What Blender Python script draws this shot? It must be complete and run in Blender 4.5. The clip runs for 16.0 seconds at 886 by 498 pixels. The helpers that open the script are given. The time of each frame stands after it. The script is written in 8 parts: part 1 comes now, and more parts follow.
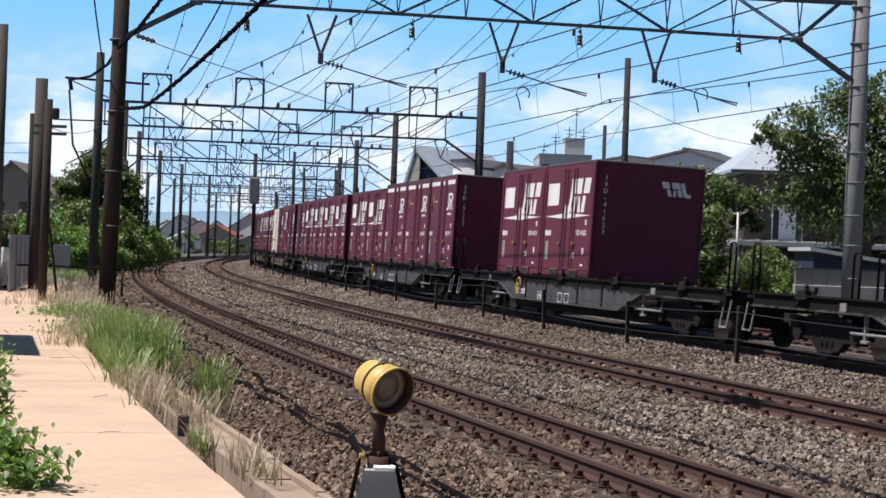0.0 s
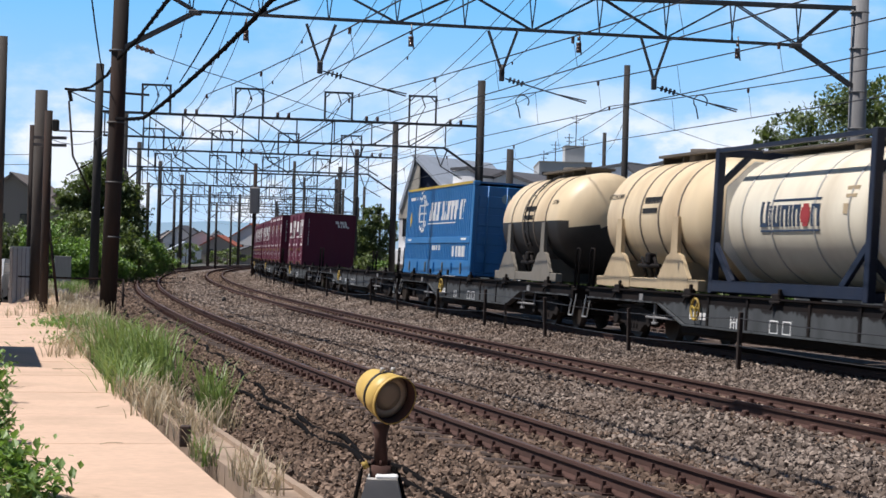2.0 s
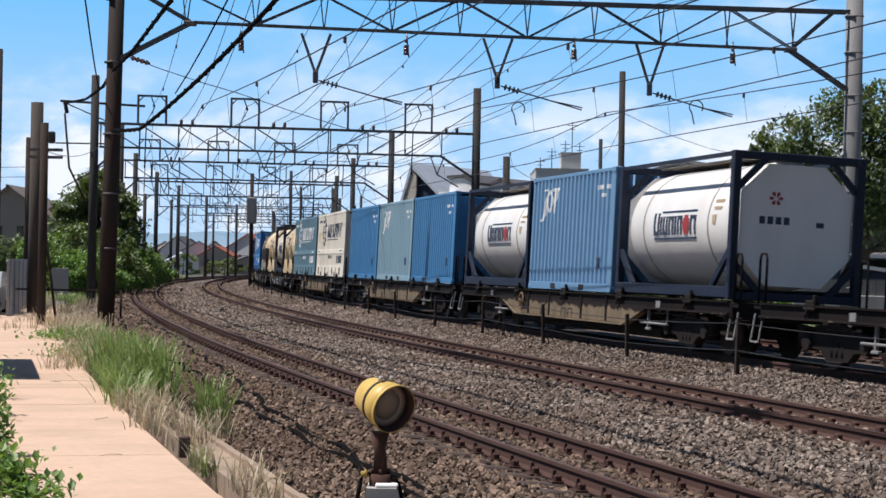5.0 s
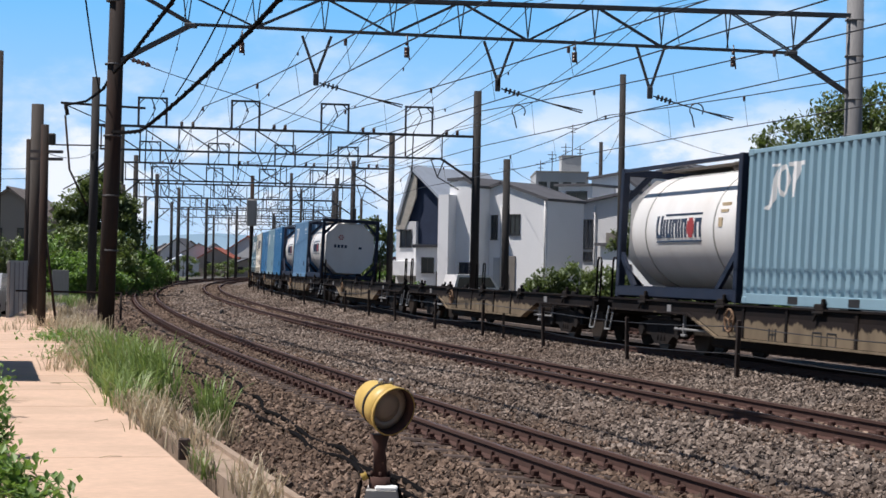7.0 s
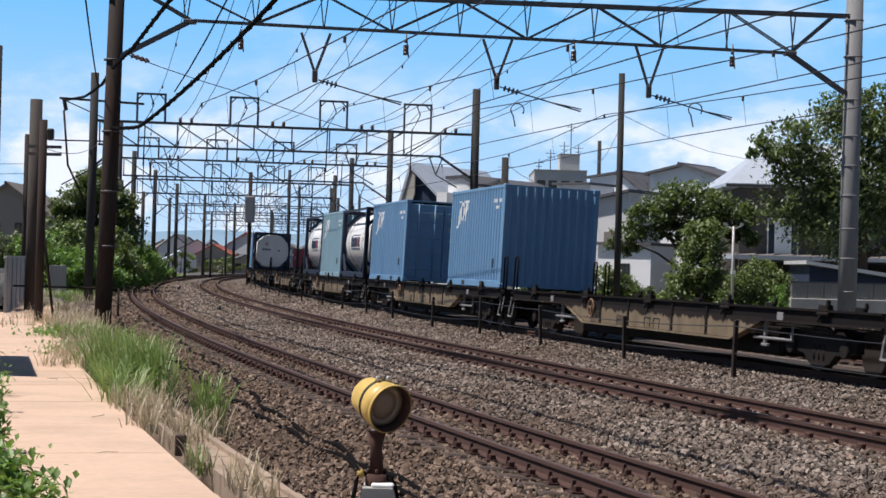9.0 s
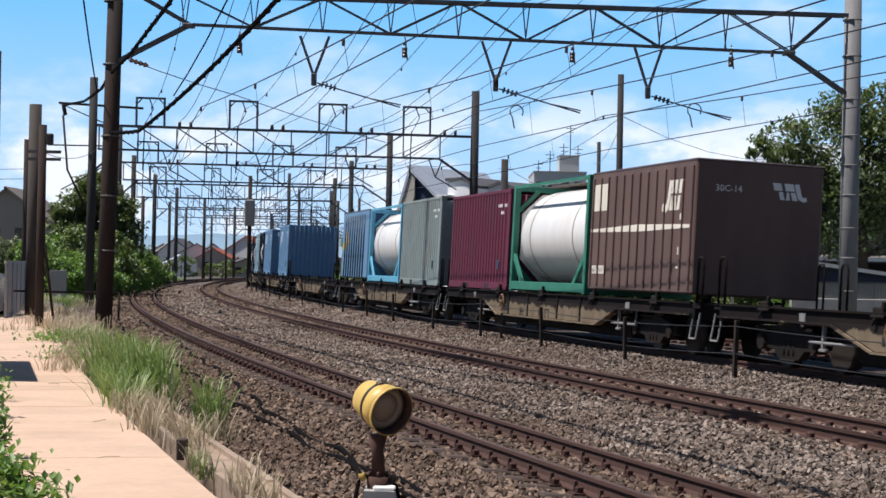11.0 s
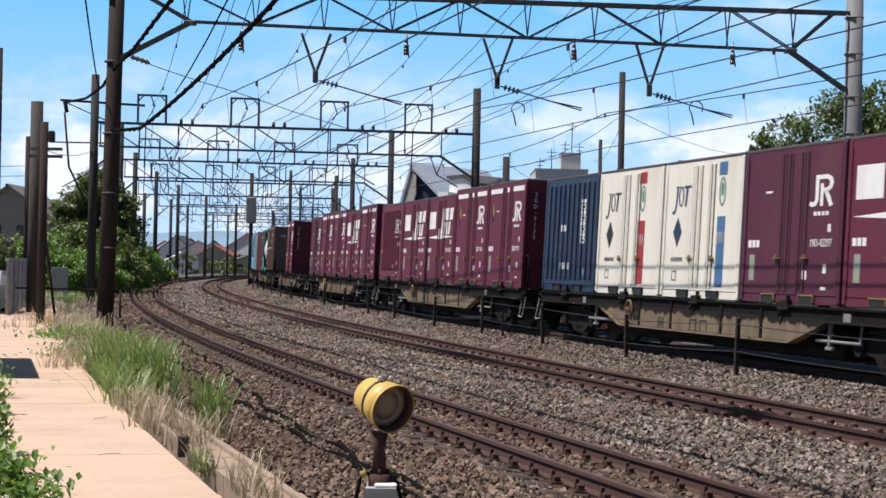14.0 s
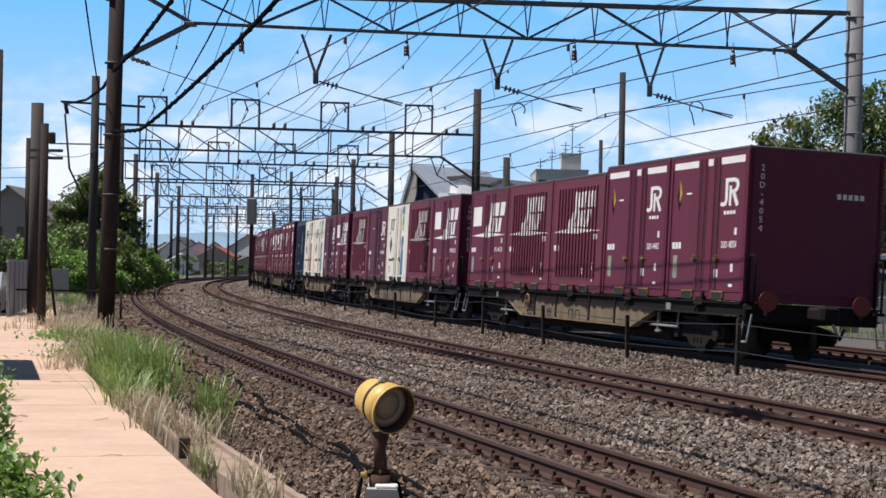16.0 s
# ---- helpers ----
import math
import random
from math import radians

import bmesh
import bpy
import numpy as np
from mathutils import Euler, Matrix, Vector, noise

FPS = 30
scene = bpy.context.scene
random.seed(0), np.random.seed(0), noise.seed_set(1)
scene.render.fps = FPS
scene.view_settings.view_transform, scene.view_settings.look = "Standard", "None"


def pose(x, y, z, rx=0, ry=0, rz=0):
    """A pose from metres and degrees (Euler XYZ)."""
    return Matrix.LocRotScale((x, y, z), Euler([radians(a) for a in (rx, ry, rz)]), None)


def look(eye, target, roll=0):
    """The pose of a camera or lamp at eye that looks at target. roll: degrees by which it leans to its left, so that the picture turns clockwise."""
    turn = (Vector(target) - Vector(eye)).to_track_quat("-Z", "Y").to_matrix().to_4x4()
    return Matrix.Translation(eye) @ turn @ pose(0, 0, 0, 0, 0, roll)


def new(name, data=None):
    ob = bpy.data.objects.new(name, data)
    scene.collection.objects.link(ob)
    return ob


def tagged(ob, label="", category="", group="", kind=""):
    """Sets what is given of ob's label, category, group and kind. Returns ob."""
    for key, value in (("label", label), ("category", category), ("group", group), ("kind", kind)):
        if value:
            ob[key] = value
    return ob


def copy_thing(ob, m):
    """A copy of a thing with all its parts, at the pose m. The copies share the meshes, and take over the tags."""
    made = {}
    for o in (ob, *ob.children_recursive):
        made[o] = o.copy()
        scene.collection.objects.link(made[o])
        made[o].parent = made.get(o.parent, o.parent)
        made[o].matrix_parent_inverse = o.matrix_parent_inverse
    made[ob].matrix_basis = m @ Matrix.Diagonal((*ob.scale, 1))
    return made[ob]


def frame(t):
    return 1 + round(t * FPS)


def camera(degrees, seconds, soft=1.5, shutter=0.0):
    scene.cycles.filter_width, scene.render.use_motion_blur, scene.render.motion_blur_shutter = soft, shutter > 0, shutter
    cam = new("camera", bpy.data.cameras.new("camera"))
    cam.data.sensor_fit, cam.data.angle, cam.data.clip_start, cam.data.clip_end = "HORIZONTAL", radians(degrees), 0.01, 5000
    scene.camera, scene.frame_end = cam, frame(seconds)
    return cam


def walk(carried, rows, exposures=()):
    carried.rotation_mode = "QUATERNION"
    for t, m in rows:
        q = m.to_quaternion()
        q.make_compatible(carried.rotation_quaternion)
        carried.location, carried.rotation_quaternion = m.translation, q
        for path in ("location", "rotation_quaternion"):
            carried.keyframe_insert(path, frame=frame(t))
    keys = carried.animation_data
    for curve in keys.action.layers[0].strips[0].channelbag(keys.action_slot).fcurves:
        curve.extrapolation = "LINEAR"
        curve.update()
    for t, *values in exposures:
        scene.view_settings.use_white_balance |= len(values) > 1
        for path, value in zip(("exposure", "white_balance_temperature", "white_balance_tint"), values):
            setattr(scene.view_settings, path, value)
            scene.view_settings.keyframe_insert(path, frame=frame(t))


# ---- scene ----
cam = camera(26.97, 16.0, soft=1.55, shutter=0.06)
EYE = (0.0, 0.0, 1.643)
walk(cam, [
    (0, pose(*EYE, 90.030, -2.008, 0.110)),
    (0.5, pose(*EYE, 90.236, -1.888, 0.107)),
    (1, pose(*EYE, 90.317, -1.803, 0.124)),
    (1.5, pose(*EYE, 90.289, -1.766, 0.120)),
    (2, pose(*EYE, 90.290, -1.573, 0.132)),
    (2.5, pose(*EYE, 90.282, -1.194, 0.121)),
    (3, pose(*EYE, 90.310, -0.965, 0.138)),
    (3.5, pose(*EYE, 90.336, -0.942, 0.098)),
    (4, pose(*EYE, 90.401, -0.889, 0.065)),
    (6.5, pose(*EYE, 90.642, -1.118, 0.035)),
    (7, pose(*EYE, 90.621, -1.087, 0.057)),
    (7.5, pose(*EYE, 90.601, -1.373, 0.050)),
    (8, pose(*EYE, 90.573, -1.395, 0.036)),
    (8.5, pose(*EYE, 90.559, -1.471, 0.015)),
    (9, pose(*EYE, 90.556, -1.462, -0.014)),
    (11.5, pose(*EYE, 90.633, -0.947, 0.016)),
    (12, pose(*EYE, 90.605, -0.878, 0.029)),
    (12.5, pose(*EYE, 90.597, -0.983, 0.031)),
    (13, pose(*EYE, 90.580, -1.175, 0.022)),
    (13.5, pose(*EYE, 90.568, -1.286, 0.024)),
    (14, pose(*EYE, 90.545, -1.114, 0.038)),
    (14.5, pose(*EYE, 90.535, -0.772, 0.025)),
    (15, pose(*EYE, 90.560, -0.789, 0.019)),
    (15.5, pose(*EYE, 90.537, -0.877, 0.029)),
    (16, pose(*EYE, 90.568, -1.001, 0.058)),
], exposures=[(0, 0.26), (1.5, 0.22), (3, 0.18), (4, 0.17), (6.5, 0.18), (7.5, 0.11), (8.5, 0.15), (9, 0.18), (11.5, 0.24), (13, 0.24), (14, 0.26), (15, 0.2), (16, 0.18)])

# ---- light ----
SUN_DIR = Vector((-0.455, -0.05, 0.89)).normalized()
world = bpy.data.worlds.new("world")
scene.world = world
world.use_nodes = True
wn = world.node_tree.nodes
sky = wn.new("ShaderNodeTexSky")
sky.sky_type, sky.sun_disc = "NISHITA", False
sky.sun_elevation = math.asin(SUN_DIR.z)
sky.sun_rotation = math.atan2(SUN_DIR.x, SUN_DIR.y)
sky.air_density, sky.dust_density, sky.ozone_density = 1.0, 0.1, 5.0
world.node_tree.links.new(sky.outputs[0], wn["Background"].inputs[0])
wn["Background"].inputs[1].default_value = 0.051
sun_lamp = bpy.data.lights.new("sun", "SUN")
sun_lamp.energy, sun_lamp.angle, sun_lamp.color = 4.75, radians(0.53), (1.0, 0.935, 0.89)
sun_ob = new("sun", sun_lamp)
sun_ob.matrix_world = look(SUN_DIR * 50, (0, 0, 0))

# ---- materials ----
MATS = {}


def mat(name, color, rough=0.7, metal=0.0, scale=6.0, vary=0.25, bump=0.0, stain=None, stain_amount=0.35, stain_scale=1.2,
        stretch=(1, 1, 1), random_tone=0.0, spec=0.5):
    """A surface with fine grain, coarse stains and relief, all at true size."""
    if name in MATS:
        return MATS[name]
    m = bpy.data.materials.new(name)
    m.use_nodes = True
    nt = m.node_tree
    n, link = nt.nodes, nt.links.new
    b = n["Principled BSDF"]
    tex = n.new("ShaderNodeTexCoord")
    mp = n.new("ShaderNodeMapping")
    mp.inputs["Scale"].default_value = stretch
    link(tex.outputs["Object"], mp.inputs[0])
    fine = n.new("ShaderNodeTexNoise")
    fine.inputs["Scale"].default_value, fine.inputs["Detail"].default_value = scale, 6
    link(mp.outputs[0], fine.inputs["Vector"])
    coarse = n.new("ShaderNodeTexNoise")
    coarse.inputs["Scale"].default_value, coarse.inputs["Detail"].default_value = stain_scale, 5
    link(mp.outputs[0], coarse.inputs["Vector"])
    c = Vector(color)
    mix = n.new("ShaderNodeMix")
    mix.data_type = "RGBA"
    mix.inputs[6].default_value = (*(c * (1 - vary)), 1)
    mix.inputs[7].default_value = (*[min(1, x) for x in c * (1 + vary)], 1)
    link(fine.outputs[0], mix.inputs[0])
    ramp = n.new("ShaderNodeMapRange")
    ramp.inputs["From Min"].default_value, ramp.inputs["From Max"].default_value = 0.45, 0.75
    ramp.inputs["To Max"].default_value = stain_amount
    link(coarse.outputs[0], ramp.inputs[0])
    mix2 = n.new("ShaderNodeMix")
    mix2.data_type = "RGBA"
    s = Vector(stain) if stain else c * 0.6
    mix2.inputs[7].default_value = (*s, 1)
    link(ramp.outputs[0], mix2.inputs[0])
    link(mix.outputs[2], mix2.inputs[6])
    out = mix2.outputs[2]
    if random_tone:
        info = n.new("ShaderNodeObjectInfo")
        hs = n.new("ShaderNodeHueSaturation")
        mr = n.new("ShaderNodeMapRange")
        mr.inputs["To Min"].default_value, mr.inputs["To Max"].default_value = 1 - random_tone, 1 + random_tone
        link(info.outputs["Random"], mr.inputs[0])
        link(mr.outputs[0], hs.inputs["Value"])
        link(out, hs.inputs["Color"])
        out = hs.outputs[0]
    link(out, b.inputs["Base Color"])
    rr = n.new("ShaderNodeMapRange")
    rr.inputs["To Min"].default_value, rr.inputs["To Max"].default_value = max(0.05, rough - 0.12), min(1, rough + 0.12)
    link(coarse.outputs[0], rr.inputs[0])
    link(rr.outputs[0], b.inputs["Roughness"])
    b.inputs["Metallic"].default_value = metal
    b.inputs["Specular IOR Level"].default_value = spec
    if bump:
        bp = n.new("ShaderNodeBump")
        bp.inputs["Strength"].default_value, bp.inputs["Distance"].default_value = 0.6, bump
        link(fine.outputs[0], bp.inputs["Height"])
        link(bp.outputs[0], b.inputs["Normal"])
    MATS[name] = m
    return m


def stone_mat(name, a, b_, c_, scale, bump, island=False):
    """Broken stone: each piece with its own tone."""
    m = bpy.data.materials.new(name)
    m.use_nodes = True
    nt = m.node_tree
    n, link = nt.nodes, nt.links.new
    b = n["Principled BSDF"]
    ramp = n.new("ShaderNodeValToRGB")
    e = ramp.color_ramp.elements
    e[0].color, e[1].color = (*a, 1), (*c_, 1)
    mid = e.new(0.5)
    mid.color = (*b_, 1)
    tex = n.new("ShaderNodeTexCoord")
    big = n.new("ShaderNodeTexNoise")
    big.inputs["Scale"].default_value, big.inputs["Detail"].default_value = 0.35, 4
    link(tex.outputs["Object"], big.inputs["Vector"])
    rust = n.new("ShaderNodeMix")
    rust.data_type = "RGBA"
    rust.inputs[7].default_value = (0.11, 0.068, 0.045, 1)
    fac = n.new("ShaderNodeMapRange")
    fac.inputs["From Min"].default_value, fac.inputs["From Max"].default_value, fac.inputs["To Max"].default_value = 0.4, 0.7, 0.6
    link(big.outputs[0], fac.inputs[0])
    link(fac.outputs[0], rust.inputs[0])
    if island:
        g = n.new("ShaderNodeNewGeometry")
        link(g.outputs["Random Per Island"], ramp.inputs[0])
    else:
        v = n.new("ShaderNodeTexVoronoi")
        v.inputs["Scale"].default_value = scale
        link(tex.outputs["Object"], v.inputs["Vector"])
        sep = n.new("ShaderNodeSeparateColor")
        link(v.outputs["Color"], sep.inputs[0])
        link(sep.outputs[0], ramp.inputs[0])
        bp = n.new("ShaderNodeBump")
        bp.invert = True
        bp.inputs["Distance"].default_value = bump
        link(v.outputs["Distance"], bp.inputs["Height"])
        link(bp.outputs[0], b.inputs["Normal"])
    link(ramp.outputs[0], rust.inputs[6])
    link(rust.outputs[2], b.inputs["Base Color"])
    b.inputs["Roughness"].default_value = 0.9
    MATS[name] = m
    return m


M_BALLAST = stone_mat("ballast", (0.046, 0.035, 0.029), (0.118, 0.090, 0.075), (0.26, 0.215, 0.185), 16, 0.04)
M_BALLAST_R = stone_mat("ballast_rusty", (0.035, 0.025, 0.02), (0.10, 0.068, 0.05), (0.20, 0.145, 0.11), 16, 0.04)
M_STONE = stone_mat("ballast_stone", (0.055, 0.043, 0.036), (0.178, 0.138, 0.112), (0.41, 0.335, 0.28), 16, 0.04, True)
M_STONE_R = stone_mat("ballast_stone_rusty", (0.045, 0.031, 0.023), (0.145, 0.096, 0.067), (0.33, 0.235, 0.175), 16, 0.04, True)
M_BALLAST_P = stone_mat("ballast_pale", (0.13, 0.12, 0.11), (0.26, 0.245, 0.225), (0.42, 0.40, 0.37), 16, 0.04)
# near-black stone: the shade beneath the train, put into the colour
M_BALLAST_SHADE = stone_mat("ballast_train_shade", (0.012, 0.009, 0.008), (0.03, 0.021, 0.016), (0.06, 0.044, 0.035), 16, 0.04)
M_SOIL = mat("soil", (0.10, 0.092, 0.08), 0.95, scale=9, vary=0.4, bump=0.03, stain=(0.06, 0.075, 0.04), stain_scale=0.3, stain_amount=0.7)
M_RAIL = mat("rail_rust", (0.068, 0.031, 0.023), 0.9, 0.0, scale=14, vary=0.35, bump=0.002, stain=(0.04, 0.025, 0.02))
M_RAILTOP = mat("rail_head", (0.12, 0.075, 0.058), 0.55, 0.4, scale=10, vary=0.15, stain=(0.15, 0.09, 0.06))
M_SLEEPER = mat("sleeper", (0.075, 0.052, 0.042), 0.9, scale=8, vary=0.3, bump=0.004, stain=(0.07, 0.045, 0.035), stain_amount=0.6, random_tone=0.2)
M_CONC = mat("concrete", (0.40, 0.385, 0.36), 0.85, scale=7, vary=0.15, bump=0.004, stain=(0.2, 0.18, 0.16), stain_amount=0.5)
M_POLE = mat("pole_dark", (0.040, 0.032, 0.029), 0.85, scale=5, vary=0.3, bump=0.004, stain=(0.065, 0.03, 0.02), stain_amount=0.6, stretch=(3, 3, 0.4), spec=0.2)
M_POLED = mat("pole_grey_dark", (0.045, 0.043, 0.043), 0.85, scale=5, vary=0.3, bump=0.004, stain=(0.07, 0.062, 0.056), stain_amount=0.6, stretch=(3, 3, 0.4), spec=0.2)
M_POLEW = mat("pole_weathered", (0.075, 0.066, 0.060), 0.85, scale=5, vary=0.25, bump=0.004, stain=(0.075, 0.055, 0.045), stain_amount=0.6, stretch=(3, 3, 0.4), spec=0.2)
M_POLEG = mat("pole_grey", (0.22, 0.22, 0.225), 0.8, scale=5, vary=0.2, bump=0.003, stain=(0.16, 0.15, 0.14), stretch=(3, 3, 0.4))
M_STEEL = mat("gantry_steel", (0.10, 0.105, 0.115), 0.6, 0.4, scale=6, vary=0.2, stain=(0.12, 0.08, 0.06), stain_amount=0.5)
M_WIRE = mat("wire", (0.05, 0.05, 0.055), 0.5, 0.5, vary=0.1)
M_INSUL = mat("insulator", (0.10, 0.06, 0.05), 0.25, vary=0.1)
M_CABLE = mat("cable_black", (0.008, 0.007, 0.007), 0.95, vary=0.3, bump=0.002, scale=20, spec=0.04)
M_TROUGH = mat("trough_concrete", (0.36, 0.27, 0.20), 0.9, scale=9, vary=0.2, bump=0.004, stain=(0.2, 0.14, 0.10), stain_amount=0.6)
M_PATH = mat("path_concrete", (0.63, 0.445, 0.325), 0.9, scale=16, vary=0.18, bump=0.004, stain=(0.42, 0.30, 0.215), stain_amount=0.6, stain_scale=1.1, stretch=(0.7, 0.8, 1))
M_YELLOW = mat("yellow_paint", (0.66, 0.46, 0.13), 0.45, scale=9, vary=0.12, bump=0.001, stain=(0.40, 0.24, 0.05), stain_amount=0.5, stain_scale=5)
M_BLACK = mat("black_paint", (0.02, 0.018, 0.017), 0.6, vary=0.3)
M_LENS = mat("lens", (0.34, 0.27, 0.20), 0.35, vary=0.15)
M_TYRE = mat("wheel_steel", (0.055, 0.045, 0.04), 0.6, 0.5, vary=0.3)
M_WHITE = mat("white_marking", (0.86, 0.86, 0.85), 0.6, scale=15, vary=0.06, stain=(0.5, 0.42, 0.38), stain_amount=0.3)


# ---- mesh building ----
class Geo:
    """Collects the faces of one mesh."""

    def __init__(self):
        self.v, self.f, self.m, self.smooth = [], [], [], []

    def add(self, verts, faces, mi=0, smooth=False, M=None):
        o = len(self.v)
        self.v.extend([tuple(M @ Vector(p)) for p in verts] if M else [tuple(p) for p in verts])
        self.f.extend([tuple(i + o for i in f) for f in faces])
        self.m.extend([mi] * len(faces))
        self.smooth.extend([smooth] * len(faces))
        return self

    def box(self, c, s, mi=0, M=None, bevel=0.0):
        x, y, z = (k / 2 for k in s)
        if bevel > 0:
            b = min(bevel, x * 0.9, y * 0.9, z * 0.9)
            vs, idx = [], {}
            for sx in (-1, 1):
                for sy in (-1, 1):
                    for sz in (-1, 1):
                        for ax in range(3):
                            q = [sx * (x - b), sy * (y - b), sz * (z - b)]
                            q[ax] = (sx * x, sy * y, sz * z)[ax]
                            idx[sx, sy, sz, ax] = len(vs)
                            vs.append((c[0] + q[0], c[1] + q[1], c[2] + q[2]))
            fs = []
            for ax in range(3):
                o1, o2 = (ax + 1) % 3, (ax + 2) % 3
                for sg in (-1, 1):
                    r = []
                    for a, d in ((-1, -1), (1, -1), (1, 1), (-1, 1)):
                        k = [0, 0, 0]
                        k[ax], k[o1], k[o2] = sg, a, d
                        r.append(idx[(*k, ax)])
                    fs.append(r if sg > 0 else r[::-1])
                for a in (-1, 1):
                    for d in (-1, 1):
                        k1, k2 = [0, 0, 0], [0, 0, 0]
                        k1[ax], k1[o1], k1[o2] = -1, a, d
                        k2[ax], k2[o1], k2[o2] = 1, a, d
                        r = [idx[(*k1, o1)], idx[(*k2, o1)], idx[(*k2, o2)], idx[(*k1, o2)]]
                        fs.append(r if a * d < 0 else r[::-1])
            for sx in (-1, 1):
                for sy in (-1, 1):
                    for sz in (-1, 1):
                        r = [idx[sx, sy, sz, 0], idx[sx, sy, sz, 1], idx[sx, sy, sz, 2]]
                        fs.append(r if sx * sy * sz > 0 else r[::-1])
            return self.add(vs, fs, mi, False, M)
        vs = [(c[0] + a * x, c[1] + b * y, c[2] + d * z) for a in (-1, 1) for b in (-1, 1) for d in (-1, 1)]
        fs = [(0, 1, 3, 2), (4, 6, 7, 5), (0, 4, 5, 1), (2, 3, 7, 6), (0, 2, 6, 4), (1, 5, 7, 3)]
        return self.add(vs, fs, mi, False, M)

    def tube(self, pts, r, n=6, mi=0, caps=True, M=None, smooth=True):
        """A round bar along points; r is one radius or one for each point."""
        pts = [Vector(p) for p in pts]
        rs = r if isinstance(r, (list, tuple)) else [r] * len(pts)
        vs, fs = [], []
        for i, p in enumerate(pts):
            d = (pts[min(i + 1, len(pts) - 1)] - pts[max(i - 1, 0)]).normalized()
            a = d.cross(Vector((0, 0, 1)) if abs(d.z) < 0.9 else Vector((1, 0, 0))).normalized()
            b = d.cross(a)
            for k in range(n):
                t = 2 * math.pi * k / n
                vs.append(p + (a * math.cos(t) + b * math.sin(t)) * rs[i])
        for i in range(len(pts) - 1):
            for k in range(n):
                k2 = (k + 1) % n
                fs.append((i * n + k, i * n + k2, (i + 1) * n + k2, (i + 1) * n + k))
        self.add(vs, fs, mi, smooth, M)
        if caps:
            o = len(self.v) - len(vs)
            e = o + (len(pts) - 1) * n
            self.f.extend([tuple(o + k for k in range(n))[::-1], tuple(e + k for k in range(n))])
            self.m.extend([mi, mi])
            self.smooth.extend([False, False])
        return self

    def bar(self, p0, p1, w, h=None, mi=0, M=None):
        """A rectangular bar between two points."""
        p0, p1 = Vector(p0), Vector(p1)
        d = p1 - p0
        q = d.to_track_quat("Y", "Z").to_matrix().to_4x4()
        m = Matrix.Translation((p0 + p1) / 2) @ q
        return self.box((0, 0, 0), (w, d.length, h or w), mi, M @ m if M else m)

    def prism(self, outline, axis, a, b, mi=0, M=None):
        """An outline in two coordinates, drawn out along the third axis from a to b."""
        n = len(outline)

        def at(p, k):
            return {"x": (k, p[0], p[1]), "y": (p[0], k, p[1]), "z": (p[0], p[1], k)}[axis]
        vs = [at(p, a) for p in outline] + [at(p, b) for p in outline]
        fs = [tuple(range(n))[::-1], tuple(range(n, 2 * n))]
        fs += [(i, (i + 1) % n, n + (i + 1) % n, n + i) for i in range(n)]
        return self.add(vs, fs, mi, False, M)

    def mesh(self, name, mats):
        me = bpy.data.meshes.new(name)
        me.from_pydata(self.v, [], self.f)
        for m in (mats if isinstance(mats, (list, tuple)) else [mats]):
            me.materials.append(m)
        me.polygons.foreach_set("material_index", self.m)
        me.polygons.foreach_set("use_smooth", self.smooth)
        bm = bmesh.new()
        bm.from_mesh(me)
        bmesh.ops.recalc_face_normals(bm, faces=bm.faces)
        bm.to_mesh(me)
        bm.free()
        return me


def part(name, geo, mats, parent=None, label="", m=None):
    """Links a mesh as one object, under its thing if one is given."""
    ob = new(name, geo.mesh(name, mats) if isinstance(geo, Geo) else geo)
    ob.parent = parent
    if m:
        ob.matrix_basis = m
    return tagged(ob, label) if label else ob


def thing(name, label, category, m=None, group="", kind=""):
    ob = new(name)
    ob.empty_display_size = 0.2
    if m:
        ob.matrix_basis = m
    return tagged(ob, label, category, group, kind)


TEXTS = {}


def lettering(body, size, mi_mat, parent, m, name="lettering"):
    """Words or numbers in the built-in font, as a thin mesh."""
    key = (body, size)
    if key not in TEXTS:
        cu = bpy.data.curves.new("lettering", "FONT")
        cu.body, cu.size, cu.extrude, cu.resolution_u, cu.align_x, cu.align_y = body, size, 0.002, 2, "CENTER", "CENTER"
        tmp = bpy.data.objects.new("tmp", cu)
        scene.collection.objects.link(tmp)
        bpy.context.view_layer.update()
        me = bpy.data.meshes.new_from_object(tmp.evaluated_get(bpy.context.evaluated_depsgraph_get()))
        bpy.data.objects.remove(tmp)
        bpy.data.curves.remove(cu)
        me.materials.clear()
        me.materials.append(mi_mat)
        TEXTS[key] = me
    return part(name, TEXTS[key], None, parent, m=m)


# ---- the line: one axis, from which all tracks lie off sideways ----
S0, S1 = -460, 700
SS = np.arange(S0, S1 + 1.0)
SC = np.clip(SS, -25, 300)
TH = -0.26066 + 0.0015388 * SC - 1.05e-5 * SC ** 2 / 2 + 1e-7 * SC ** 3 / 6
K_END = 0.0015388 - 1.05e-5 * 300 + 1e-7 * 300 ** 2 / 2
TH = TH + np.where(SS > 300, (SS - 300) * K_END, 0.0)
AX, AY = np.cumsum(np.sin(TH)), np.cumsum(np.cos(TH))
AX, AY = AX - AX[-S0] + 4.8057, AY - AY[-S0] + 20.0
# side distance, cant and height of the rail tops
TRACKS = {1: (-4.153, 0.0665, -0.062), 2: (0.0, 0.0304, 0.0), 3: (4.061, 0.0385, 0.114), 4: (7.95, 0.0385, 0.12)}


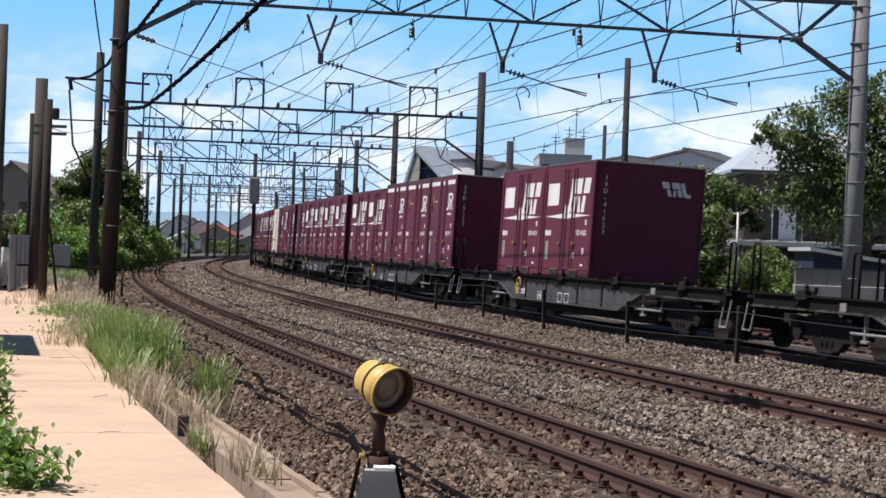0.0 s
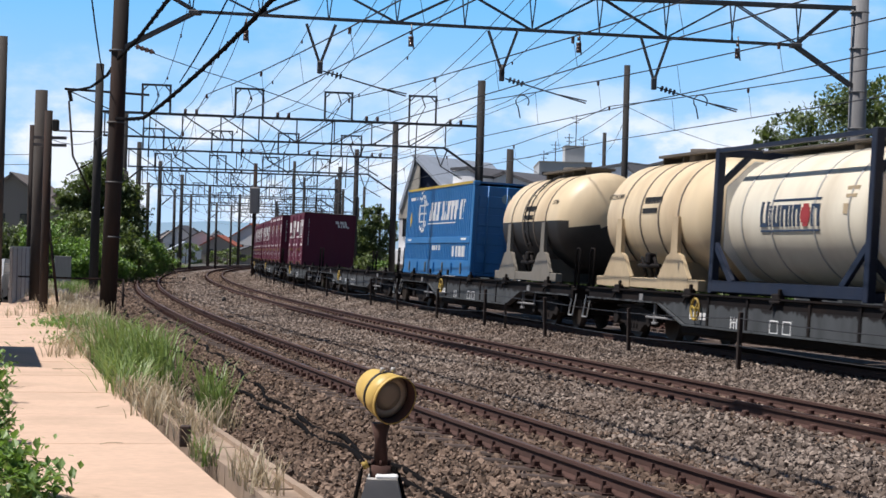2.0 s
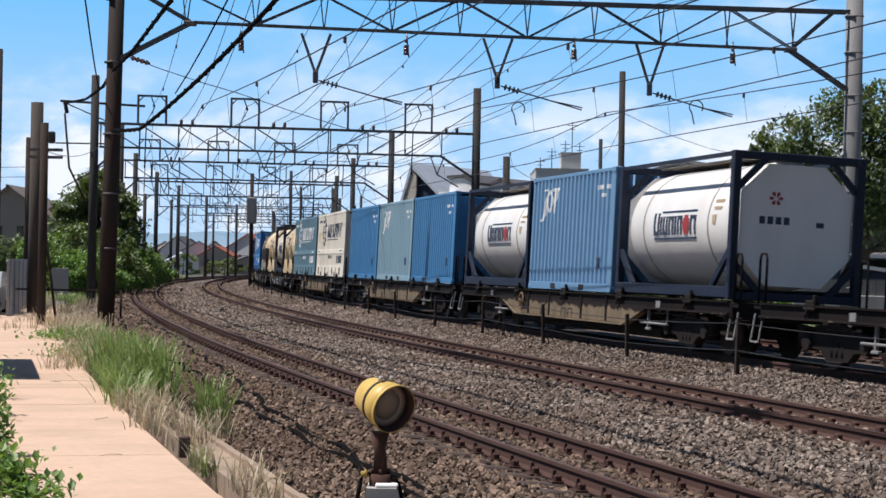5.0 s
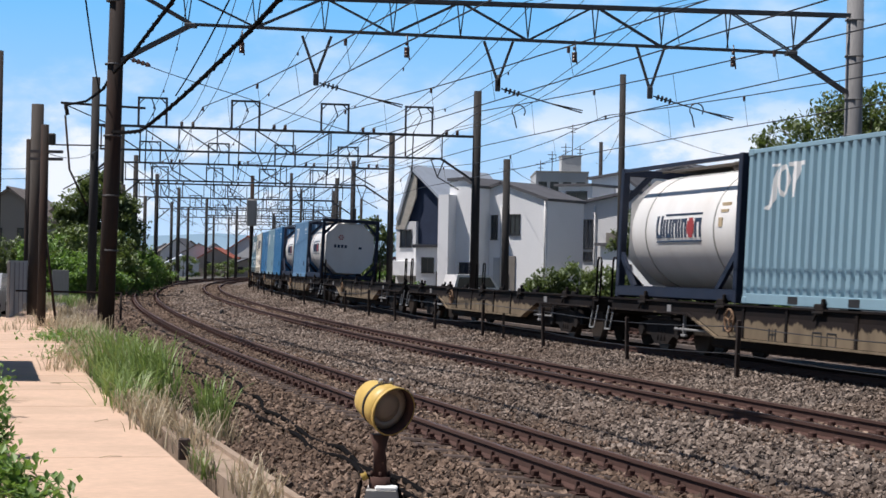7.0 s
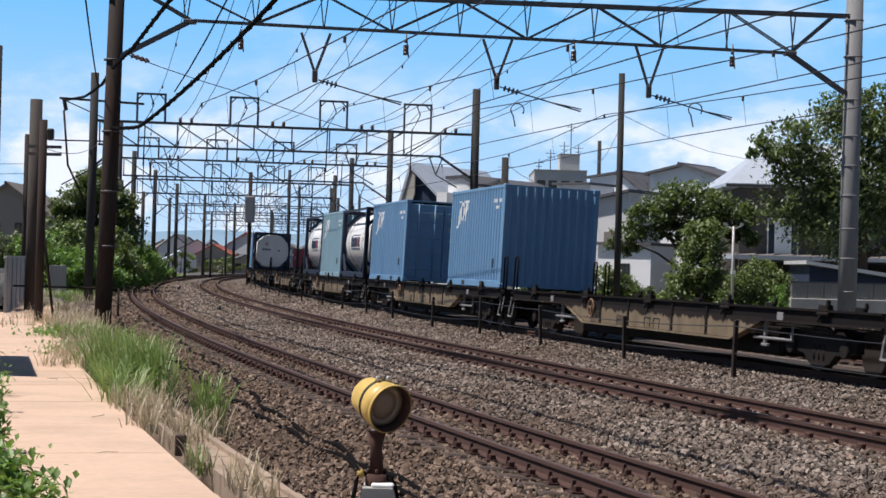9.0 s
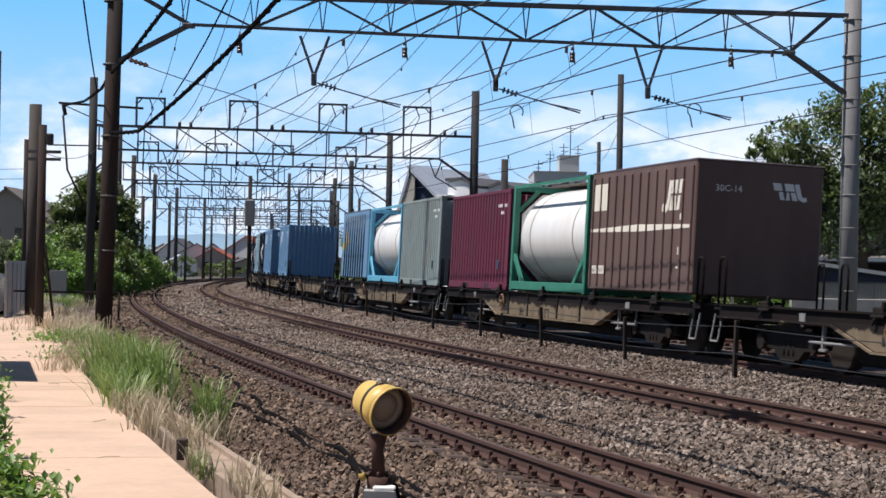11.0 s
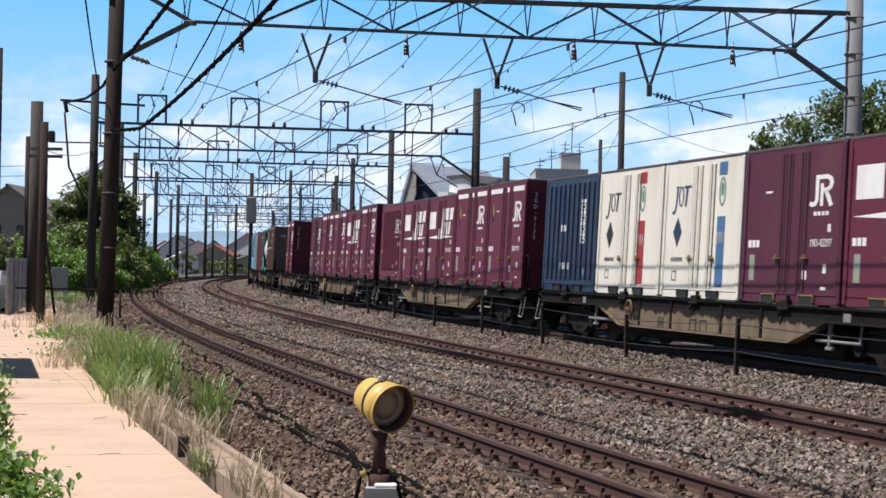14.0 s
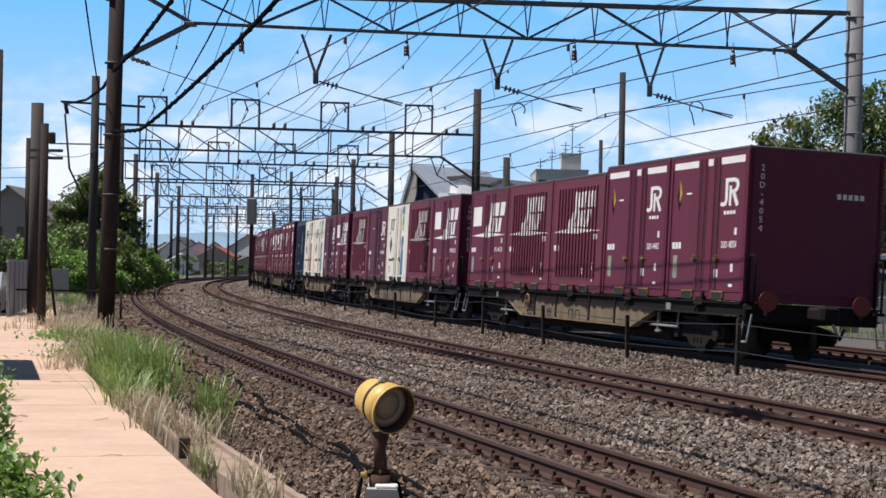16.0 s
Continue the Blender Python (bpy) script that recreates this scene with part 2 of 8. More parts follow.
def on_line(s, side=0.0, z=0.0):
    """A place beside the line: metres along it, sideways (right is plus) and up."""
    x, y, th = (float(np.interp(s, SS, a)) for a in (AX, AY, TH))
    return Vector((x + math.cos(th) * side, y - math.sin(th) * side, z))


def heading(s):
    return float(np.interp(s, SS, TH))


def on_track(track, s, lat=0.0, z=0.0):
    """A place in the canted frame of a track: from its axis sideways, up from its rail tops."""
    off, c, z0 = TRACKS[track]
    return on_line(s, off + lat * math.cos(c) + z * math.sin(c), z0 - lat * math.sin(c) + z * math.cos(c))


def track_pose(track, s, half=0.0):
    """The pose on a track: y along it, x to its right, z square to the rail tops. half: half the distance of the two bogies."""
    if half:
        a, b = on_track(track, s + half), on_track(track, s - half)
        y, o = (a - b).normalized(), (a + b) / 2
    else:
        o = on_track(track, s)
        y = (on_track(track, s + 0.5) - on_track(track, s - 0.5)).normalized()
    th, c = heading(s), TRACKS[track][1]
    x = Vector((math.cos(th) * math.cos(c), -math.sin(th) * math.cos(c), -math.sin(c)))
    z = x.cross(y).normalized()
    x = y.cross(z)
    return Matrix.Translation(o) @ Matrix((x, y, z)).transposed().to_4x4()


def sweep(geo, profile, ss, place, mi=0, closed=True, smooth=False):
    """Draws a profile of (side, up) along the line."""
    n = len(profile)
    vs = [place(s, a, b) for s in ss for a, b in profile]
    fs = []
    for i in range(len(ss) - 1):
        for k in range(n if closed else n - 1):
            k2 = (k + 1) % n
            fs.append((i * n + k, i * n + k2, (i + 1) * n + k2, (i + 1) * n + k))
    geo.add(vs, fs, mi, smooth)
    return geo


RANGE = [float(s) for s in list(range(-60, 60, 2)) + list(range(60, 340, 4)) + list(range(340, 640, 10))]

# ---- ground and tracks ----
def build_ground():
    g = Geo()
    xs = [-4000, -1500, -600, -300, -150, -80, 0, 80, 150, 300, 600, 1500, 4000]
    vs = [(x, y + 200, -0.62) for x in xs for y in xs]
    n = len(xs)
    fs = [(i * n + k, (i + 1) * n + k, (i + 1) * n + k + 1, i * n + k + 1) for i in range(n - 1) for k in range(n - 1)]
    tagged(part("ground", g.add(vs, fs), M_SOIL), "flat dry soil ground reaching to the horizon", "ground", kind="structure")
    bed = [(-7.9, -0.60), (-7.2, -0.36), (-6.0, -0.32), (-5.2, -0.20), (-3.2, -0.29), (-2.3, -0.27), (-0.95, -0.148), (0.95, -0.205), (1.9, -0.20),
           (3.0, 0.0), (3.35, -0.02), (5.1, -0.06), (6.6, -0.06), (9.2, -0.13), (10.2, -0.34), (11.2, -0.61)]
    g = sweep(Geo(), bed, [float(s) for s in range(-440, -60, 20)] + RANGE, on_line, closed=False, smooth=True)
    n = len(bed) - 1
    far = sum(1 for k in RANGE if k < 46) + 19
    # strips 10 and 11, below and behind the train, carry its shade as colour
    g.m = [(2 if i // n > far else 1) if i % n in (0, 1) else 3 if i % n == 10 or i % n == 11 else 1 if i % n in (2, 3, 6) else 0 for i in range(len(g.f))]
    tagged(part("ballast_bed", g, [M_BALLAST, M_BALLAST_R, M_BALLAST_P, M_BALLAST_SHADE]), "grey-brown crushed stone ballast bed carrying four tracks", "ballast", kind="structure")
    # built-up ground on both sides of the line
    for nm, prof, lab in (("verge_near", [(-60, -0.45), (-30, -0.35), (-12, -0.22), (-10.9, -0.20), (-7.85, -0.20), (-7.6, -0.61)], "weedy earth verge beside the path"),
                          ("verge_far", [(10.9, -0.61), (11.6, -0.22), (14, -0.12), (40, -0.05), (90, -0.3)], "dusty earth strip behind the tracks")):
        tagged(part(nm, sweep(Geo(), prof, RANGE, on_line, closed=False), M_SOIL), lab, "ground", kind="structure")
    return bed


BED = build_ground()
RAIL_OUT = [(-0.065, -0.153), (-0.065, -0.140), (-0.012, -0.118), (-0.010, -0.045), (-0.032, -0.034), (-0.0325, -0.004), (-0.026, 0.0),
            (0.026, 0.0), (0.0325, -0.004), (0.032, -0.034), (0.010, -0.045), (0.012, -0.118), (0.065, -0.140), (0.065, -0.153)]


def build_track(k, first, near_to):
    t = thing("railway_track", "narrow-gauge railway track with rusty rails on dark sleepers in ballast", "railway track", kind="structure")
    for side in (-0.566, 0.566):
        g = sweep(Geo(), [(a + side, b) for a, b in RAIL_OUT], RANGE if k < 4 else RANGE[10:], lambda s, a, b: on_track(k, s, a, b))
        n = len(RAIL_OUT)
        g.m = [1 if i % n == 6 else 0 for i in range(len(g.f))]
        part("rail", g, [M_RAIL, M_RAILTOP], t)
    sl = Geo().box((0, 0, -0.225), (2.0, 0.22, 0.14), bevel=0.02)
    for x in (-0.566, 0.566):
        sl.box((x, 0, -0.148), (0.34, 0.17, 0.02), 1)
        for d in (-0.105, 0.105):
            sl.box((x + d, 0, -0.115), (0.07, 0.10, 0.07), 1, bevel=0.015)
            if k == 1:
                sl.box((x + d * 1.25, 0, -0.08), (0.03, 0.035, 0.07), 1)
    me = sl.mesh("sleeper", [M_SLEEPER, M_RAIL])
    s = first
    while s < near_to:
        part("sleeper", me, None, t, m=track_pose(k, s))
        s += 0.6
    rest = Geo()
    while s < 200:
        m = track_pose(k, s)
        rest.box((0, 0, -0.225), (2.0, 0.22, 0.14), 0, m)
        for x in (-0.566, 0.566):
            rest.box((x, 0, -0.13), (0.30, 0.10, 0.06), 1, m)
        s += 0.6
    tagged(part("sleepers_far", rest, [M_SLEEPER, M_RAIL], t), kind="stuff")


build_track(1, -14.0, 80)
build_track(2, -8.0, 70)
build_track(3, 0.0, 60)
build_track(4, 8.0, 40)


def build_stones():
    """Loose stones on the ballast where the line passes the viewer."""
    rng = np.random.default_rng(4)
    xs, zs = np.array([b[0] for b in BED]), np.array([b[1] for b in BED])
    n, far = 150000, 32000
    s = -7 + 58 * rng.random(n) ** 1.45
    s[:far] = 40 + 110 * rng.random(far) ** 1.3
    lat = -7.25 + 10.9 * rng.random(n)
    # the near half of the far tracks shows, little of what lies low beside the near rail far out
    keep = np.ones(n, bool)
    for k in (1, 2):
        off = TRACKS[k][0]
        for rail in (-0.566, 0.566):
            keep &= abs(lat - off - rail) > 0.10
        mid = abs(lat - off) < 1.0
        keep &= ~(mid & (np.mod(s + 0.4, 0.6) < 0.22) & (rng.random(n) < 0.75))
    big = np.where(np.arange(n) < far, 1.8, 1.0)[keep]
    s, lat = s[keep], lat[keep]
    n = len(s)
    x = np.interp(s, SS, AX) + np.cos(np.interp(s, SS, TH)) * lat
    y = np.interp(s, SS, AY) - np.sin(np.interp(s, SS, TH)) * lat
    z = np.interp(lat, xs, zs)
    base = np.array([(1, 0, 0), (-1, 0, 0), (0, 1, 0), (0, -1, 0), (0, 0, 1), (0, 0, -1), (0.6, 0.6, 0.5), (-0.6, -0.6, 0.5)], float)
    tri = np.array([(0, 6, 4), (6, 2, 4), (2, 1, 4), (1, 7, 4), (7, 3, 4), (3, 0, 4), (0, 2, 6), (1, 3, 7), (2, 0, 5), (1, 2, 5), (3, 1, 5), (0, 3, 5)])
    v = base[None] * (1 + 0.7 * (rng.random((n, 8, 1)) - 0.5)) + 0.45 * (rng.random((n, 8, 3)) - 0.5)
    v *= big[:, None, None] * (0.016 + 0.022 * rng.random((n, 1, 1))) * (0.7 + 0.6 * rng.random((n, 1, 3)))
    a = rng.random(n) * 2 * np.pi
    c, d = np.cos(a)[:, None], np.sin(a)[:, None]
    vx, vy = v[..., 0] * c - v[..., 1] * d, v[..., 0] * d + v[..., 1] * c
    tilt = (rng.random(n) - 0.5)[:, None] * 1.6
    vz = v[..., 2] * np.cos(tilt) + vx * np.sin(tilt)
    vx = vx * np.cos(tilt) - v[..., 2] * np.sin(tilt)
    out = np.stack([vx + x[:, None], vy + y[:, None], vz + (z + 0.012 + 0.02 * rng.random(n))[:, None]], -1).reshape(-1, 3)
    faces = (tri[None] + 8 * np.arange(n)[:, None, None]).reshape(-1, 3)
    me = bpy.data.meshes.new("ballast_stones")
    me.vertices.add(len(out))
    me.vertices.foreach_set("co", out.ravel())
    me.loops.add(faces.size)
    me.loops.foreach_set("vertex_index", faces.ravel().astype(np.int32))
    me.polygons.add(len(faces))
    me.polygons.foreach_set("loop_start", np.arange(0, faces.size, 3, dtype=np.int32))
    me.update(calc_edges=True)
    me.shade_flat()
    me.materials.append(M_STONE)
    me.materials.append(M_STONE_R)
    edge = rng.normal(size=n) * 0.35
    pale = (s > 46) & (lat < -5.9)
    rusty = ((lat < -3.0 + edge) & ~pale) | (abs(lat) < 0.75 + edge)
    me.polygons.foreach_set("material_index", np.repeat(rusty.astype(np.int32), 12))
    tagged(new("ballast_stones", me), "loose angular ballast stones, grey and rust-brown", "ballast", kind="stuff")


build_stones()
# ---- the goods train ----
M_MAROON = mat("maroon_paint", (0.138, 0.023, 0.050), 0.62, spec=0.3, scale=5, vary=0.10, bump=0.001, stain=(0.10, 0.040, 0.055), stain_amount=0.6, stretch=(1, 1, 0.3))
M_MAROON_P = mat("maroon_purple", (0.098, 0.024, 0.052), 0.64, spec=0.3, scale=5, vary=0.14, bump=0.001, stain=(0.13, 0.055, 0.065), stain_amount=0.6, stretch=(1, 1, 0.3))
M_MAROON_N = mat("maroon_fresh", (0.132, 0.016, 0.042), 0.55, spec=0.35, scale=5, vary=0.08, bump=0.001, stain=(0.11, 0.03, 0.045), stain_amount=0.4, stretch=(1, 1, 0.3))
M_MAROON_RIB = mat("maroon_faded", (0.155, 0.033, 0.058), 0.65, scale=5, vary=0.12, bump=0.001, stain=(0.12, 0.055, 0.07), stain_amount=0.6, stretch=(1, 1, 0.3), spec=0.3)
M_ROOF = mat("container_roof", (0.07, 0.055, 0.06), 0.7, scale=5, vary=0.2)
M_FRAME_D = mat("frame_black", (0.012, 0.010, 0.010), 0.85, 0.0, scale=7, vary=0.35, stain=(0.035, 0.024, 0.018), stain_amount=0.5, spec=0.2)


def sill_mat(name, dust, dirt, edge):
    """Road dust on a web, under a ragged band of dirt that has run down from above."""
    m = mat(name, dust, 0.85, scale=6, vary=0.2, stain=tuple(k * 0.55 for k in dust), stain_amount=0.7, stain_scale=2.2, stretch=(1, 1, 0.35), spec=0.2)
    nt = m.node_tree
    n, link = nt.nodes, nt.links.new
    b = n["Principled BSDF"]
    was = b.inputs["Base Color"].links[0].from_socket
    tex = n.new("ShaderNodeTexCoord")
    sep = n.new("ShaderNodeSeparateXYZ")
    link(tex.outputs["Object"], sep.inputs[0])
    mp = n.new("ShaderNodeMapping")
    mp.inputs["Scale"].default_value = (0, 1, 0.25)
    link(tex.outputs["Object"], mp.inputs[0])
    no = n.new("ShaderNodeTexNoise")
    no.inputs["Scale"].default_value, no.inputs["Detail"].default_value, no.inputs["Roughness"].default_value = 3.2, 6, 0.65
    link(mp.outputs[0], no.inputs["Vector"])
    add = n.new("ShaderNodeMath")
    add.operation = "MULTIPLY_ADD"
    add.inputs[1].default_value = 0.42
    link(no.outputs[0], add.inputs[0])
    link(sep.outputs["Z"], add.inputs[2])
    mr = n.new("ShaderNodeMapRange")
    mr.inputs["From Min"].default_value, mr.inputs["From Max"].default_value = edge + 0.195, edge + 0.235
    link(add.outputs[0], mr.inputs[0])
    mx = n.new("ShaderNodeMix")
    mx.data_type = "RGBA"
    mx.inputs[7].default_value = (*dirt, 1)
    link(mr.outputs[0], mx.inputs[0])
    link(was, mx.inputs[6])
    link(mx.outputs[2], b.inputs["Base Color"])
    return m


M_DARK = mat("sill_dark", (0.010, 0.008, 0.008), 0.85, scale=7, vary=0.35, stain=(0.026, 0.017, 0.013), stain_amount=0.5, spec=0.15)
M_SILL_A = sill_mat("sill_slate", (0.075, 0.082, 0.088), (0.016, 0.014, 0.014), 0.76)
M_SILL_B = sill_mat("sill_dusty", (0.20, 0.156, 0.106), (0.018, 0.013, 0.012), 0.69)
M_GALV = mat("galvanised", (0.45, 0.44, 0.42), 0.5, 0.4, vary=0.15)
M_YHANDLE = mat("handle_yellow", (0.50, 0.35, 0.06), 0.6, vary=0.25, stain=(0.12, 0.07, 0.03), stain_amount=0.8, stain_scale=4)
M_LATCH = mat("latch_rusty", (0.30, 0.20, 0.09), 0.7, vary=0.3, stain=(0.12, 0.06, 0.03), stain_scale=8)
M_RIM = mat("pocket_rim", (0.34, 0.24, 0.06), 0.7, vary=0.3, stain=(0.05, 0.035, 0.03), stain_amount=0.9, stain_scale=3)
M_RUST = mat("rust_wheel", (0.20, 0.12, 0.07), 0.8, vary=0.3)
M_BLUE = mat("container_blue", (0.045, 0.20, 0.42), 0.45, scale=4, vary=0.10, stain=(0.06, 0.16, 0.29), stain_amount=0.5, stretch=(1, 1, 0.25))
M_ECOBLUE = mat("swap_body_blue", (0.018, 0.16, 0.42), 0.45, scale=4, vary=0.08, stain=(0.05, 0.15, 0.30), stain_amount=0.35, stretch=(1, 1, 0.25))
M_TEAL = mat("swap_body_teal", (0.125, 0.23, 0.29), 0.5, scale=4, vary=0.10, stain=(0.10, 0.20, 0.25), stain_amount=0.5, stretch=(1, 1, 0.25))
M_CREAM_BOX = mat("swap_body_white", (0.82, 0.77, 0.67), 0.55, scale=4, vary=0.07, stain=(0.45, 0.37, 0.29), stain_amount=0.45, stretch=(1, 1, 0.25))
M_PALEBLUE = mat("container_pale_blue", (0.24, 0.38, 0.46), 0.5, scale=4, vary=0.10, stain=(0.19, 0.30, 0.38), stain_amount=0.6, stretch=(1, 1, 0.25))
M_MIDBLUE = mat("container_mid_blue", (0.14, 0.28, 0.46), 0.5, scale=4, vary=0.08, stain=(0.10, 0.24, 0.42), stain_amount=0.5, stretch=(1, 1, 0.25))
M_NAVY = mat("container_navy", (0.014, 0.032, 0.072), 0.5, scale=4, vary=0.12, stain=(0.06, 0.07, 0.10), stain_amount=0.4)
M_FRAMENAVY = mat("tank_frame_navy", (0.013, 0.020, 0.042), 0.6, vary=0.25, stain=(0.05, 0.055, 0.07), stain_amount=0.4, spec=0.3)
M_FRAMEGREEN = mat("tank_frame_green", (0.03, 0.20, 0.13), 0.5, vary=0.2)
M_FRAMECYAN = mat("tank_frame_cyan", (0.12, 0.42, 0.62), 0.5, vary=0.2)
M_TANKW = mat("tank_white", (0.82, 0.81, 0.79), 0.42, scale=3, vary=0.05, stain=(0.52, 0.47, 0.42), stain_amount=0.35, stain_scale=1.5, stretch=(1, 1, 0.4))
M_TANKC = mat("tank_cream", (0.72, 0.58, 0.38), 0.5, scale=3, vary=0.08, stain=(0.42, 0.29, 0.17), stain_amount=0.6, stain_scale=1.3, stretch=(1, 1, 0.4))
M_TANKB = mat("tank_cream_white", (0.78, 0.72, 0.58), 0.45, scale=3, vary=0.07, stain=(0.48, 0.40, 0.29), stain_amount=0.55, stain_scale=1.3, stretch=(1, 1, 0.4))
M_SADDLE = mat("saddle_tan", (0.52, 0.41, 0.26), 0.6, vary=0.15, stain=(0.3, 0.2, 0.12))
M_SADDLEG = mat("saddle_grey", (0.20, 0.18, 0.15), 0.6, vary=0.2)
M_TANKBAND = mat("tank_band", (0.16, 0.13, 0.10), 0.6, vary=0.2)
M_JOTW = mat("container_white", (0.84, 0.80, 0.70), 0.5, scale=4, vary=0.06, stain=(0.50, 0.40, 0.30), stain_amount=0.35, stretch=(1, 1, 0.25))
M_RED = mat("red_marking", (0.36, 0.035, 0.035), 0.55, vary=0.1)
M_BLUEM = mat("blue_marking", (0.07, 0.17, 0.34), 0.55, vary=0.1)
M_GREENM = mat("green_label", (0.30, 0.34, 0.28), 0.6, vary=0.15)
M_YELM = mat("yellow_marking", (0.50, 0.36, 0.05), 0.6, vary=0.1)
M_BROWN = mat("container_brown", (0.125, 0.075, 0.065), 0.6, scale=4, vary=0.15, stain=(0.20, 0.14, 0.11), stain_amount=0.5, stretch=(1, 1, 0.25))
M_PALEGRILL = mat("container_grey_green", (0.24, 0.30, 0.30), 0.6, scale=4, vary=0.12, stain=(0.2, 0.19, 0.16), stain_amount=0.6)
M_ROUNDEL = mat("red_disc", (0.20, 0.02, 0.02), 0.5, vary=0.1)
M_CANOPY = mat("tank_walkway", (0.10, 0.085, 0.07), 0.8, vary=0.3)


def wagon(label, sill, wheel_mat):
    """A long flat container wagon with fish-belly side sills on two bogies."""
    w = thing("container_wagon", label, "rail wagon", group="wagons of the goods train")
    g = Geo().box((0, 0, 0.80), (0.42, 18.9, 0.30), bevel=0.02)
    for y in np.arange(-8.6, 8.7, 1.72):
        g.box((0, y, 0.83), (2.36, 0.16, 0.22))
    g.box((0, 0, 0.42), (1.7, 10.4, 0.46), bevel=0.05).box((0, -7.1, 0.5), (0.8, 2.6, 0.3)).box((0, 7.1, 0.5), (0.8, 2.6, 0.3)).box((0.3, 4.6, 0.48), (1.2, 1.0, 0.3)).box((-0.2, -4.6, 0.5), (1.3, 0.9, 0.28))
    for y in (-9.45, 9.45):
        g.box((0, y, 0.82), (2.44, 0.20, 0.30), bevel=0.03)
    for x in (-0.75, 0.75):
        g.box((x, 0, 0.86), (0.14, 18.6, 0.16))
    part("underframe", g, M_FRAME_D, w)
    for sx in (-1, 1):
        g = Geo()
        out = [(-9.5, 0.98), (-9.5, 0.76), (-5.35, 0.76), (-4.0, 0.40), (4.0, 0.40), (5.35, 0.76), (9.5, 0.76), (9.5, 0.98)]
        g.prism(out, "x", sx * 1.20, sx * 1.225, 0)
        g.box((sx * 1.19, 0, 0.965), (0.16, 19.0, 0.03), 0)
        # the flange along the lower edge
        low = out[1:7]
        for a, b in zip(low, low[1:]):
            g.bar((sx * 1.20, a[0], a[1]), (sx * 1.20, b[0], b[1]), 0.15, 0.035, 1)
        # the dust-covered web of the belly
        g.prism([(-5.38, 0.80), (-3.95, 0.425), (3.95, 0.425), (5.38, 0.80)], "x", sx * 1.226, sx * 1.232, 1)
        for y in (-2.9, -1.2, 1.2, 2.9):
            g.box((sx * 1.235, y, 0.68), (0.03, 0.09, 0.52), 0)
        side = part("side_sill", g, [M_DARK, sill], w)
        g = Geo()
        for y, wd in ((-0.55, 0.02), (-0.25, 0.02), (-0.05, 0.02), (0.25, 0.02), (1.6, 0.04), (1.85, 0.04), (1.72, 0.02)):
            g.box((sx * 1.236, y, 0.52), (0.008, wd, 0.20))
        for y, z in ((-0.40, 0.62), (-0.40, 0.42), (0.10, 0.62), (0.10, 0.42), (1.72, 0.53)):
            g.box((sx * 1.236, y, z), (0.008, 0.30 if z != 0.53 else 0.26, 0.02))
        for i in range(5):
            g.box((sx * 1.236, 3.05 + 0.16 * i, 0.58), (0.008, 0.11, 0.13))
        tagged(part("stencil_marking", g, M_WHITE if "slate" in label else M_BLACK, side), "worn stencilled marks", kind="stuff")
    for by in (-7.1, 7.1):
        bo = Geo().box((0, by, 0.60), (1.5, 0.42, 0.22), bevel=0.03)
        for sx in (-1, 1):
            bo.prism([(by - 1.25, 0.52), (by - 1.25, 0.36), (by - 0.55, 0.30), (by - 0.35, 0.16), (by + 0.35, 0.16), (by + 0.55, 0.30),
                      (by + 1.25, 0.36), (by + 1.25, 0.52), (by + 0.5, 0.62), (by - 0.5, 0.62)], "x", sx * 0.93, sx * 1.06, 0)
            for y in (-0.17, 0, 0.17):
                bo.tube([(sx * 1.0, by + y, 0.22), (sx * 1.0, by + y, 0.46)], 0.075, 8)
            for y in (-0.95, 0.95):
                bo.tube([(sx * 0.90, by + y, 0.405), (sx * 1.12, by + y, 0.405)], 0.13, 10)
            bo.box((sx * 1.10, by, 0.66), (0.06, 1.2, 0.05))
        bogie = part("bogie", bo, M_FRAME_D, w)
        for y in (-0.95, 0.95):
            wh = Geo().tube([(-0.62, by + y, 0.405), (0.62, by + y, 0.405)], 0.07, 8)
            for sx in (-1, 1):
                wh.tube([(sx * 0.50, by + y, 0.405), (sx * 0.53, by + y, 0.405), (sx * 0.625, by + y, 0.405)], [0.43, 0.405, 0.40], 24)
            part("wheelset", wh, M_TYRE, bogie)
    for e in (-1, 1):
        c = Geo().box((0, e * 9.8, 0.85), (0.22, 0.55, 0.24), bevel=0.05).box((0.05, e * 10.1, 0.86), (0.34, 0.22, 0.30), bevel=0.06)
        c.tube([(0.35, e * 9.6, 0.72), (0.34, e * 9.95, 0.45), (0.30, e * 10.18, 0.62)], 0.03, 6)
        part("coupler", c, M_FRAME_D, w)
        for sx in (-1, 1):
            st = Geo()
            for dy in (0, 0.30):
                st.bar((sx * 1.18, e * 9.50 + dy * e, 0.80), (sx * 1.25, e * 9.50 + dy * e, 0.34), 0.022)
            st.bar((sx * 1.25, e * 9.50, 0.34), (sx * 1.25, e * 9.80, 0.34), 0.03)
            part("step", st, M_GALV, w, "grey-white stirrup step")
    for sx in (-1, 1):
        for e in (-1, 1):
            g = Geo().tube([(sx * 1.15, e * 9.52, 0.90), (sx * 1.15, e * 9.52, 1.70), (sx * 1.15, e * 9.57, 1.78), (sx * 1.15, e * 9.73, 1.78), (sx * 1.15, e * 9.78, 1.70), (sx * 1.15, e * 9.78, 0.90)], 0.022, 6)
            g.box((sx * 1.12, e * 9.65, 0.90), (0.16, 0.36, 0.05))
            part("handrail", g, M_DARK, w)
    # brake wheel on the side and pipes below
    hw = Geo()
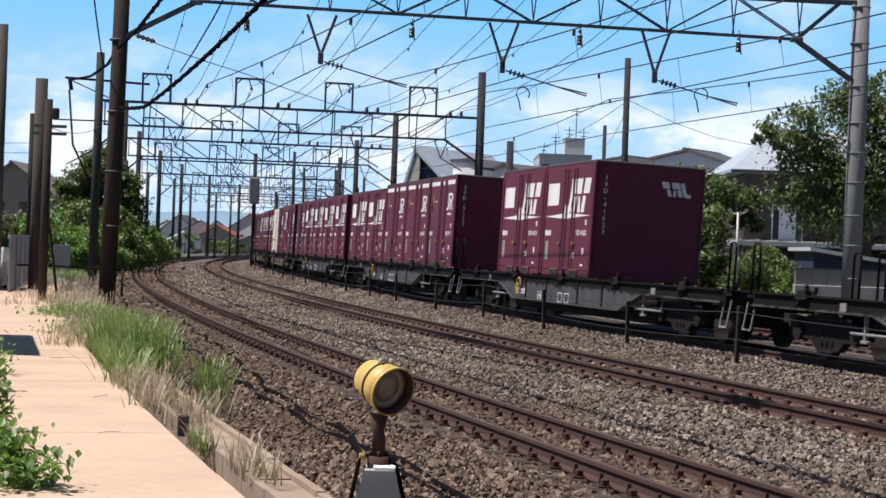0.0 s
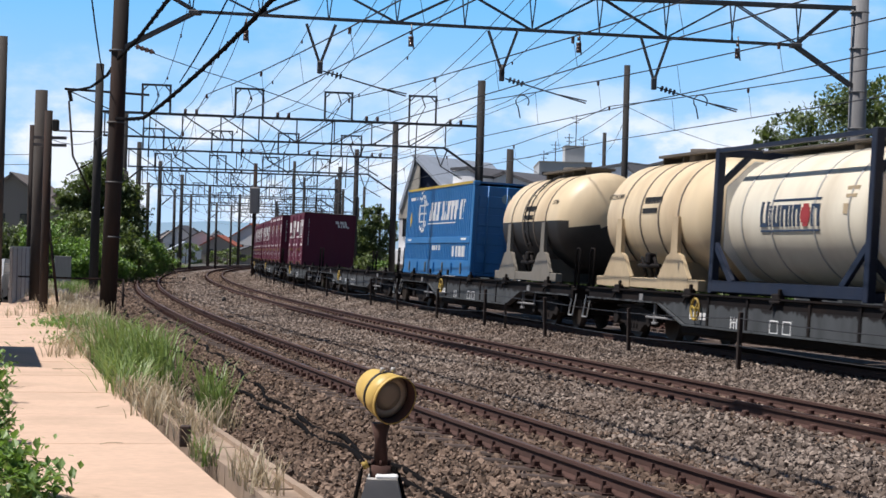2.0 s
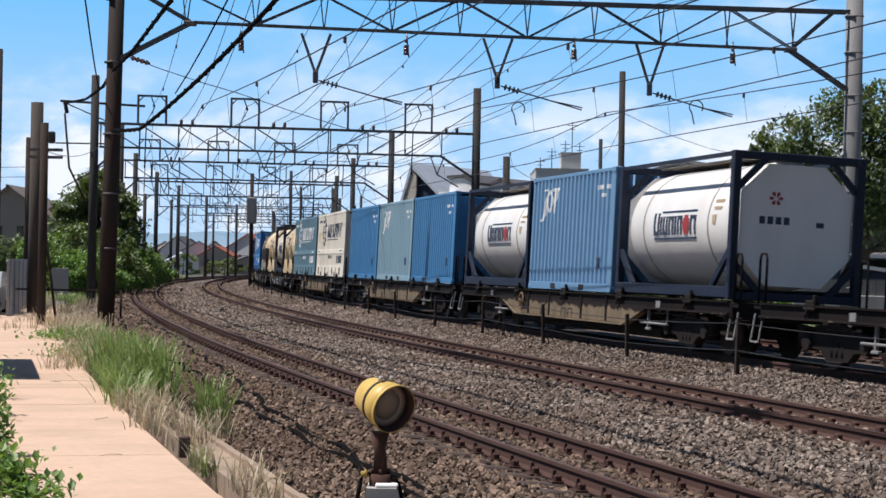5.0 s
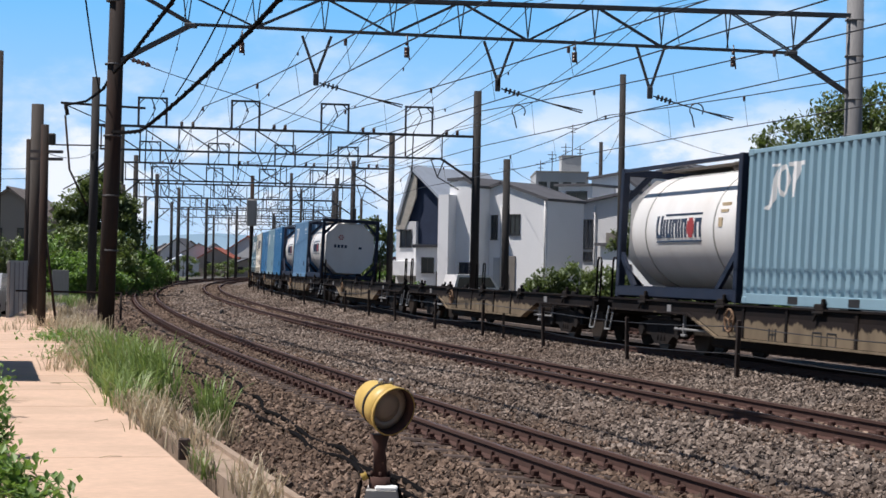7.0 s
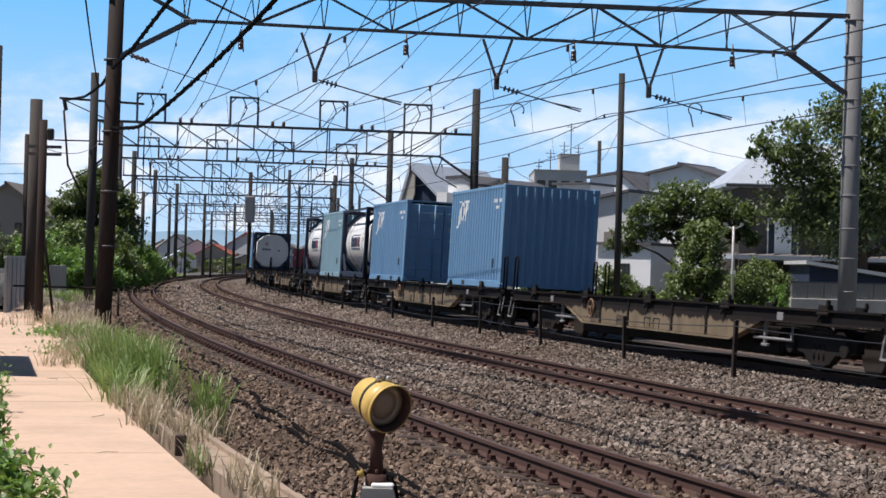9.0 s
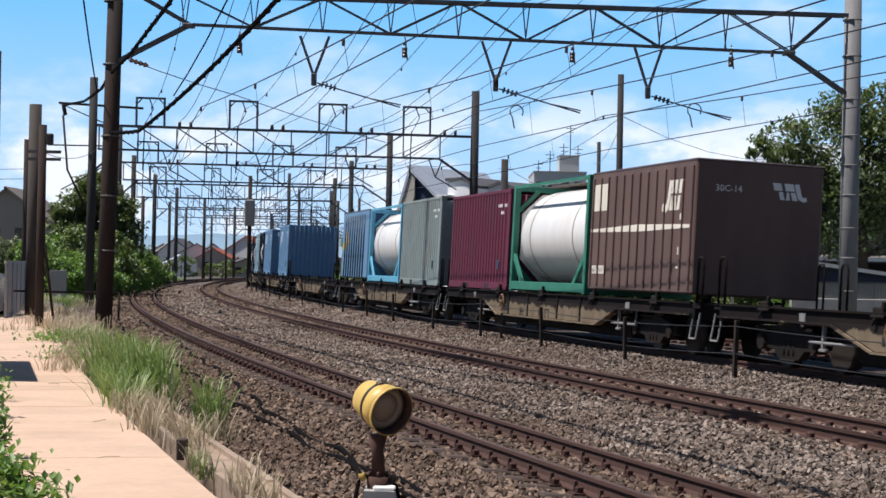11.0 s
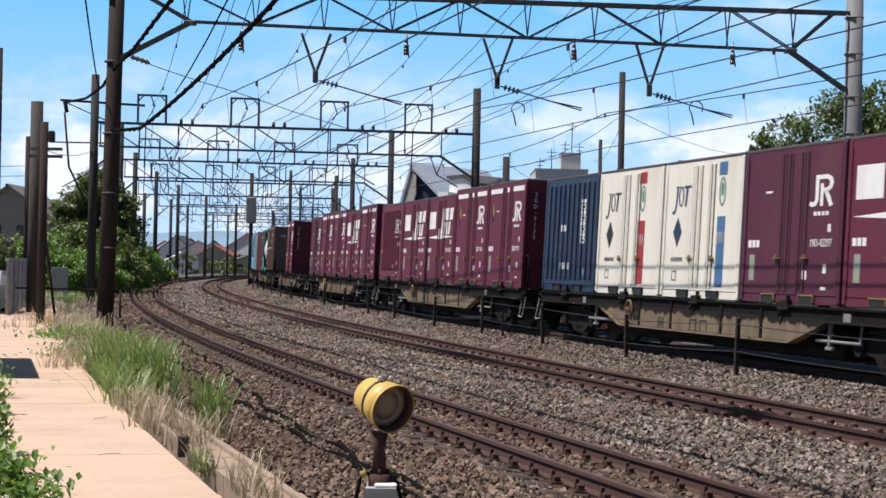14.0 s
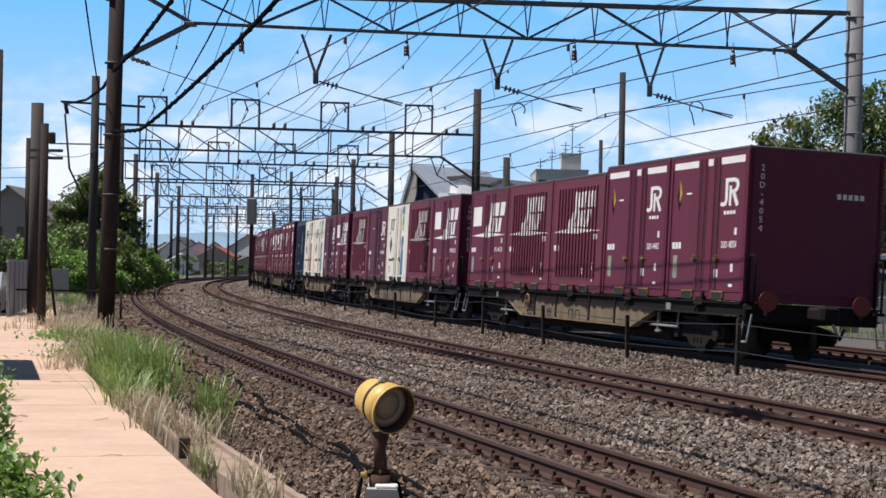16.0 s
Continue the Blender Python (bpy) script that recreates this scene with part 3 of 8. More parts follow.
    ring = [(-1.30, 3.35 + 0.19 * math.cos(a), 0.70 + 0.19 * math.sin(a)) for a in np.linspace(0, 2 * math.pi, 17)]
    hw.tube(ring, 0.022, 5, caps=False)
    for a in (0.3, 0.3 + 2.09, 0.3 + 4.19):
        hw.bar((-1.30, 3.35, 0.70), (-1.30, 3.35 + 0.19 * math.cos(a), 0.70 + 0.19 * math.sin(a)), 0.025)
    hw.tube([(-1.30, 3.35, 0.70), (-1.20, 3.35, 0.70)], 0.04, 6)
    part("brake_wheel", hw, wheel_mat, w, "spoked hand brake wheel")
    p = Geo().tube([(-0.8, -3.2, 0.50), (-0.8, -1.6, 0.50)], 0.20, 12).tube([(0.8, 0.2, 0.52), (0.8, 1.4, 0.52)], 0.18, 12)
    p.tube([(-0.6, -9.4, 0.62), (-0.6, 9.4, 0.62)], 0.025, 5)
    part("air_tank", p, M_FRAME_D, w)
    for sx in (-1, 1):
        lk = Geo().box((sx * 1.24, 0, 1.0), (0.10, 0.34, 0.12), bevel=0.02).bar((sx * 1.27, 0, 1.0), (sx * 1.29, 0.16, 0.80), 0.035).tube([(sx * 1.27, -0.2, 0.92), (sx * 1.27, 0.2, 0.92)], 0.035, 6).box((sx * 1.27, -0.14, 1.08), (0.06, 0.07, 0.12), bevel=0.015)
        lk = lk.mesh("container_lock", M_FRAME_D)
        for y in np.arange(-7.63, 7.7, 3.815):
            part("container_lock", lk, None, w, m=Matrix.Translation((0, y, 0)))
    for sx in (-1, 1):
        for y, l in ((-6.0, 0.40), (6.3, 0.34)):
            part("data_plate", Geo().box((sx * 1.235, y, 0.84), (0.02, l * 0.6, 0.13)), M_POLEG, w, "grey data plate")
    # brake rods and brackets below the sills
    for sx in (-1, 1):
        for y in (-5.6, 5.4):
            g = Geo().tube([(sx * 1.16, y - 0.75, 0.47), (sx * 1.16, y + 0.75, 0.47)], 0.028, 6).bar((sx * 1.16, y + 0.3, 0.76), (sx * 1.16, y + 0.3, 0.36), 0.05)
            g.box((sx * 1.16, y + 0.3, 0.36), (0.06, 0.22, 0.05), bevel=0.01).bar((sx * 1.14, y - 0.7, 0.76), (sx * 1.16, y - 0.7, 0.45), 0.03)
            part("brake_rod", g, M_POLEG, w, "bare grey brake rod")
    return w


def face(geo, sx, w, y0, y1, z0, z1, mi=0, proud=0.006):
    """A flat marking on the long side sx of a box of width w."""
    geo.box((sx * (w / 2 + proud / 2), (y0 + y1) / 2, (z0 + z1) / 2), (proud, y1 - y0, z1 - z0), mi)
    return geo


def slanted(geo, sx, w, y, z, wd, ht, lean=0.12, proud=0.007, mi=0):
    """A leaning block as part of a painted mark. On the near side the reading runs towards minus y."""
    k = -sx if sx else 1
    out = [(y - wd / 2 + k * lean * 0, z - ht / 2), (y + wd / 2, z - ht / 2), (y + wd / 2 - k * lean, z + ht / 2), (y - wd / 2 - k * lean, z + ht / 2)]
    return geo.prism(out, "x", sx * w / 2, sx * (w / 2 + proud), mi)


def clip(poly, a, b):
    """The part of a convex outline between two places along the wagon."""
    for lim, sign in ((a, 1), (b, -1)):
        out = []
        for p, q in zip(poly, poly[1:] + poly[:1]):
            dp, dq = sign * (p[0] - lim), sign * (q[0] - lim)
            if dp >= 0:
                out.append(p)
            if dp * dq < 0:
                f = dp / (dp - dq)
                out.append((lim, p[1] + (q[1] - p[1]) * f))
        poly = out
        if len(poly) < 3:
            return []
    return poly


def paint(geo, sx, polys, flats, mi=0):
    """Lays thin paint on each flat (from, to, distance from the middle, and at its end where it slopes) that an outline crosses."""
    for poly in polys:
        for f in flats:
            a, b, x0, x1 = f[0], f[1], f[2], f[-1]
            q = clip(list(poly), a, b)
            if len(q) > 2:
                n = len(q)
                xs = [x0 + (x1 - x0) * (p[0] - a) / (b - a) for p in q]
                vs = [(sx * (x - 0.002), *p) for x, p in zip(xs, q)] + [(sx * (x + 0.004), *p) for x, p in zip(xs, q)]
                geo.add(vs, [tuple(range(n))[::-1], tuple(range(n, 2 * n))] + [(i, (i + 1) % n, n + (i + 1) % n, n + i) for i in range(n)], mi)
    return geo


def stroke(pts, wd):
    """A bent stripe of even width as a row of four-cornered outlines."""
    pts = [Vector(p) for p in pts]
    edge = []
    for i, p in enumerate(pts):
        d0 = (p - pts[i - 1]).normalized() if i else (pts[1] - p).normalized()
        d1 = (pts[i + 1] - p).normalized() if i < len(pts) - 1 else d0
        t = (d0 + d1).normalized()
        k = wd / 2 / max(0.5, t.dot(d1))
        nrm = Vector((-t.y, t.x)) * k
        edge.append((p + nrm, p - nrm))
    return [[tuple(a[0]), tuple(a[1]), tuple(b[1]), tuple(b[0])] for a, b in zip(edge, edge[1:])]


def oval(cx, cy, rx, ry, wd=0.0, n=20):
    """A ring, or a filled oval when the width is nought."""
    pts = [(cx + rx * math.cos(2 * math.pi * k / n), cy + ry * math.sin(2 * math.pi * k / n)) for k in range(n)]
    if not wd:
        return [pts]
    inner = [(cx + (rx - wd) * math.cos(2 * math.pi * k / n), cy + (ry - wd) * math.sin(2 * math.pi * k / n)) for k in range(n)]
    return [[pts[k], pts[(k + 1) % n], inner[(k + 1) % n], inner[k]] for k in range(n)]


def oblong(u0, u1, v0, v1):
    return [[(u0, v0), (u1, v0), (u1, v1), (u0, v1)]]


def put(polys, sx, y, z, k=1.0, wide=1.0):
    """Sets a mark drawn in reading direction and height on a long side."""
    return [[(y + sx * u * k * wide, z + v * k) for u, v in p] for p in polys]


# a hook and a loop with a slanting leg, and a short line below
MARK_HOOK = stroke([(-0.50, 0.10), (-0.38, 0.055), (-0.26, 0.09), (-0.20, 0.22), (-0.20, 0.93), (0.22, 0.93), (0.36, 0.86), (0.41, 0.73), (0.36, 0.59), (0.22, 0.51), (0.06, 0.51)], 0.14) \
    + stroke([(0.17, 0.50), (0.42, 0.0)], 0.15) + stroke([(0.01, 0.72), (0.01, 0.0)], 0.12)
MARK_HOOK += [q for i in range(4) for q in oblong(-0.30 + 0.17 * i, -0.18 + 0.17 * i, -0.30, -0.17)]
# heavy leaning blocks with a curled foot
MARK_LEAN = stroke([(-0.86, 0.14), (-0.70, 0.06), (-0.52, 0.16), (-0.44, 0.40), (-0.30, 1.0)], 0.24) + [[(-0.36, 0.0), (-0.10, 0.0), (0.02, 0.48), (-0.24, 0.48)], [(-0.22, 0.55), (0.30, 0.55), (0.38, 1.0), (-0.10, 1.0)],
    [(0.05, 0.0), (0.26, 0.0), (0.22, 0.48), (0.12, 0.48)], [(0.32, 0.0), (0.56, 0.0), (0.66, 0.48), (0.44, 0.48)], [(0.46, 0.55), (0.90, 0.55), (1.0, 1.0), (0.56, 1.0)]]
# a long hook, a ring and a wedge
MARK_SCRIPT = stroke([(-0.62, -0.22), (-0.50, -0.30), (-0.36, -0.20), (-0.28, 0.10), (-0.16, 0.98)], 0.13) + stroke([(-0.36, 0.97), (0.02, 0.97)], 0.07) + oval(0.18, 0.50, 0.25, 0.50, 0.10) \
    + [[(0.52, 0.0), (0.68, 0.0), (0.82, 0.90), (0.64, 0.90)]] + stroke([(0.40, 0.95), (1.08, 0.95)], 0.12)


L12, W12 = 3.715, 2.45


def small_marks(y, z):
    """Little plates and lines of writing low on a side."""
    q = []
    for dy, dz, a, b in ((0.0, 0.0, 0.11, 0.14), (0.02, -0.30, 0.16, 0.05), (-0.1, 0.62, 0.10, 0.12)):
        q += oblong(y + dy - a / 2, y + dy + a / 2, z + dz - b / 2, z + dz + b / 2)
    return q


def container12(style, h, number, label, body=None, marks=True):
    """A twelve-foot container with side doors. style: jr, jrf, rib, ribjr, jotred, jotblue, navy or plain."""
    body = body or M_MAROON
    c = thing("container", label, "freight container", group="containers of the goods train")
    shell = part("shell", Geo().box((0, 0, h / 2 + 0.06), (W12, L12, h - 0.12), 0, bevel=0.03), body, c)
    part("base_frame", Geo().box((0, 0, 0.075), (W12 - 0.02, L12 - 0.02, 0.15), bevel=0.012), body, c)
    post = Geo().box((0, 0, h / 2), (0.12, 0.10, h - 0.06), 0, bevel=0.012).mesh("corner_post", body)
    for sx in (-1, 1):
        for y in (-L12 / 2 + 0.05, L12 / 2 - 0.05):
            part("corner_post", post, None, c, m=Matrix.Translation((sx * (W12 / 2 - 0.045), y, 0)))
    part("roof", Geo().box((0, 0, h - 0.015), (W12 + 0.012, L12 + 0.012, 0.07), bevel=0.02), M_ROOF, c)
    rib = style in ("rib", "ribjr")
    for sx in (-1, 1):
        g = Geo()
        half = W12 / 2
        flats = [(-1.8, 1.8, half)]
        if rib:
            flats = [(y - 0.15, y - 0.0375, half) for y in np.arange(-1.35, 1.60, 0.225)] + [(y - 0.0375, y + 0.0375, half + 0.0405) for y in np.arange(-1.35, 1.36, 0.225)] + [(-1.78, -1.5, half), (1.49, 1.78, half)]
            ys = np.arange(-1.35, 1.36, 0.225)
            me = Geo().box((sx * (W12 / 2 + 0.018), 0, h / 2 + 0.05), (0.045, 0.075, h - 0.55), bevel=0.012).mesh("rib", body)
            for y in ys:
                part("rib", me, None, c, m=Matrix.Translation((0, y, 0)))
        elif style == "navy":
            me = Geo().box((sx * (W12 / 2 + 0.016), 0, h / 2 + 0.05), (0.04, 0.09, h - 0.4), bevel=0.012).mesh("rib", body)
            for y in np.arange(-1.55, 1.56, 0.34):
                part("rib", me, None, c, m=Matrix.Translation((0, y, 0)))
        else:
            me = Geo().box((sx * (half - 0.005), 0, h / 2 + 0.04), (0.05, 0.07, h - 0.3), bevel=0.008).mesh("door_post", body)
            for y in (-0.55, -0.33, 0.12, 0.36):
                part("door_post", me, None, c, m=Matrix.Translation((0, y, 0)))
                flats.append((y - 0.033, y + 0.033, half + 0.020))
            flats = [f for f in flats if f[2] > half] + [(-1.8, -0.614, half), (-0.514, -0.455, half), (-0.295, -0.004, half), (0.155, 0.226, half), (0.434, 1.8, half)]
            me = Geo().box((sx * (half + 0.002), 0, h / 2 + 0.04), (0.008, 0.038, h - 0.32)).mesh("door_gap", M_BLACK)
            for y in (-0.60, -0.44, 0.01, 0.24, 0.42):
                part("door_gap", me, None, c, m=Matrix.Translation((0, y, 0)))
            for y in (-1.75, 1.75):
                part("edge_post", Geo().box((sx * (W12 / 2 + 0.006), y, h / 2), (0.03, 0.05, h - 0.3)), body, c)
        # pockets with yellow rims, and the latches
        for y in (-0.72, 0.72):
            g = Geo().box((sx * (W12 / 2 - 0.03), y, 0.065), (0.09, 0.50, 0.13), 0)
            g.box((sx * (W12 / 2 + 0.010), y, 0.145), (0.03, 0.56, 0.020), 1)
            for d in (-0.26, 0.26):
                g.box((sx * (W12 / 2 + 0.010), y + d, 0.09), (0.03, 0.018, 0.10), 1)
            part("lift_pocket", g, [M_BLACK, M_RIM if style in ("jr", "jrf", "rib", "ribjr") else M_FRAME_D], c)
        if not rib and style != "navy":
            for y in (-0.62, 0.42):
                g = Geo().box((sx * (W12 / 2 + 0.03), y, 0.72), (0.05, 0.20, 0.025), 0, bevel=0.008)
                g.box((sx * (W12 / 2 + 0.03), y, 0.72), (0.06, 0.035, 0.11), 0, bevel=0.008)
                part("latch", g, M_LATCH, c, "rusty door latch")
        d = sx
        if marks:
            g = Geo()
            q = []
            if style == "jr":
                if h > 2.55:
                    for a, b in ((-1.68, -0.62), (-0.24, -0.01), (0.47, 1.68)):
                        q += oblong(a, b, h - 0.25, h - 0.13)
                q += put(MARK_HOOK, sx, d * 1.08, h - 0.98, 0.48, 1.7)
                q += oblong(*sorted((-d * 0.75, -d * 1.0)), h - 0.72, h - 0.69)
            elif style == "ribjr":
                q += put(MARK_HOOK, sx, d * 1.1, h - 0.98, 0.46, 1.7)
            elif style == "jrf":
                q += oblong(*sorted((-d * 1.58, -d * 0.72)), h - 0.92, h - 0.42)
                q += put(MARK_LEAN, sx, d * 0.66, h - 1.10, 0.74, 1.28)
                q.append([(-1.68, h / 2 + 0.08), (0.1, h / 2 + 0.02), (1.68, h / 2 + 0.08), (0.1, h / 2 + 0.15)])
            elif style == "rib":
                q += put(MARK_LEAN, sx, d * 0.35, h - 1.10, 0.76, 1.28)
                q.append([(-1.7, h / 2 + 0.06), (0.1, h / 2 + 0.01), (1.7, h / 2 + 0.06), (0.1, h / 2 + 0.14)])
            if style in ("jr", "jrf", "rib", "ribjr"):
                q += small_marks(d * 1.30, 0.56) + small_marks(d * 0.62, 0.46)[:1]
                for i in range(3):
                    q += oblong(*sorted((-d * (1.62 - 0.16 * i), -d * (1.50 - 0.16 * i))), 0.90, 1.02)
            if q:
                paint(g, sx, q, flats)
                tagged(part("white_marking", g, M_WHITE, shell, "white painted marks"), kind="stuff")
            if style in ("jr", "jrf"):
                part("label", paint(Geo(), sx, oblong(*sorted((-d * 1.54, -d * 1.34)), 0.36, 0.78), flats), M_GREENM, shell, "faded grey-green label")
            if style == "jr" and h > 2.55:
                part("warning_mark", paint(Geo(), sx, [[(-d * 1.36, h - 0.84), (-d * 1.24, h - 0.70), (-d * 1.36, h - 0.46)]], flats), M_YELM, shell, "yellow half diamond mark")
                part("warning_mark", paint(Geo(), sx, [[(-d * 1.36, h - 0.46), (-d * 1.48, h - 0.76), (-d * 1.36, h - 1.0), (-d * 1.28, h - 0.86), (-d * 1.36, h - 0.84)]], flats), M_DARK, shell, "dark half diamond mark")
            if style in ("jotred", "jotblue"):
                col = M_RED if style == "jotred" else M_BLUEM
                yy = d * 0.75 if style == "jotred" else d * 0.95
                part("stripe", paint(Geo(), sx, oblong(yy - 0.18, yy + 0.18, 0.22, 1.45), flats), col, shell, "coloured vertical stripe")
                part("stripe", paint(Geo(), sx, oblong(yy - 0.18, yy + 0.18, h - 0.33, h - 0.10), flats), col, shell, "coloured vertical stripe")
                paint(g, sx, put(MARK_SCRIPT, sx, -d * 1.10, h - 0.84, 0.38, 1.4), flats)
                paint(g, sx, [[(-d * 1.34, h - 1.30), (-d * 1.12, h - 1.02), (-d * 0.90, h - 1.30), (-d * 1.12, h - 1.58)]], flats)
                for i in range(7):
                    paint(g, sx, oblong(*sorted((-d * (1.38 - 0.085 * i), -d * (1.325 - 0.085 * i))), 0.66, 0.74), flats)
                paint(g, sx, stroke([(-d * 1.3, 0.32), (-d * 1.3, 0.48), (-d * 1.1, 0.48), (-d * 1.1, 0.32), (-d * 1.3, 0.32)], 0.02), flats)
                tagged(part("dark_marking", g, M_BLACK if style == "jotred" else M_NAVY, shell, "dark painted marks"), kind="stuff")
                part("roundel", paint(Geo(), sx, oval(yy, h - 0.62, 0.15, 0.26, 0.05) + oval(yy, h - 0.58, 0.07, 0.12), flats), mat("roundel_green", (0.14, 0.26, 0.20), 0.6), shell, "green ring mark")
                g = Geo()
                for i in range(3):
                    paint(g, sx, oblong(yy + d * (-0.13 + 0.10 * i) - 0.032, yy + d * (-0.13 + 0.10 * i) + 0.032, 0.98, 1.18), flats)
                tagged(part("white_marking", g, M_WHITE, shell, "white painted marks"), kind="stuff")
            if style == "navy":
                flats = [(y - 0.045, y + 0.045, half + 0.036) for y in np.arange(-1.55, 1.56, 0.34)] + [(y + 0.045, y + 0.295, half) for y in np.arange(-1.55, 1.4, 0.34)]
                q = []
                for i in range(4):
                    q += oblong(d * 0.95 - 0.10, d * 0.95 + 0.10, h - 0.6 - 0.24 * i, h - 0.52 - 0.24 * i) + oval(d * 0.95, h - 0.68 - 0.24 * i, 0.10, 0.07, 0.035)
                for k, v in ((-0.6, 1.45), (-0.45, 1.45), (-0.3, 1.45), (-0.6, 0.62), (-0.4, 0.62), (-0.2, 0.62), (0.0, 0.62), (1.1, 0.5)):
                    q += oblong(-d * k - 0.05 if d > 0 else d * k - 0.05, (-d * k if d > 0 else d * k) + 0.05, v - 0.14, v)
                tagged(part("white_marking", paint(g, sx, q, flats), M_WHITE, shell, "white painted marks"), kind="stuff")
            if number and style in ("jr", "jrf"):
                rz = 90 if sx > 0 else -90
                lettering(number, 0.17, M_WHITE, shell, pose(sx * (W12 / 2 + 0.005), d * 1.12, 0.95, 90, 0, rz), "number")
    # the ends
    for e in (-1, 1):
        g = Geo()
        if style == "jrf":
            for q in MARK_LEAN:
                g.prism([(-e * (0.62 + 0.36 * -u), h - 0.64 + 0.30 * v) for u, v in q], "y", e * (L12 / 2 - 0.002), e * (L12 / 2 + 0.004))
        elif style == "jr":
            for i in range(5):
                g.box((-e * (0.42 + 0.105 * i), e * (L12 / 2 + 0.001), h - 0.75), (0.07, 0.006, 0.09))
        if g.v:
            tagged(part("end_mark", g, M_WHITE, shell, "white end marks"), kind="stuff")
        if number and style in ("jr", "jrf"):
            for i, ch in enumerate(number):
                lettering(ch, 0.15, M_WHITE, shell, pose(e * 0.98 * 1.0, e * (L12 / 2 + 0.012), h - 0.35 - 0.145 * i, 90, 0, 0 if e < 0 else 180), "number")
    return c


def corrugated(geo, sx, w, y0, y1, z0, z1, pitch=0.28, depth=0.06, mi=0):
    """A wall of pressed steel waves on the long side."""
    n = int((y1 - y0) / pitch)
    p = (y1 - y0) / n
    prof = []
    for i in range(n):
        y = y0 + i * p
        prof += [(y, 0), (y + p * 0.42, 0), (y + p * 0.54, depth), (y + p * 0.88, depth)]
    prof.append((y1, 0))
    vs = [(sx * (w / 2 - d), y, z) for z in (z0, z1) for y, d in prof]
    m = len(prof)
    geo.add(vs, [(i, i + 1, m + i + 1, m + i) for i in range(m - 1)], mi)
    return geo


def waves(y0, y1, pitch, w, depth=0.06):
    """The flats of a waved wall: the proud ones and the deep ones."""
    n = int((y1 - y0) / pitch)
    p = (y1 - y0) / n
    out = []
    for i in range(n):
        y = y0 + i * p
        out += [(y, y + p * 0.42, w / 2), (y + p * 0.42, y + p * 0.54, w / 2, w / 2 - depth), (y + p * 0.54, y + p * 0.88, w / 2 - depth), (y + p * 0.88, y + p, w / 2 - depth, w / 2)]
    return out


def corrugated_end(geo, e, l, w, z0, z1, mi=0):
    prof = []
    n = 10
    p = (w - 0.24) / n
    for i in range(n):
        x = -w / 2 + 0.12 + i * p
        prof += [(x, 0), (x + p * 0.3, 0), (x + p * 0.5, 0.045), (x + p * 0.8, 0.045)]
    prof.append((w / 2 - 0.12, 0))
    vs = [(x, e * (l / 2 - d - 0.02), z) for z in (z0, z1) for x, d in prof]
    m = len(prof)
    geo.add(vs, [(i, i + 1, m + i + 1, m + i) for i in range(m - 1)], mi)


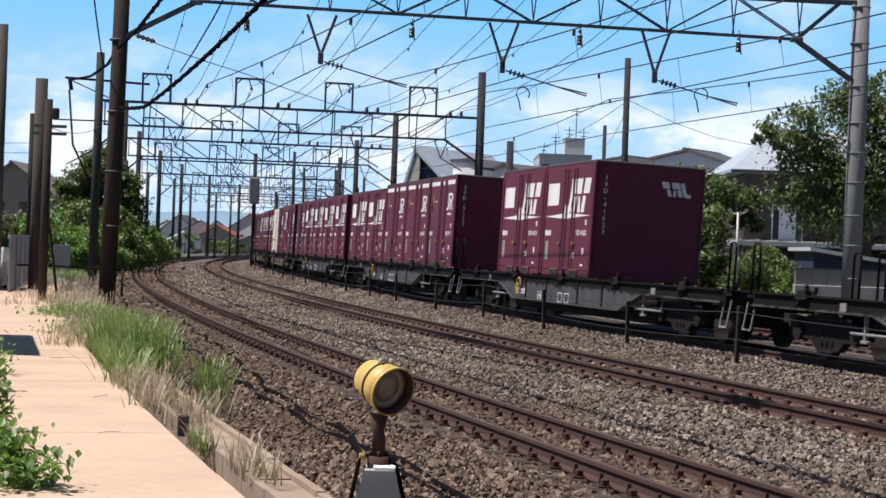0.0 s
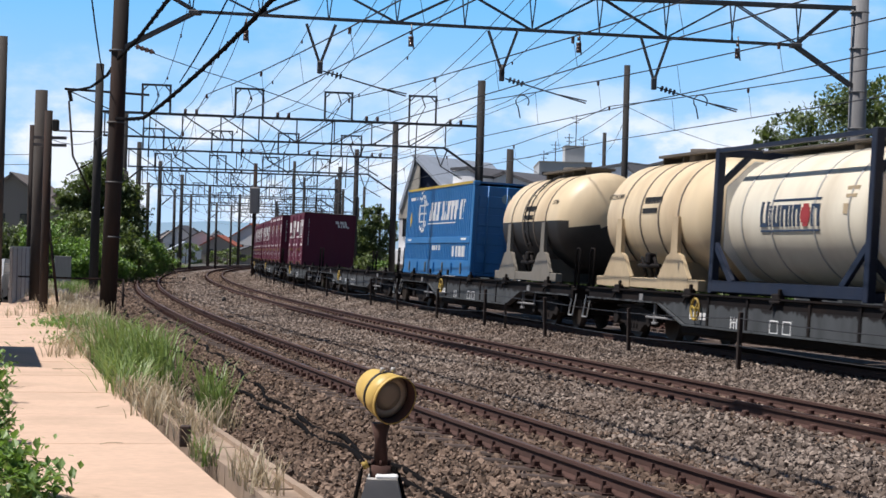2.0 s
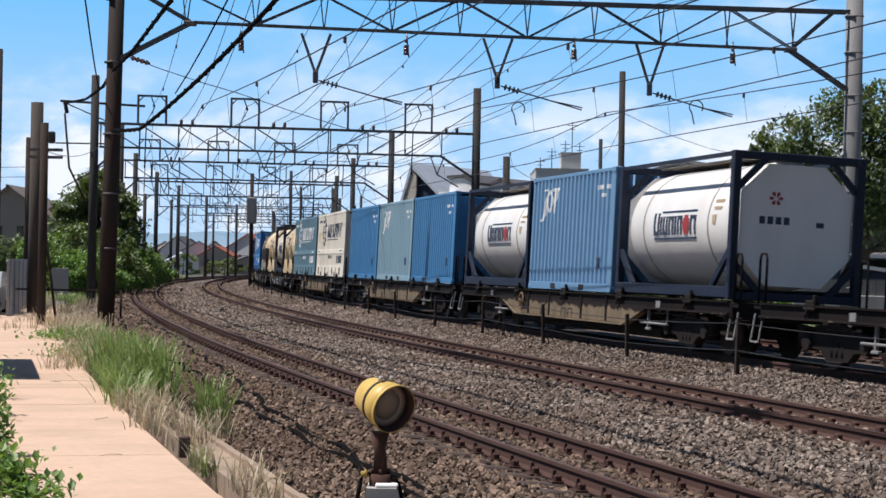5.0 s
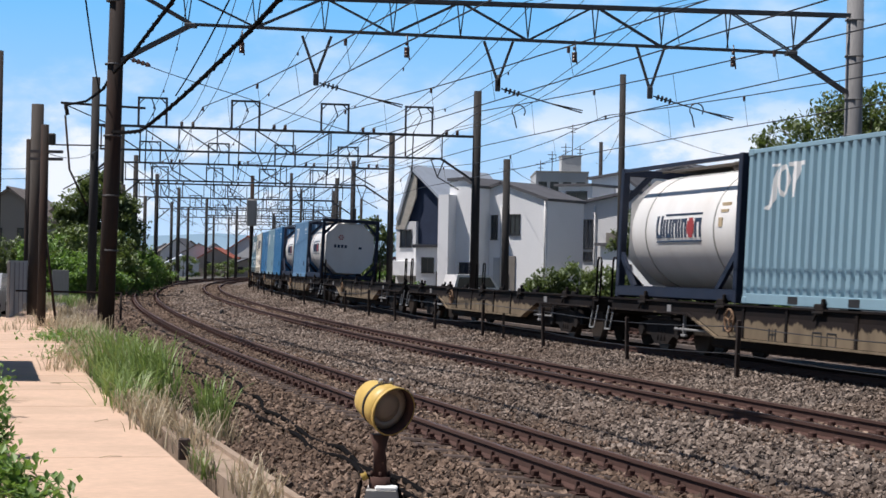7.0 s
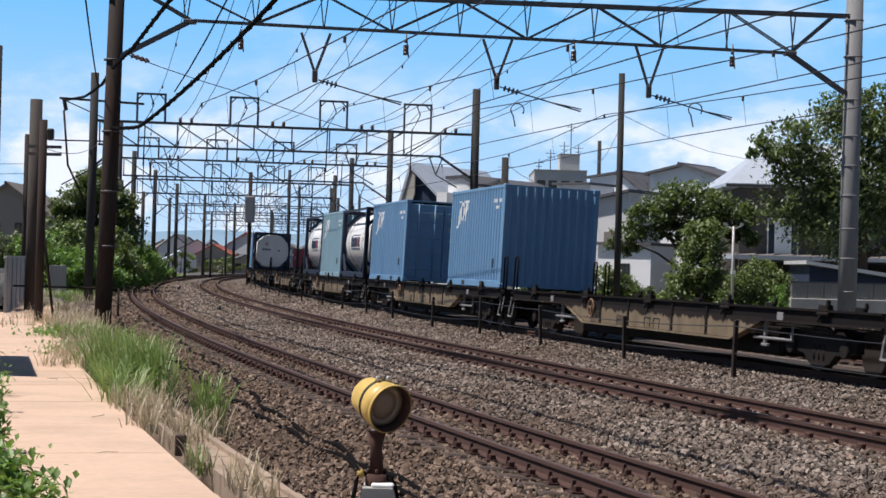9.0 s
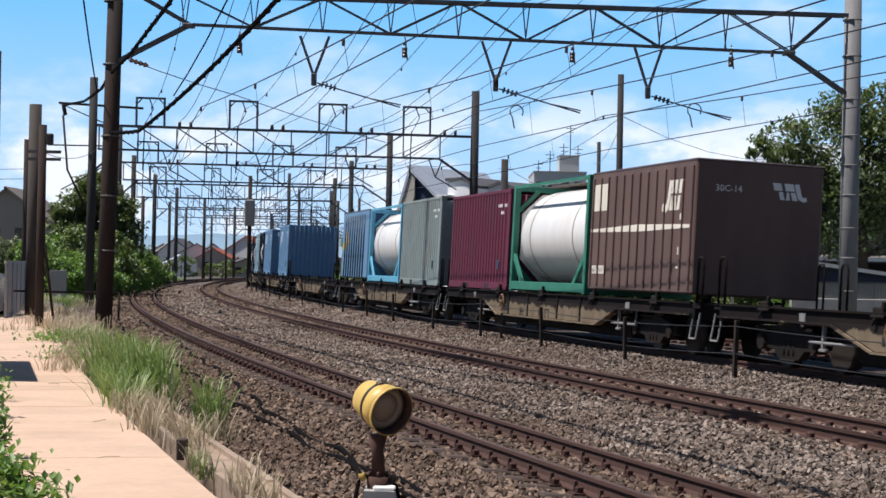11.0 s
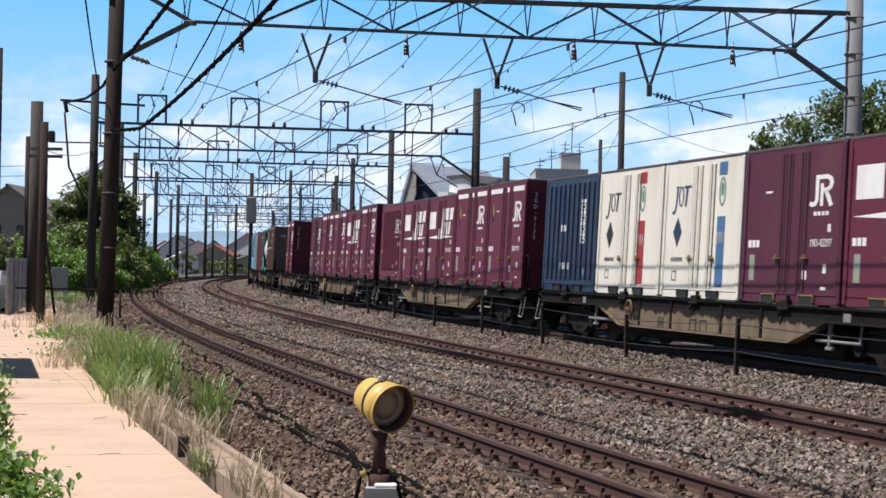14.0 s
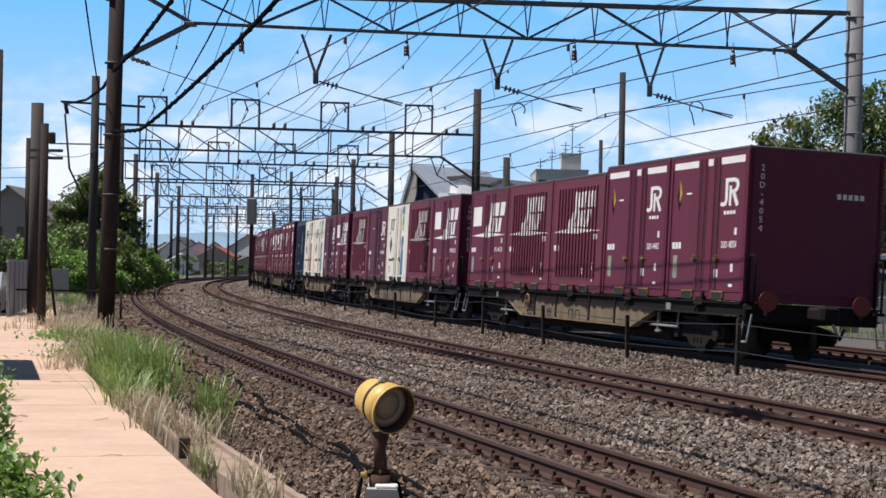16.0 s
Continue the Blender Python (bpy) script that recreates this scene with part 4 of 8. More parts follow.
def box_container(l, h, label, body, mark="", split=False, doors=True, trim=None, w=2.44):
    """A steel box with waved walls between corner posts. split: a plain band across the waves, as on tall swap bodies."""
    c = thing("container", label, "freight container", group="containers of the goods train")
    for sx in (-1, 1):
        for e in (-1, 1):
            g = Geo().box((sx * (w / 2 - 0.06), e * (l / 2 - 0.08), h / 2), (0.12, 0.16, h), bevel=0.015)
            for z in (0.06, h - 0.06):
                g.box((sx * (w / 2 - 0.07), e * (l / 2 - 0.085), z), (0.17, 0.19, 0.125), bevel=0.015)
            part("corner_post", g, body, c)
        part("bottom_rail", Geo().box((sx * (w / 2 - 0.04), 0, 0.09), (0.09, l - 0.3, 0.17), bevel=0.01), body, c)
        part("header_rail", Geo().box((sx * (w / 2 - 0.03), 0, h - 0.05), (0.07, l - 0.3, 0.08), bevel=0.01), body, c)
        g = Geo()
        if split:
            part("lower_band", Geo().box((sx * (w / 2 - 0.025), 0, 0.30), (0.06, l - 0.3, 0.28), bevel=0.01), body, c)
            band = Geo().box((sx * (w / 2 - 0.02), 0, 1.03), (0.06, l - 0.3, 0.14), bevel=0.01)
            part("middle_band", band.box((sx * (w / 2 - 0.02), 0, 0.945), (0.07, l - 0.3, 0.05), bevel=0.01), body, c)
            low = Geo()
            corrugated(low, sx, w, -l / 2 + 0.15, l / 2 - 0.15, 0.42, 0.93, 0.22)
            part("lower_side_wall", low, body, c)
            corrugated(g, sx, w, -l / 2 + 0.15, l / 2 - 0.15, 1.10, h - 0.08, 0.22)
        else:
            corrugated(g, sx, w, -l / 2 + 0.15, l / 2 - 0.15, 0.16, h - 0.08)
        part("side_wall", g, body, c)
    g = Geo().box((0, 0, h - 0.035), (w - 0.1, l - 0.1, 0.05))
    shell = part("roof", g, body, c)
    part("floor", Geo().box((0, 0, 0.10), (w - 0.16, l - 0.1, 0.10)), body, c)
    for e in ((1,) if doors else (1, -1)):
        g = Geo()
        corrugated_end(g, e, l, w, 0.1, h - 0.05)
        part("end_wall", g, body, c)
    if doors:
        for sx in (-1, 1):
            d = Geo().box((sx * 0.56, -l / 2 + 0.06, h / 2), (1.10, 0.06, h - 0.26), bevel=0.01)
            door = part("door", d, body, c)
            field = Geo().box((sx * 0.56, -l / 2 + 0.025, 0), (1.0, 0.03, 0.32), bevel=0.012).mesh("door_panel", body)
            for z in (0.55, 1.05, 1.55, 2.05):
                part("door_panel", field, None, door, m=Matrix.Translation((0, 0, z)))
            for x in (0.30, 0.82):
                r = Geo().tube([(sx * x, -l / 2 - 0.005, 0.12), (sx * x, -l / 2 - 0.005, h - 0.12)], 0.02, 6)
                r.box((sx * x, -l / 2 - 0.01, 1.1), (0.30, 0.03, 0.05))
                part("lock_rod", r, body, door)
        g = Geo().box((0.45, -l / 2 - 0.006, h - 0.55), (0.6, 0.006, 0.09)).box((0.45, -l / 2 - 0.006, h - 0.9), (0.6, 0.006, 0.16)).box((0.45, -l / 2 - 0.006, h - 1.25), (0.6, 0.006, 0.10))
        g.tube([(-0.32, -l / 2 - 0.004, h - 0.45), (-0.32, -l / 2 - 0.01, h - 0.45)], 0.13, 12)
        part("door_marks", g, M_PALEBLUE, shell, "pale stencilled marks")
    if trim:
        g = Geo()
        for sx in (-1, 1):
            g.box((sx * (w / 2 + 0.006), 0, h - 0.03), (0.014, l - 0.05, 0.07))
        part("top_rail", g, trim, c, "bright top rail")
    for sx in (-1, 1):
        d = sx
        g = Geo()
        wall = waves(-l / 2 + 0.15, l / 2 - 0.15, 0.22 if split else 0.28, w)
        q, low = [], []
        if mark == "script":
            q += put(MARK_SCRIPT, sx, -d * (l / 2 - 1.25), h - 0.86, 0.56, 1.5)
            for i in range(5):
                q += oblong(*sorted((d * (l / 2 - 0.40 - 0.17 * i), d * (l / 2 - 0.52 - 0.17 * i))), h - 0.44, h - 0.35)
            q += oblong(*sorted((d * (l / 2 - 0.9), d * (l / 2 - 0.55))), h - 0.60, h - 0.53)
        elif mark == "eco":
            u = -1.15
            for k, wd in enumerate((0.34, 0.36, 0.38, 0.0, 0.30, 0.16, 0.40, 0.34, 0.36, 0.0, 0.30, 0.16)):
                if wd:
                    q += put([[(u, 0.0), (u + wd - 0.08, 0.0), (u + wd + 0.06, 0.46), (u + 0.14, 0.46)]], sx, d * 0.25, h - 1.02, 1.18)
                u += wd + (0.05 if wd else 0.16)
            q += oblong(*sorted((-d * 1.25, d * 2.4)), h - 1.12, h - 1.085)
            for k in range(6):
                q += oblong(*sorted((-d * (l / 2 - 0.55 - 0.2 * k), -d * (l / 2 - 0.67 - 0.2 * k))), h - 0.36, h - 0.26)
            q += put(oval(0, 0, 0.56, 0.58, 0.075) + oval(0, 0, 0.25, 0.58, 0.065) + oblong(-0.5, 0.5, 0.22, 0.27) + oblong(-0.55, 0.55, -0.025, 0.025) + oblong(-0.5, 0.5, -0.27, -0.22), sx, -d * 2.1, h - 0.78)
            for k in range(8):
                q += put(oval(0.70 * math.cos(k * 0.4), 0.70 * math.sin(k * 0.4), 0.05, 0.045, 0, 6), sx, -d * 2.1, h - 0.78)
            for k in range(4):
                low += oblong(*sorted((-d * 0.5 + d * 0.3 * k, -d * 0.3 + d * 0.3 * k)), 0.72, 0.86) + oblong(*sorted((d * (2.2 + 0.42 * k), d * (2.5 + 0.42 * k))), 0.54, 0.84)
            paint(g, sx, oblong(*sorted((-d * (l / 2 - 0.5), -d * (l / 2 - 1.0))), 1.00, 1.05) + oblong(*sorted((d * (l / 2 - 0.6), d * (l / 2 - 1.2))), 1.00, 1.06), [(-l / 2, l / 2, w / 2 + 0.010)])
        elif mark == "code":
            for i in range(5):
                q += oblong(*sorted((d * (l / 2 - 0.40 - 0.17 * i), d * (l / 2 - 0.52 - 0.17 * i))), h - 0.44, h - 0.36)
            q += oblong(*sorted((d * (l / 2 - 0.9), d * (l / 2 - 0.6))), h - 0.62, h - 0.54)
        paint(g, sx, q, wall)
        paint(g, sx, low, wall)
        if g.v:
            tagged(part("side_marking", g, M_NAVY if body is M_CREAM_BOX else M_WHITE, shell), "dark painted marks" if body is M_CREAM_BOX else "white painted marks", kind="stuff")
        if mark == "eco":
            g = Geo()
            yy = -d * (l / 2 - 0.75)
            g.prism([(yy - 0.14, h - 0.95), (yy, h - 0.70), (yy + 0.14, h - 0.95), (yy, h - 1.2)], "x", sx * w / 2, sx * (w / 2 + 0.006))
            part("warning_mark", g, M_YELM, shell, "yellow diamond mark")
            for i in range(7):
                part("side_clamp", Geo().box((sx * (w / 2 + 0.02), -l / 2 + 1.0 + i * (l - 2.0) / 6, 0.22), (0.05, 0.06, 0.30), bevel=0.01), body if i % 2 else M_SADDLEG, c)
                if i % 2:
                    part("lift_pocket", Geo().box((sx * (w / 2 + 0.01), -l / 2 + 1.4 + i * (l - 2.0) / 6, 0.10), (0.03, 0.22, 0.14)), M_FRAME_D, c)
        else:
            g = Geo()
            for y in (-1.05, 1.05):
                g.box((sx * (w / 2 + 0.003), y, 0.09), (0.012, 0.36, 0.12))
            part("lift_pocket", g, M_BLACK, c)
            g = Geo().box((sx * (w / 2 - 0.0), -d * -(l / 2 - 0.85), 0.62), (0.05, 0.18, 0.24), bevel=0.02)
            part("latch_plate", g, M_NAVY, c)
    return c


def lathe(geo, prof, n=32, mi=0, zc=0.0, caps=True):
    """A body of revolution about the y axis."""
    vs = [(r * math.cos(2 * math.pi * k / n), y, zc + r * math.sin(2 * math.pi * k / n)) for y, r in prof for k in range(n)]
    fs = [(i * n + k, i * n + (k + 1) % n, (i + 1) * n + (k + 1) % n, (i + 1) * n + k) for i in range(len(prof) - 1) for k in range(n)]
    if caps:
        fs += [tuple(range(n)), tuple((len(prof) - 1) * n + k for k in range(n))[::-1]]
    geo.add(vs, fs, mi, True)
    return geo


def tank_profile(l, r, dome):
    pr = [(-l / 2, r * 0.25), (-l / 2 + dome * 0.12, r * 0.55), (-l / 2 + dome * 0.4, r * 0.83), (-l / 2 + dome * 0.75, r * 0.97), (-l / 2 + dome, r)]
    return pr + [(-y, k) for y, k in pr[::-1]]


def framed_tank(label, frame_mat, marks=True, shell=None, bands=(-1.7, 1.7)):
    """A twenty-foot tank in an open steel frame."""
    l, w, h = 6.06, 2.44, 2.56
    c = thing("tank_container", label, "tank container", group="tank containers of the goods train")
    zc, r = 1.33, 1.13
    part("tank", lathe(Geo(), tank_profile(5.75, r, 0.40), 40, 0, zc), shell or M_TANKW, c)
    for y in bands:
        part("band", lathe(Geo(), [(y - 0.02, r + 0.001), (y - 0.02, r + 0.012), (y + 0.02, r + 0.012), (y + 0.02, r + 0.001)], 40, 0, zc), M_GALV, c)
    for e in (-1, 1):
        g = Geo()
        y = e * (l / 2 - 0.08)
        for sx in (-1, 1):
            g.box((sx * (w / 2 - 0.07), y, h / 2), (0.14, 0.16, h), bevel=0.012)
            for z0, z1 in ((0.10, 0.62), (h - 0.10, h - 0.62)):
                g.bar((sx * (w / 2 - 0.12), y, z1), (sx * (w / 2 - 0.62), y, z0), 0.10, 0.10)
        for z in (0.08, h - 0.07):
            g.box((0, y, z), (w - 0.2, 0.14, 0.14), bevel=0.012)
        part("end_frame", g, frame_mat, c)
        g = Geo()
        g.prism([(sx * a, zc + b) for sx, a, b in ((1, 0.52, -1.06), (1, 1.02, -0.55), (1, 1.02, 0.55), (1, 0.52, 1.04), (-1, 0.52, 1.04), (-1, 1.02, 0.55), (-1, 1.02, -0.55), (-1, 0.52, -1.06))],
                "y", e * (l / 2 - 0.14), e * (l / 2 - 0.11))
        part("end_plate", g, M_TANKW, c, "pale octagonal end plate")
        g = Geo()
        for i in range(4):
            g.box((e * (0.62 - 0.15 * i), e * (l / 2 - 0.106), 1.40), (0.10, 0.008, 0.13))
        g.box((-e * 0.45, e * (l / 2 - 0.106), 1.36), (0.14, 0.008, 0.09))
        tagged(part("end_mark", g, M_NAVY, c, "dark painted marks"), kind="stuff")
        g = Geo()
        for a in range(6):
            q = [(e * 0.38 + 0.13 * math.cos(a * 1.047 + k) * w_, 1.78 + 0.13 * math.sin(a * 1.047 + k) * w_) for k, w_ in ((-0.35, 0.8), (0.0, 1.0), (0.35, 0.8), (0.0, 0.2))]
            g.prism(q, "y", e * (l / 2 - 0.110), e * (l / 2 - 0.102))
        tagged(part("petal_mark", g, M_RED, c, "red petalled mark"), kind="stuff")
    for sx in (-1, 1):
        g = Geo().box((sx * (w / 2 - 0.06), 0, 0.13), (0.12, l - 0.3, 0.20), bevel=0.012)
        g.box((sx * (w / 2 - 0.05), 0, h - 0.05), (0.08, l - 0.3, 0.07))
        for e in (-1, 1):
            g.bar((sx * (w / 2 - 0.06), e * (l / 2 - 0.15), 0.85), (sx * (w / 2 - 0.06), e * (l / 2 - 0.95), 0.20), 0.07, 0.12)
        part("side_rail", g, frame_mat, c)
        if marks:
            # broad letters on the curved shell stand as blocks
            g = Geo()
            d = sx
            def band(y0, y1, z0, z1, mi=0):
                zm = (z0 + z1) / 2
                x = math.sqrt((r + 0.002) ** 2 - (zm - zc) ** 2)
                g.box((sx * x, d * (y0 + y1) / 2, zm), (0.016, y1 - y0, z1 - z0), mi)
            u = -1.12
            for i, wd in enumerate((0.30, 0.09, 0.25, 0.26, 0.09, 0.25, 0.30, 0.30)):
                hi = 1.60 if i == 0 else 1.50
                if i == 6:
                    for k in range(6):
                        hw = 0.17 * math.sqrt(1 - ((k - 2.5) / 3.0) ** 2)
                        band(u + wd / 2 - hw, u + wd / 2 + hw, 1.15 + 0.06 * k, 1.21 + 0.06 * k, 1)
                else:
                    for k in range(int((hi - 1.15) / 0.07)):
                        z = 1.15 + 0.07 * k
                        band(u, u + min(0.085, wd), z, z + 0.07)
                        if wd > 0.1:
                            band(u + wd - 0.085, u + wd, z, z + 0.07)
                    if wd > 0.1:
                        band(u + 0.085, u + wd - 0.085, 1.43 if i % 2 else 1.15, 1.50 if i % 2 else 1.22)
                u += wd + 0.055
            band(-1.12, 1.1, 1.07, 1.10)
            band(-0.70, 1.1, 1.565, 1.60)
            tagged(part("name_mark", g, [M_NAVY, M_RED], c, "dark blue and red painted mark"), kind="stuff")
            g = Geo()
            for y, z, a, b in ((2.1, 1.72, 0.38, 0.06), (2.1, 1.60, 0.32, 0.05), (2.0, 1.40, 0.16, 0.16)):
                x = math.sqrt((r + 0.002) ** 2 - (z - zc) ** 2)
                g.box((sx * x, d * y, z), (0.02, a, b))
            part("data_mark", g, M_SADDLE, c)
    g = Geo().box((0, 0, h - 0.01), (0.62, 5.4, 0.03))
    for x in (-0.45, 0.45):
        g.tube([(x, -2.7, h - 0.03), (x, 2.7, h - 0.03)], 0.025, 6)
    g.tube([(0, -0.5, zc + r - 0.05), (0, -0.5, zc + r + 0.14)], 0.28, 14)
    part("walkway", g, M_CANOPY, c)
    return c


def saddle_tank(label, lower_black):
    """A frameless cream tank on four tapered saddles."""
    c = thing("tank_container", label, "tank container", group="tank containers of the goods train")
    zc, r = 1.42, 1.16
    prof = tank_profile(6.0, r, 0.55)
    g = lathe(Geo(), [(prof[0][0], 0.02)] + prof + [(prof[-1][0], 0.02)], 40, 0, zc)
    if lower_black:
        for i, f in enumerate(g.f):
            if sum(g.v[k][2] for k in f) / len(f) < zc - 0.08:
                g.m[i] = 1
    part("tank", g, [M_TANKC, M_BLACK], c)
    for y in (-1.55, -0.5, 0.5, 1.55):
        part("band", lathe(Geo(), [(y - 0.03, r + 0.001), (y - 0.03, r + 0.014), (y + 0.03, r + 0.014), (y + 0.03, r + 0.001)], 40, 0, zc), M_TANKBAND, c)
    sm = M_SADDLEG if lower_black else M_SADDLE
    for sx in (-1, 1):
        g = Geo()
        for y in (-1.55, 1.55):
            g.prism([(y - 0.78, 0.02), (y + 0.78, 0.02), (y + 0.78, 0.24), (y + 0.34, 0.66), (y + 0.17, 0.70), (y + 0.13, 1.38), (y - 0.13, 1.38), (y - 0.17, 0.70), (y - 0.34, 0.66), (y - 0.78, 0.24)],
                    "x", sx * 1.13, sx * 1.21)
            g.box((sx * 0.8, y, 0.30), (0.70, 0.30, 0.50))
        g.box((sx * 1.12, 0, 0.12), (0.16, 5.6, 0.20), bevel=0.012)
        part("saddle", g, sm, c)
        g = Geo()
        for y in (-0.1, 0.25, -0.45):
            g.tube([(sx * 1.05, y, 0.25), (sx * 1.12, y + 0.12, 0.62)], 0.035, 6)
        g.tube([(sx * 1.08, -0.6, 0.45), (sx * 1.08, 0.6, 0.45)], 0.05, 8)
        g.box((sx * 1.08, 0.0, 0.60), (0.16, 0.22, 0.22), bevel=0.03)
        part("valve", g, M_FRAME_D, c)
        d = sx
        g = Geo()
        for y, z, a, b in ((0.1, 1.72, 0.95, 0.13), (-0.0, 1.52, 0.8, 0.10)):
            for i in range(6):
                x = math.sqrt((r + 0.004) ** 2 - (z - zc) ** 2)
                g.box((sx * x, d * (y + (i - 2.5) * a / 6), z), (0.02, a / 8, b))
        part("writing_bars", g, M_BLACK, c)
        lettering("UT22A-5008" if not lower_black else "UT20A", 0.16, M_BLACK, c,
                  pose(sx * (math.sqrt(r * r - 0.42 ** 2) + 0.012), -d * 2.15 if not lower_black else d * 2.1, zc + 0.42, 90 - 21, 0, 90 if sx > 0 else -90), "number")
    g = Geo().box((0, 0, zc + r + 0.12), (0.75, 3.6, 0.05))
    for y in (-1.7, -0.6, 0.6, 1.7):
        g.box((0, y, zc + r + 0.04), (0.6, 0.05, 0.16))
    g.tube([(0, 0.2, zc + r - 0.05), (0, 0.2, zc + r + 0.22)], 0.30, 14)
    part("walkway", g, M_CANOPY, c)
    if not lower_black:
        return c
    g = Geo()
    for y in (-0.16, 0.16):
        pts = [(-math.cos(a) * (r + 0.05), y, zc + math.sin(a) * (r + 0.05)) for a in np.linspace(-0.5, 1.35, 9)]
        g.tube(pts, 0.018, 5)
    for a in np.linspace(-0.45, 1.3, 8):
        g.tube([(-math.cos(a) * (r + 0.05), -0.16, zc + math.sin(a) * (r + 0.05)), (-math.cos(a) * (r + 0.05), 0.16, zc + math.sin(a) * (r + 0.05))], 0.014, 5)
    part("ladder", g, M_BLACK, c)
    return c


def brown_container():
    """A tall worn twenty-foot box with many door posts."""
    l, w, h = 6.06, 2.45, 2.55
    c = thing("container", "faded brown steel container with a white side stripe and end handrails", "freight container", group="containers of the goods train")
    g = Geo().box((0, 0, h / 2 + 0.06), (w, l, h - 0.12), bevel=0.03)
    shell = part("shell", g, M_BROWN, c)
    part("roof", Geo().box((0, 0, h - 0.01), (w + 0.012, l + 0.012, 0.06), bevel=0.02), M_ROOF, c)
    for sx in (-1, 1):
        g = Geo()
        for y in np.linspace(-2.9, 2.9, 13):
            g.box((sx * (w / 2 + 0.012), y, h / 2 + 0.04), (0.05, 0.07, h - 0.3), bevel=0.012)
        part("door_posts", g, M_BROWN, c)
        ys = np.linspace(-2.9, 2.9, 13)
        flats = [(y - 0.035, y + 0.035, w / 2 + 0.037) for y in ys] + [(y + 0.035, y + 0.448, w / 2) for y in ys[:-1]]
        q = [[(-2.9, h / 2 + 0.04), (0, h / 2 + 0.01), (2.9, h / 2 + 0.04), (2.9, h / 2 + 0.10), (0, h / 2 + 0.15), (-2.9, h / 2 + 0.10)]] + put(MARK_LEAN, sx, sx * 1.9, h - 0.90, 0.56)
        q += oblong(*sorted((-sx * 2.85, -sx * 1.9)), h - 0.8, h - 0.25) + small_marks(sx * 2.3, 0.9) + oblong(*sorted((-sx * 2.8, -sx * 1.9)), 0.45, 0.62)
        tagged(part("white_marking", paint(Geo(), sx, q, flats), M_JOTW, shell, "faded white marks"), kind="stuff")
    for e in (-1, 1):
        g = Geo()
        for q in MARK_LEAN:
            g.prism([(-e * (0.60 - 0.36 * u), h - 0.64 + 0.30 * v) for u, v in q], "y", e * (l / 2 - 0.002), e * (l / 2 + 0.004))
        tagged(part("end_mark", g, M_WHITE, shell, "white end mark"), kind="stuff")
        lettering("30C-14", 0.17, M_WHITE, shell, pose(e * 0.6, e * (l / 2 + 0.006), h - 0.5, 90, 0, 0 if e < 0 else 180), "number")
    return c


def liner_container():
    """A sky-blue side-door container with a yellow block."""
    l, w, h = 6.06, 2.45, 2.55
    c = thing("container", "sky-blue steel container with a yellow painted block and dark door posts", "freight container", group="containers of the goods train")
    shell = part("shell", Geo().box((0, 0, h / 2 + 0.06), (w, l, h - 0.12), bevel=0.03), M_MIDBLUE, c)
    part("roof", Geo().box((0, 0, h - 0.01), (w + 0.012, l + 0.012, 0.06), bevel=0.02), M_ROOF, c)
    for sx in (-1, 1):
        g = Geo()
        for y in np.linspace(-2.2, 2.2, 9):
            g.tube([(sx * (w / 2 + 0.02), y, 0.15), (sx * (w / 2 + 0.02), y, h - 0.15)], 0.03, 6)
            g.box((sx * (w / 2 + 0.03), y, 0.9), (0.05, 0.16, 0.06))
        part("door_posts", g, M_NAVY, c)
        g = face(Geo(), sx, w, *sorted((-sx * 2.9, -sx * 2.4)), 1.15, 1.42)
        for i in range(6):
            slanted(g, sx, w, -sx * (2.05 - 0.62 * i), 1.55, 0.16, 0.66 if not i else 0.36, 0.08)
        part("yellow_mark", g, M_YELM, shell, "yellow painted block")
        tagged(part("white_marking", paint(Geo(), sx, small_marks(-sx * 2.5, 0.8), [(-3, 3, w / 2)]), M_WHITE, shell, "small white marks"), kind="stuff")
    return c


def tail_disc(label):
    d = thing("tail_disc", label, "tail marker", group="tail discs")
    part("disc", Geo().tube([(0, 0, 0), (0, -0.02, 0)], 0.17, 20), M_ROUNDEL, d)
    part("bracket", Geo().box((0, 0.04, -0.12), (0.05, 0.06, 0.22)), M_BLACK, d)
    return d


MOVING = []          # thing, wagon number from the tail, metres along the wagon, height, sideways
WAGON_PITCH, CENTRE = 20.4, 10.4675 + 9.4875
WAGON_SLACK = {2: -0.25, 3: 0.2}      # slack in the couplings


def tail_distance(t):
    """How far the tail still has to run to its last place."""
    # small unevenness of the run
    uneven = np.interp(t, (0, 0.5, 1, 1.5, 2, 2.5, 3, 3.5, 4, 5, 6.5, 7.5, 8, 8.5, 9, 10, 11.5, 12, 12.5, 13, 13.5, 14, 14.5, 15, 15.5, 16),
                       (0.28, 0.32, 0.6, 0.85, 1.0, 0.65, 0.32, 0.45, 0.65, 0.4, 0.1, 0.12, -0.25, -0.4, -0.15, -0.2, -0.35, -0.45, -0.40, -0.05, 0.0, 0.0, 0.15, 0.4, 0.2, 0.0))
    return 24.1 * (16 - t) + 0.0055 * (16 - t) ** 2 - 0.85 * math.sin(math.pi * t / 16) - float(uneven)


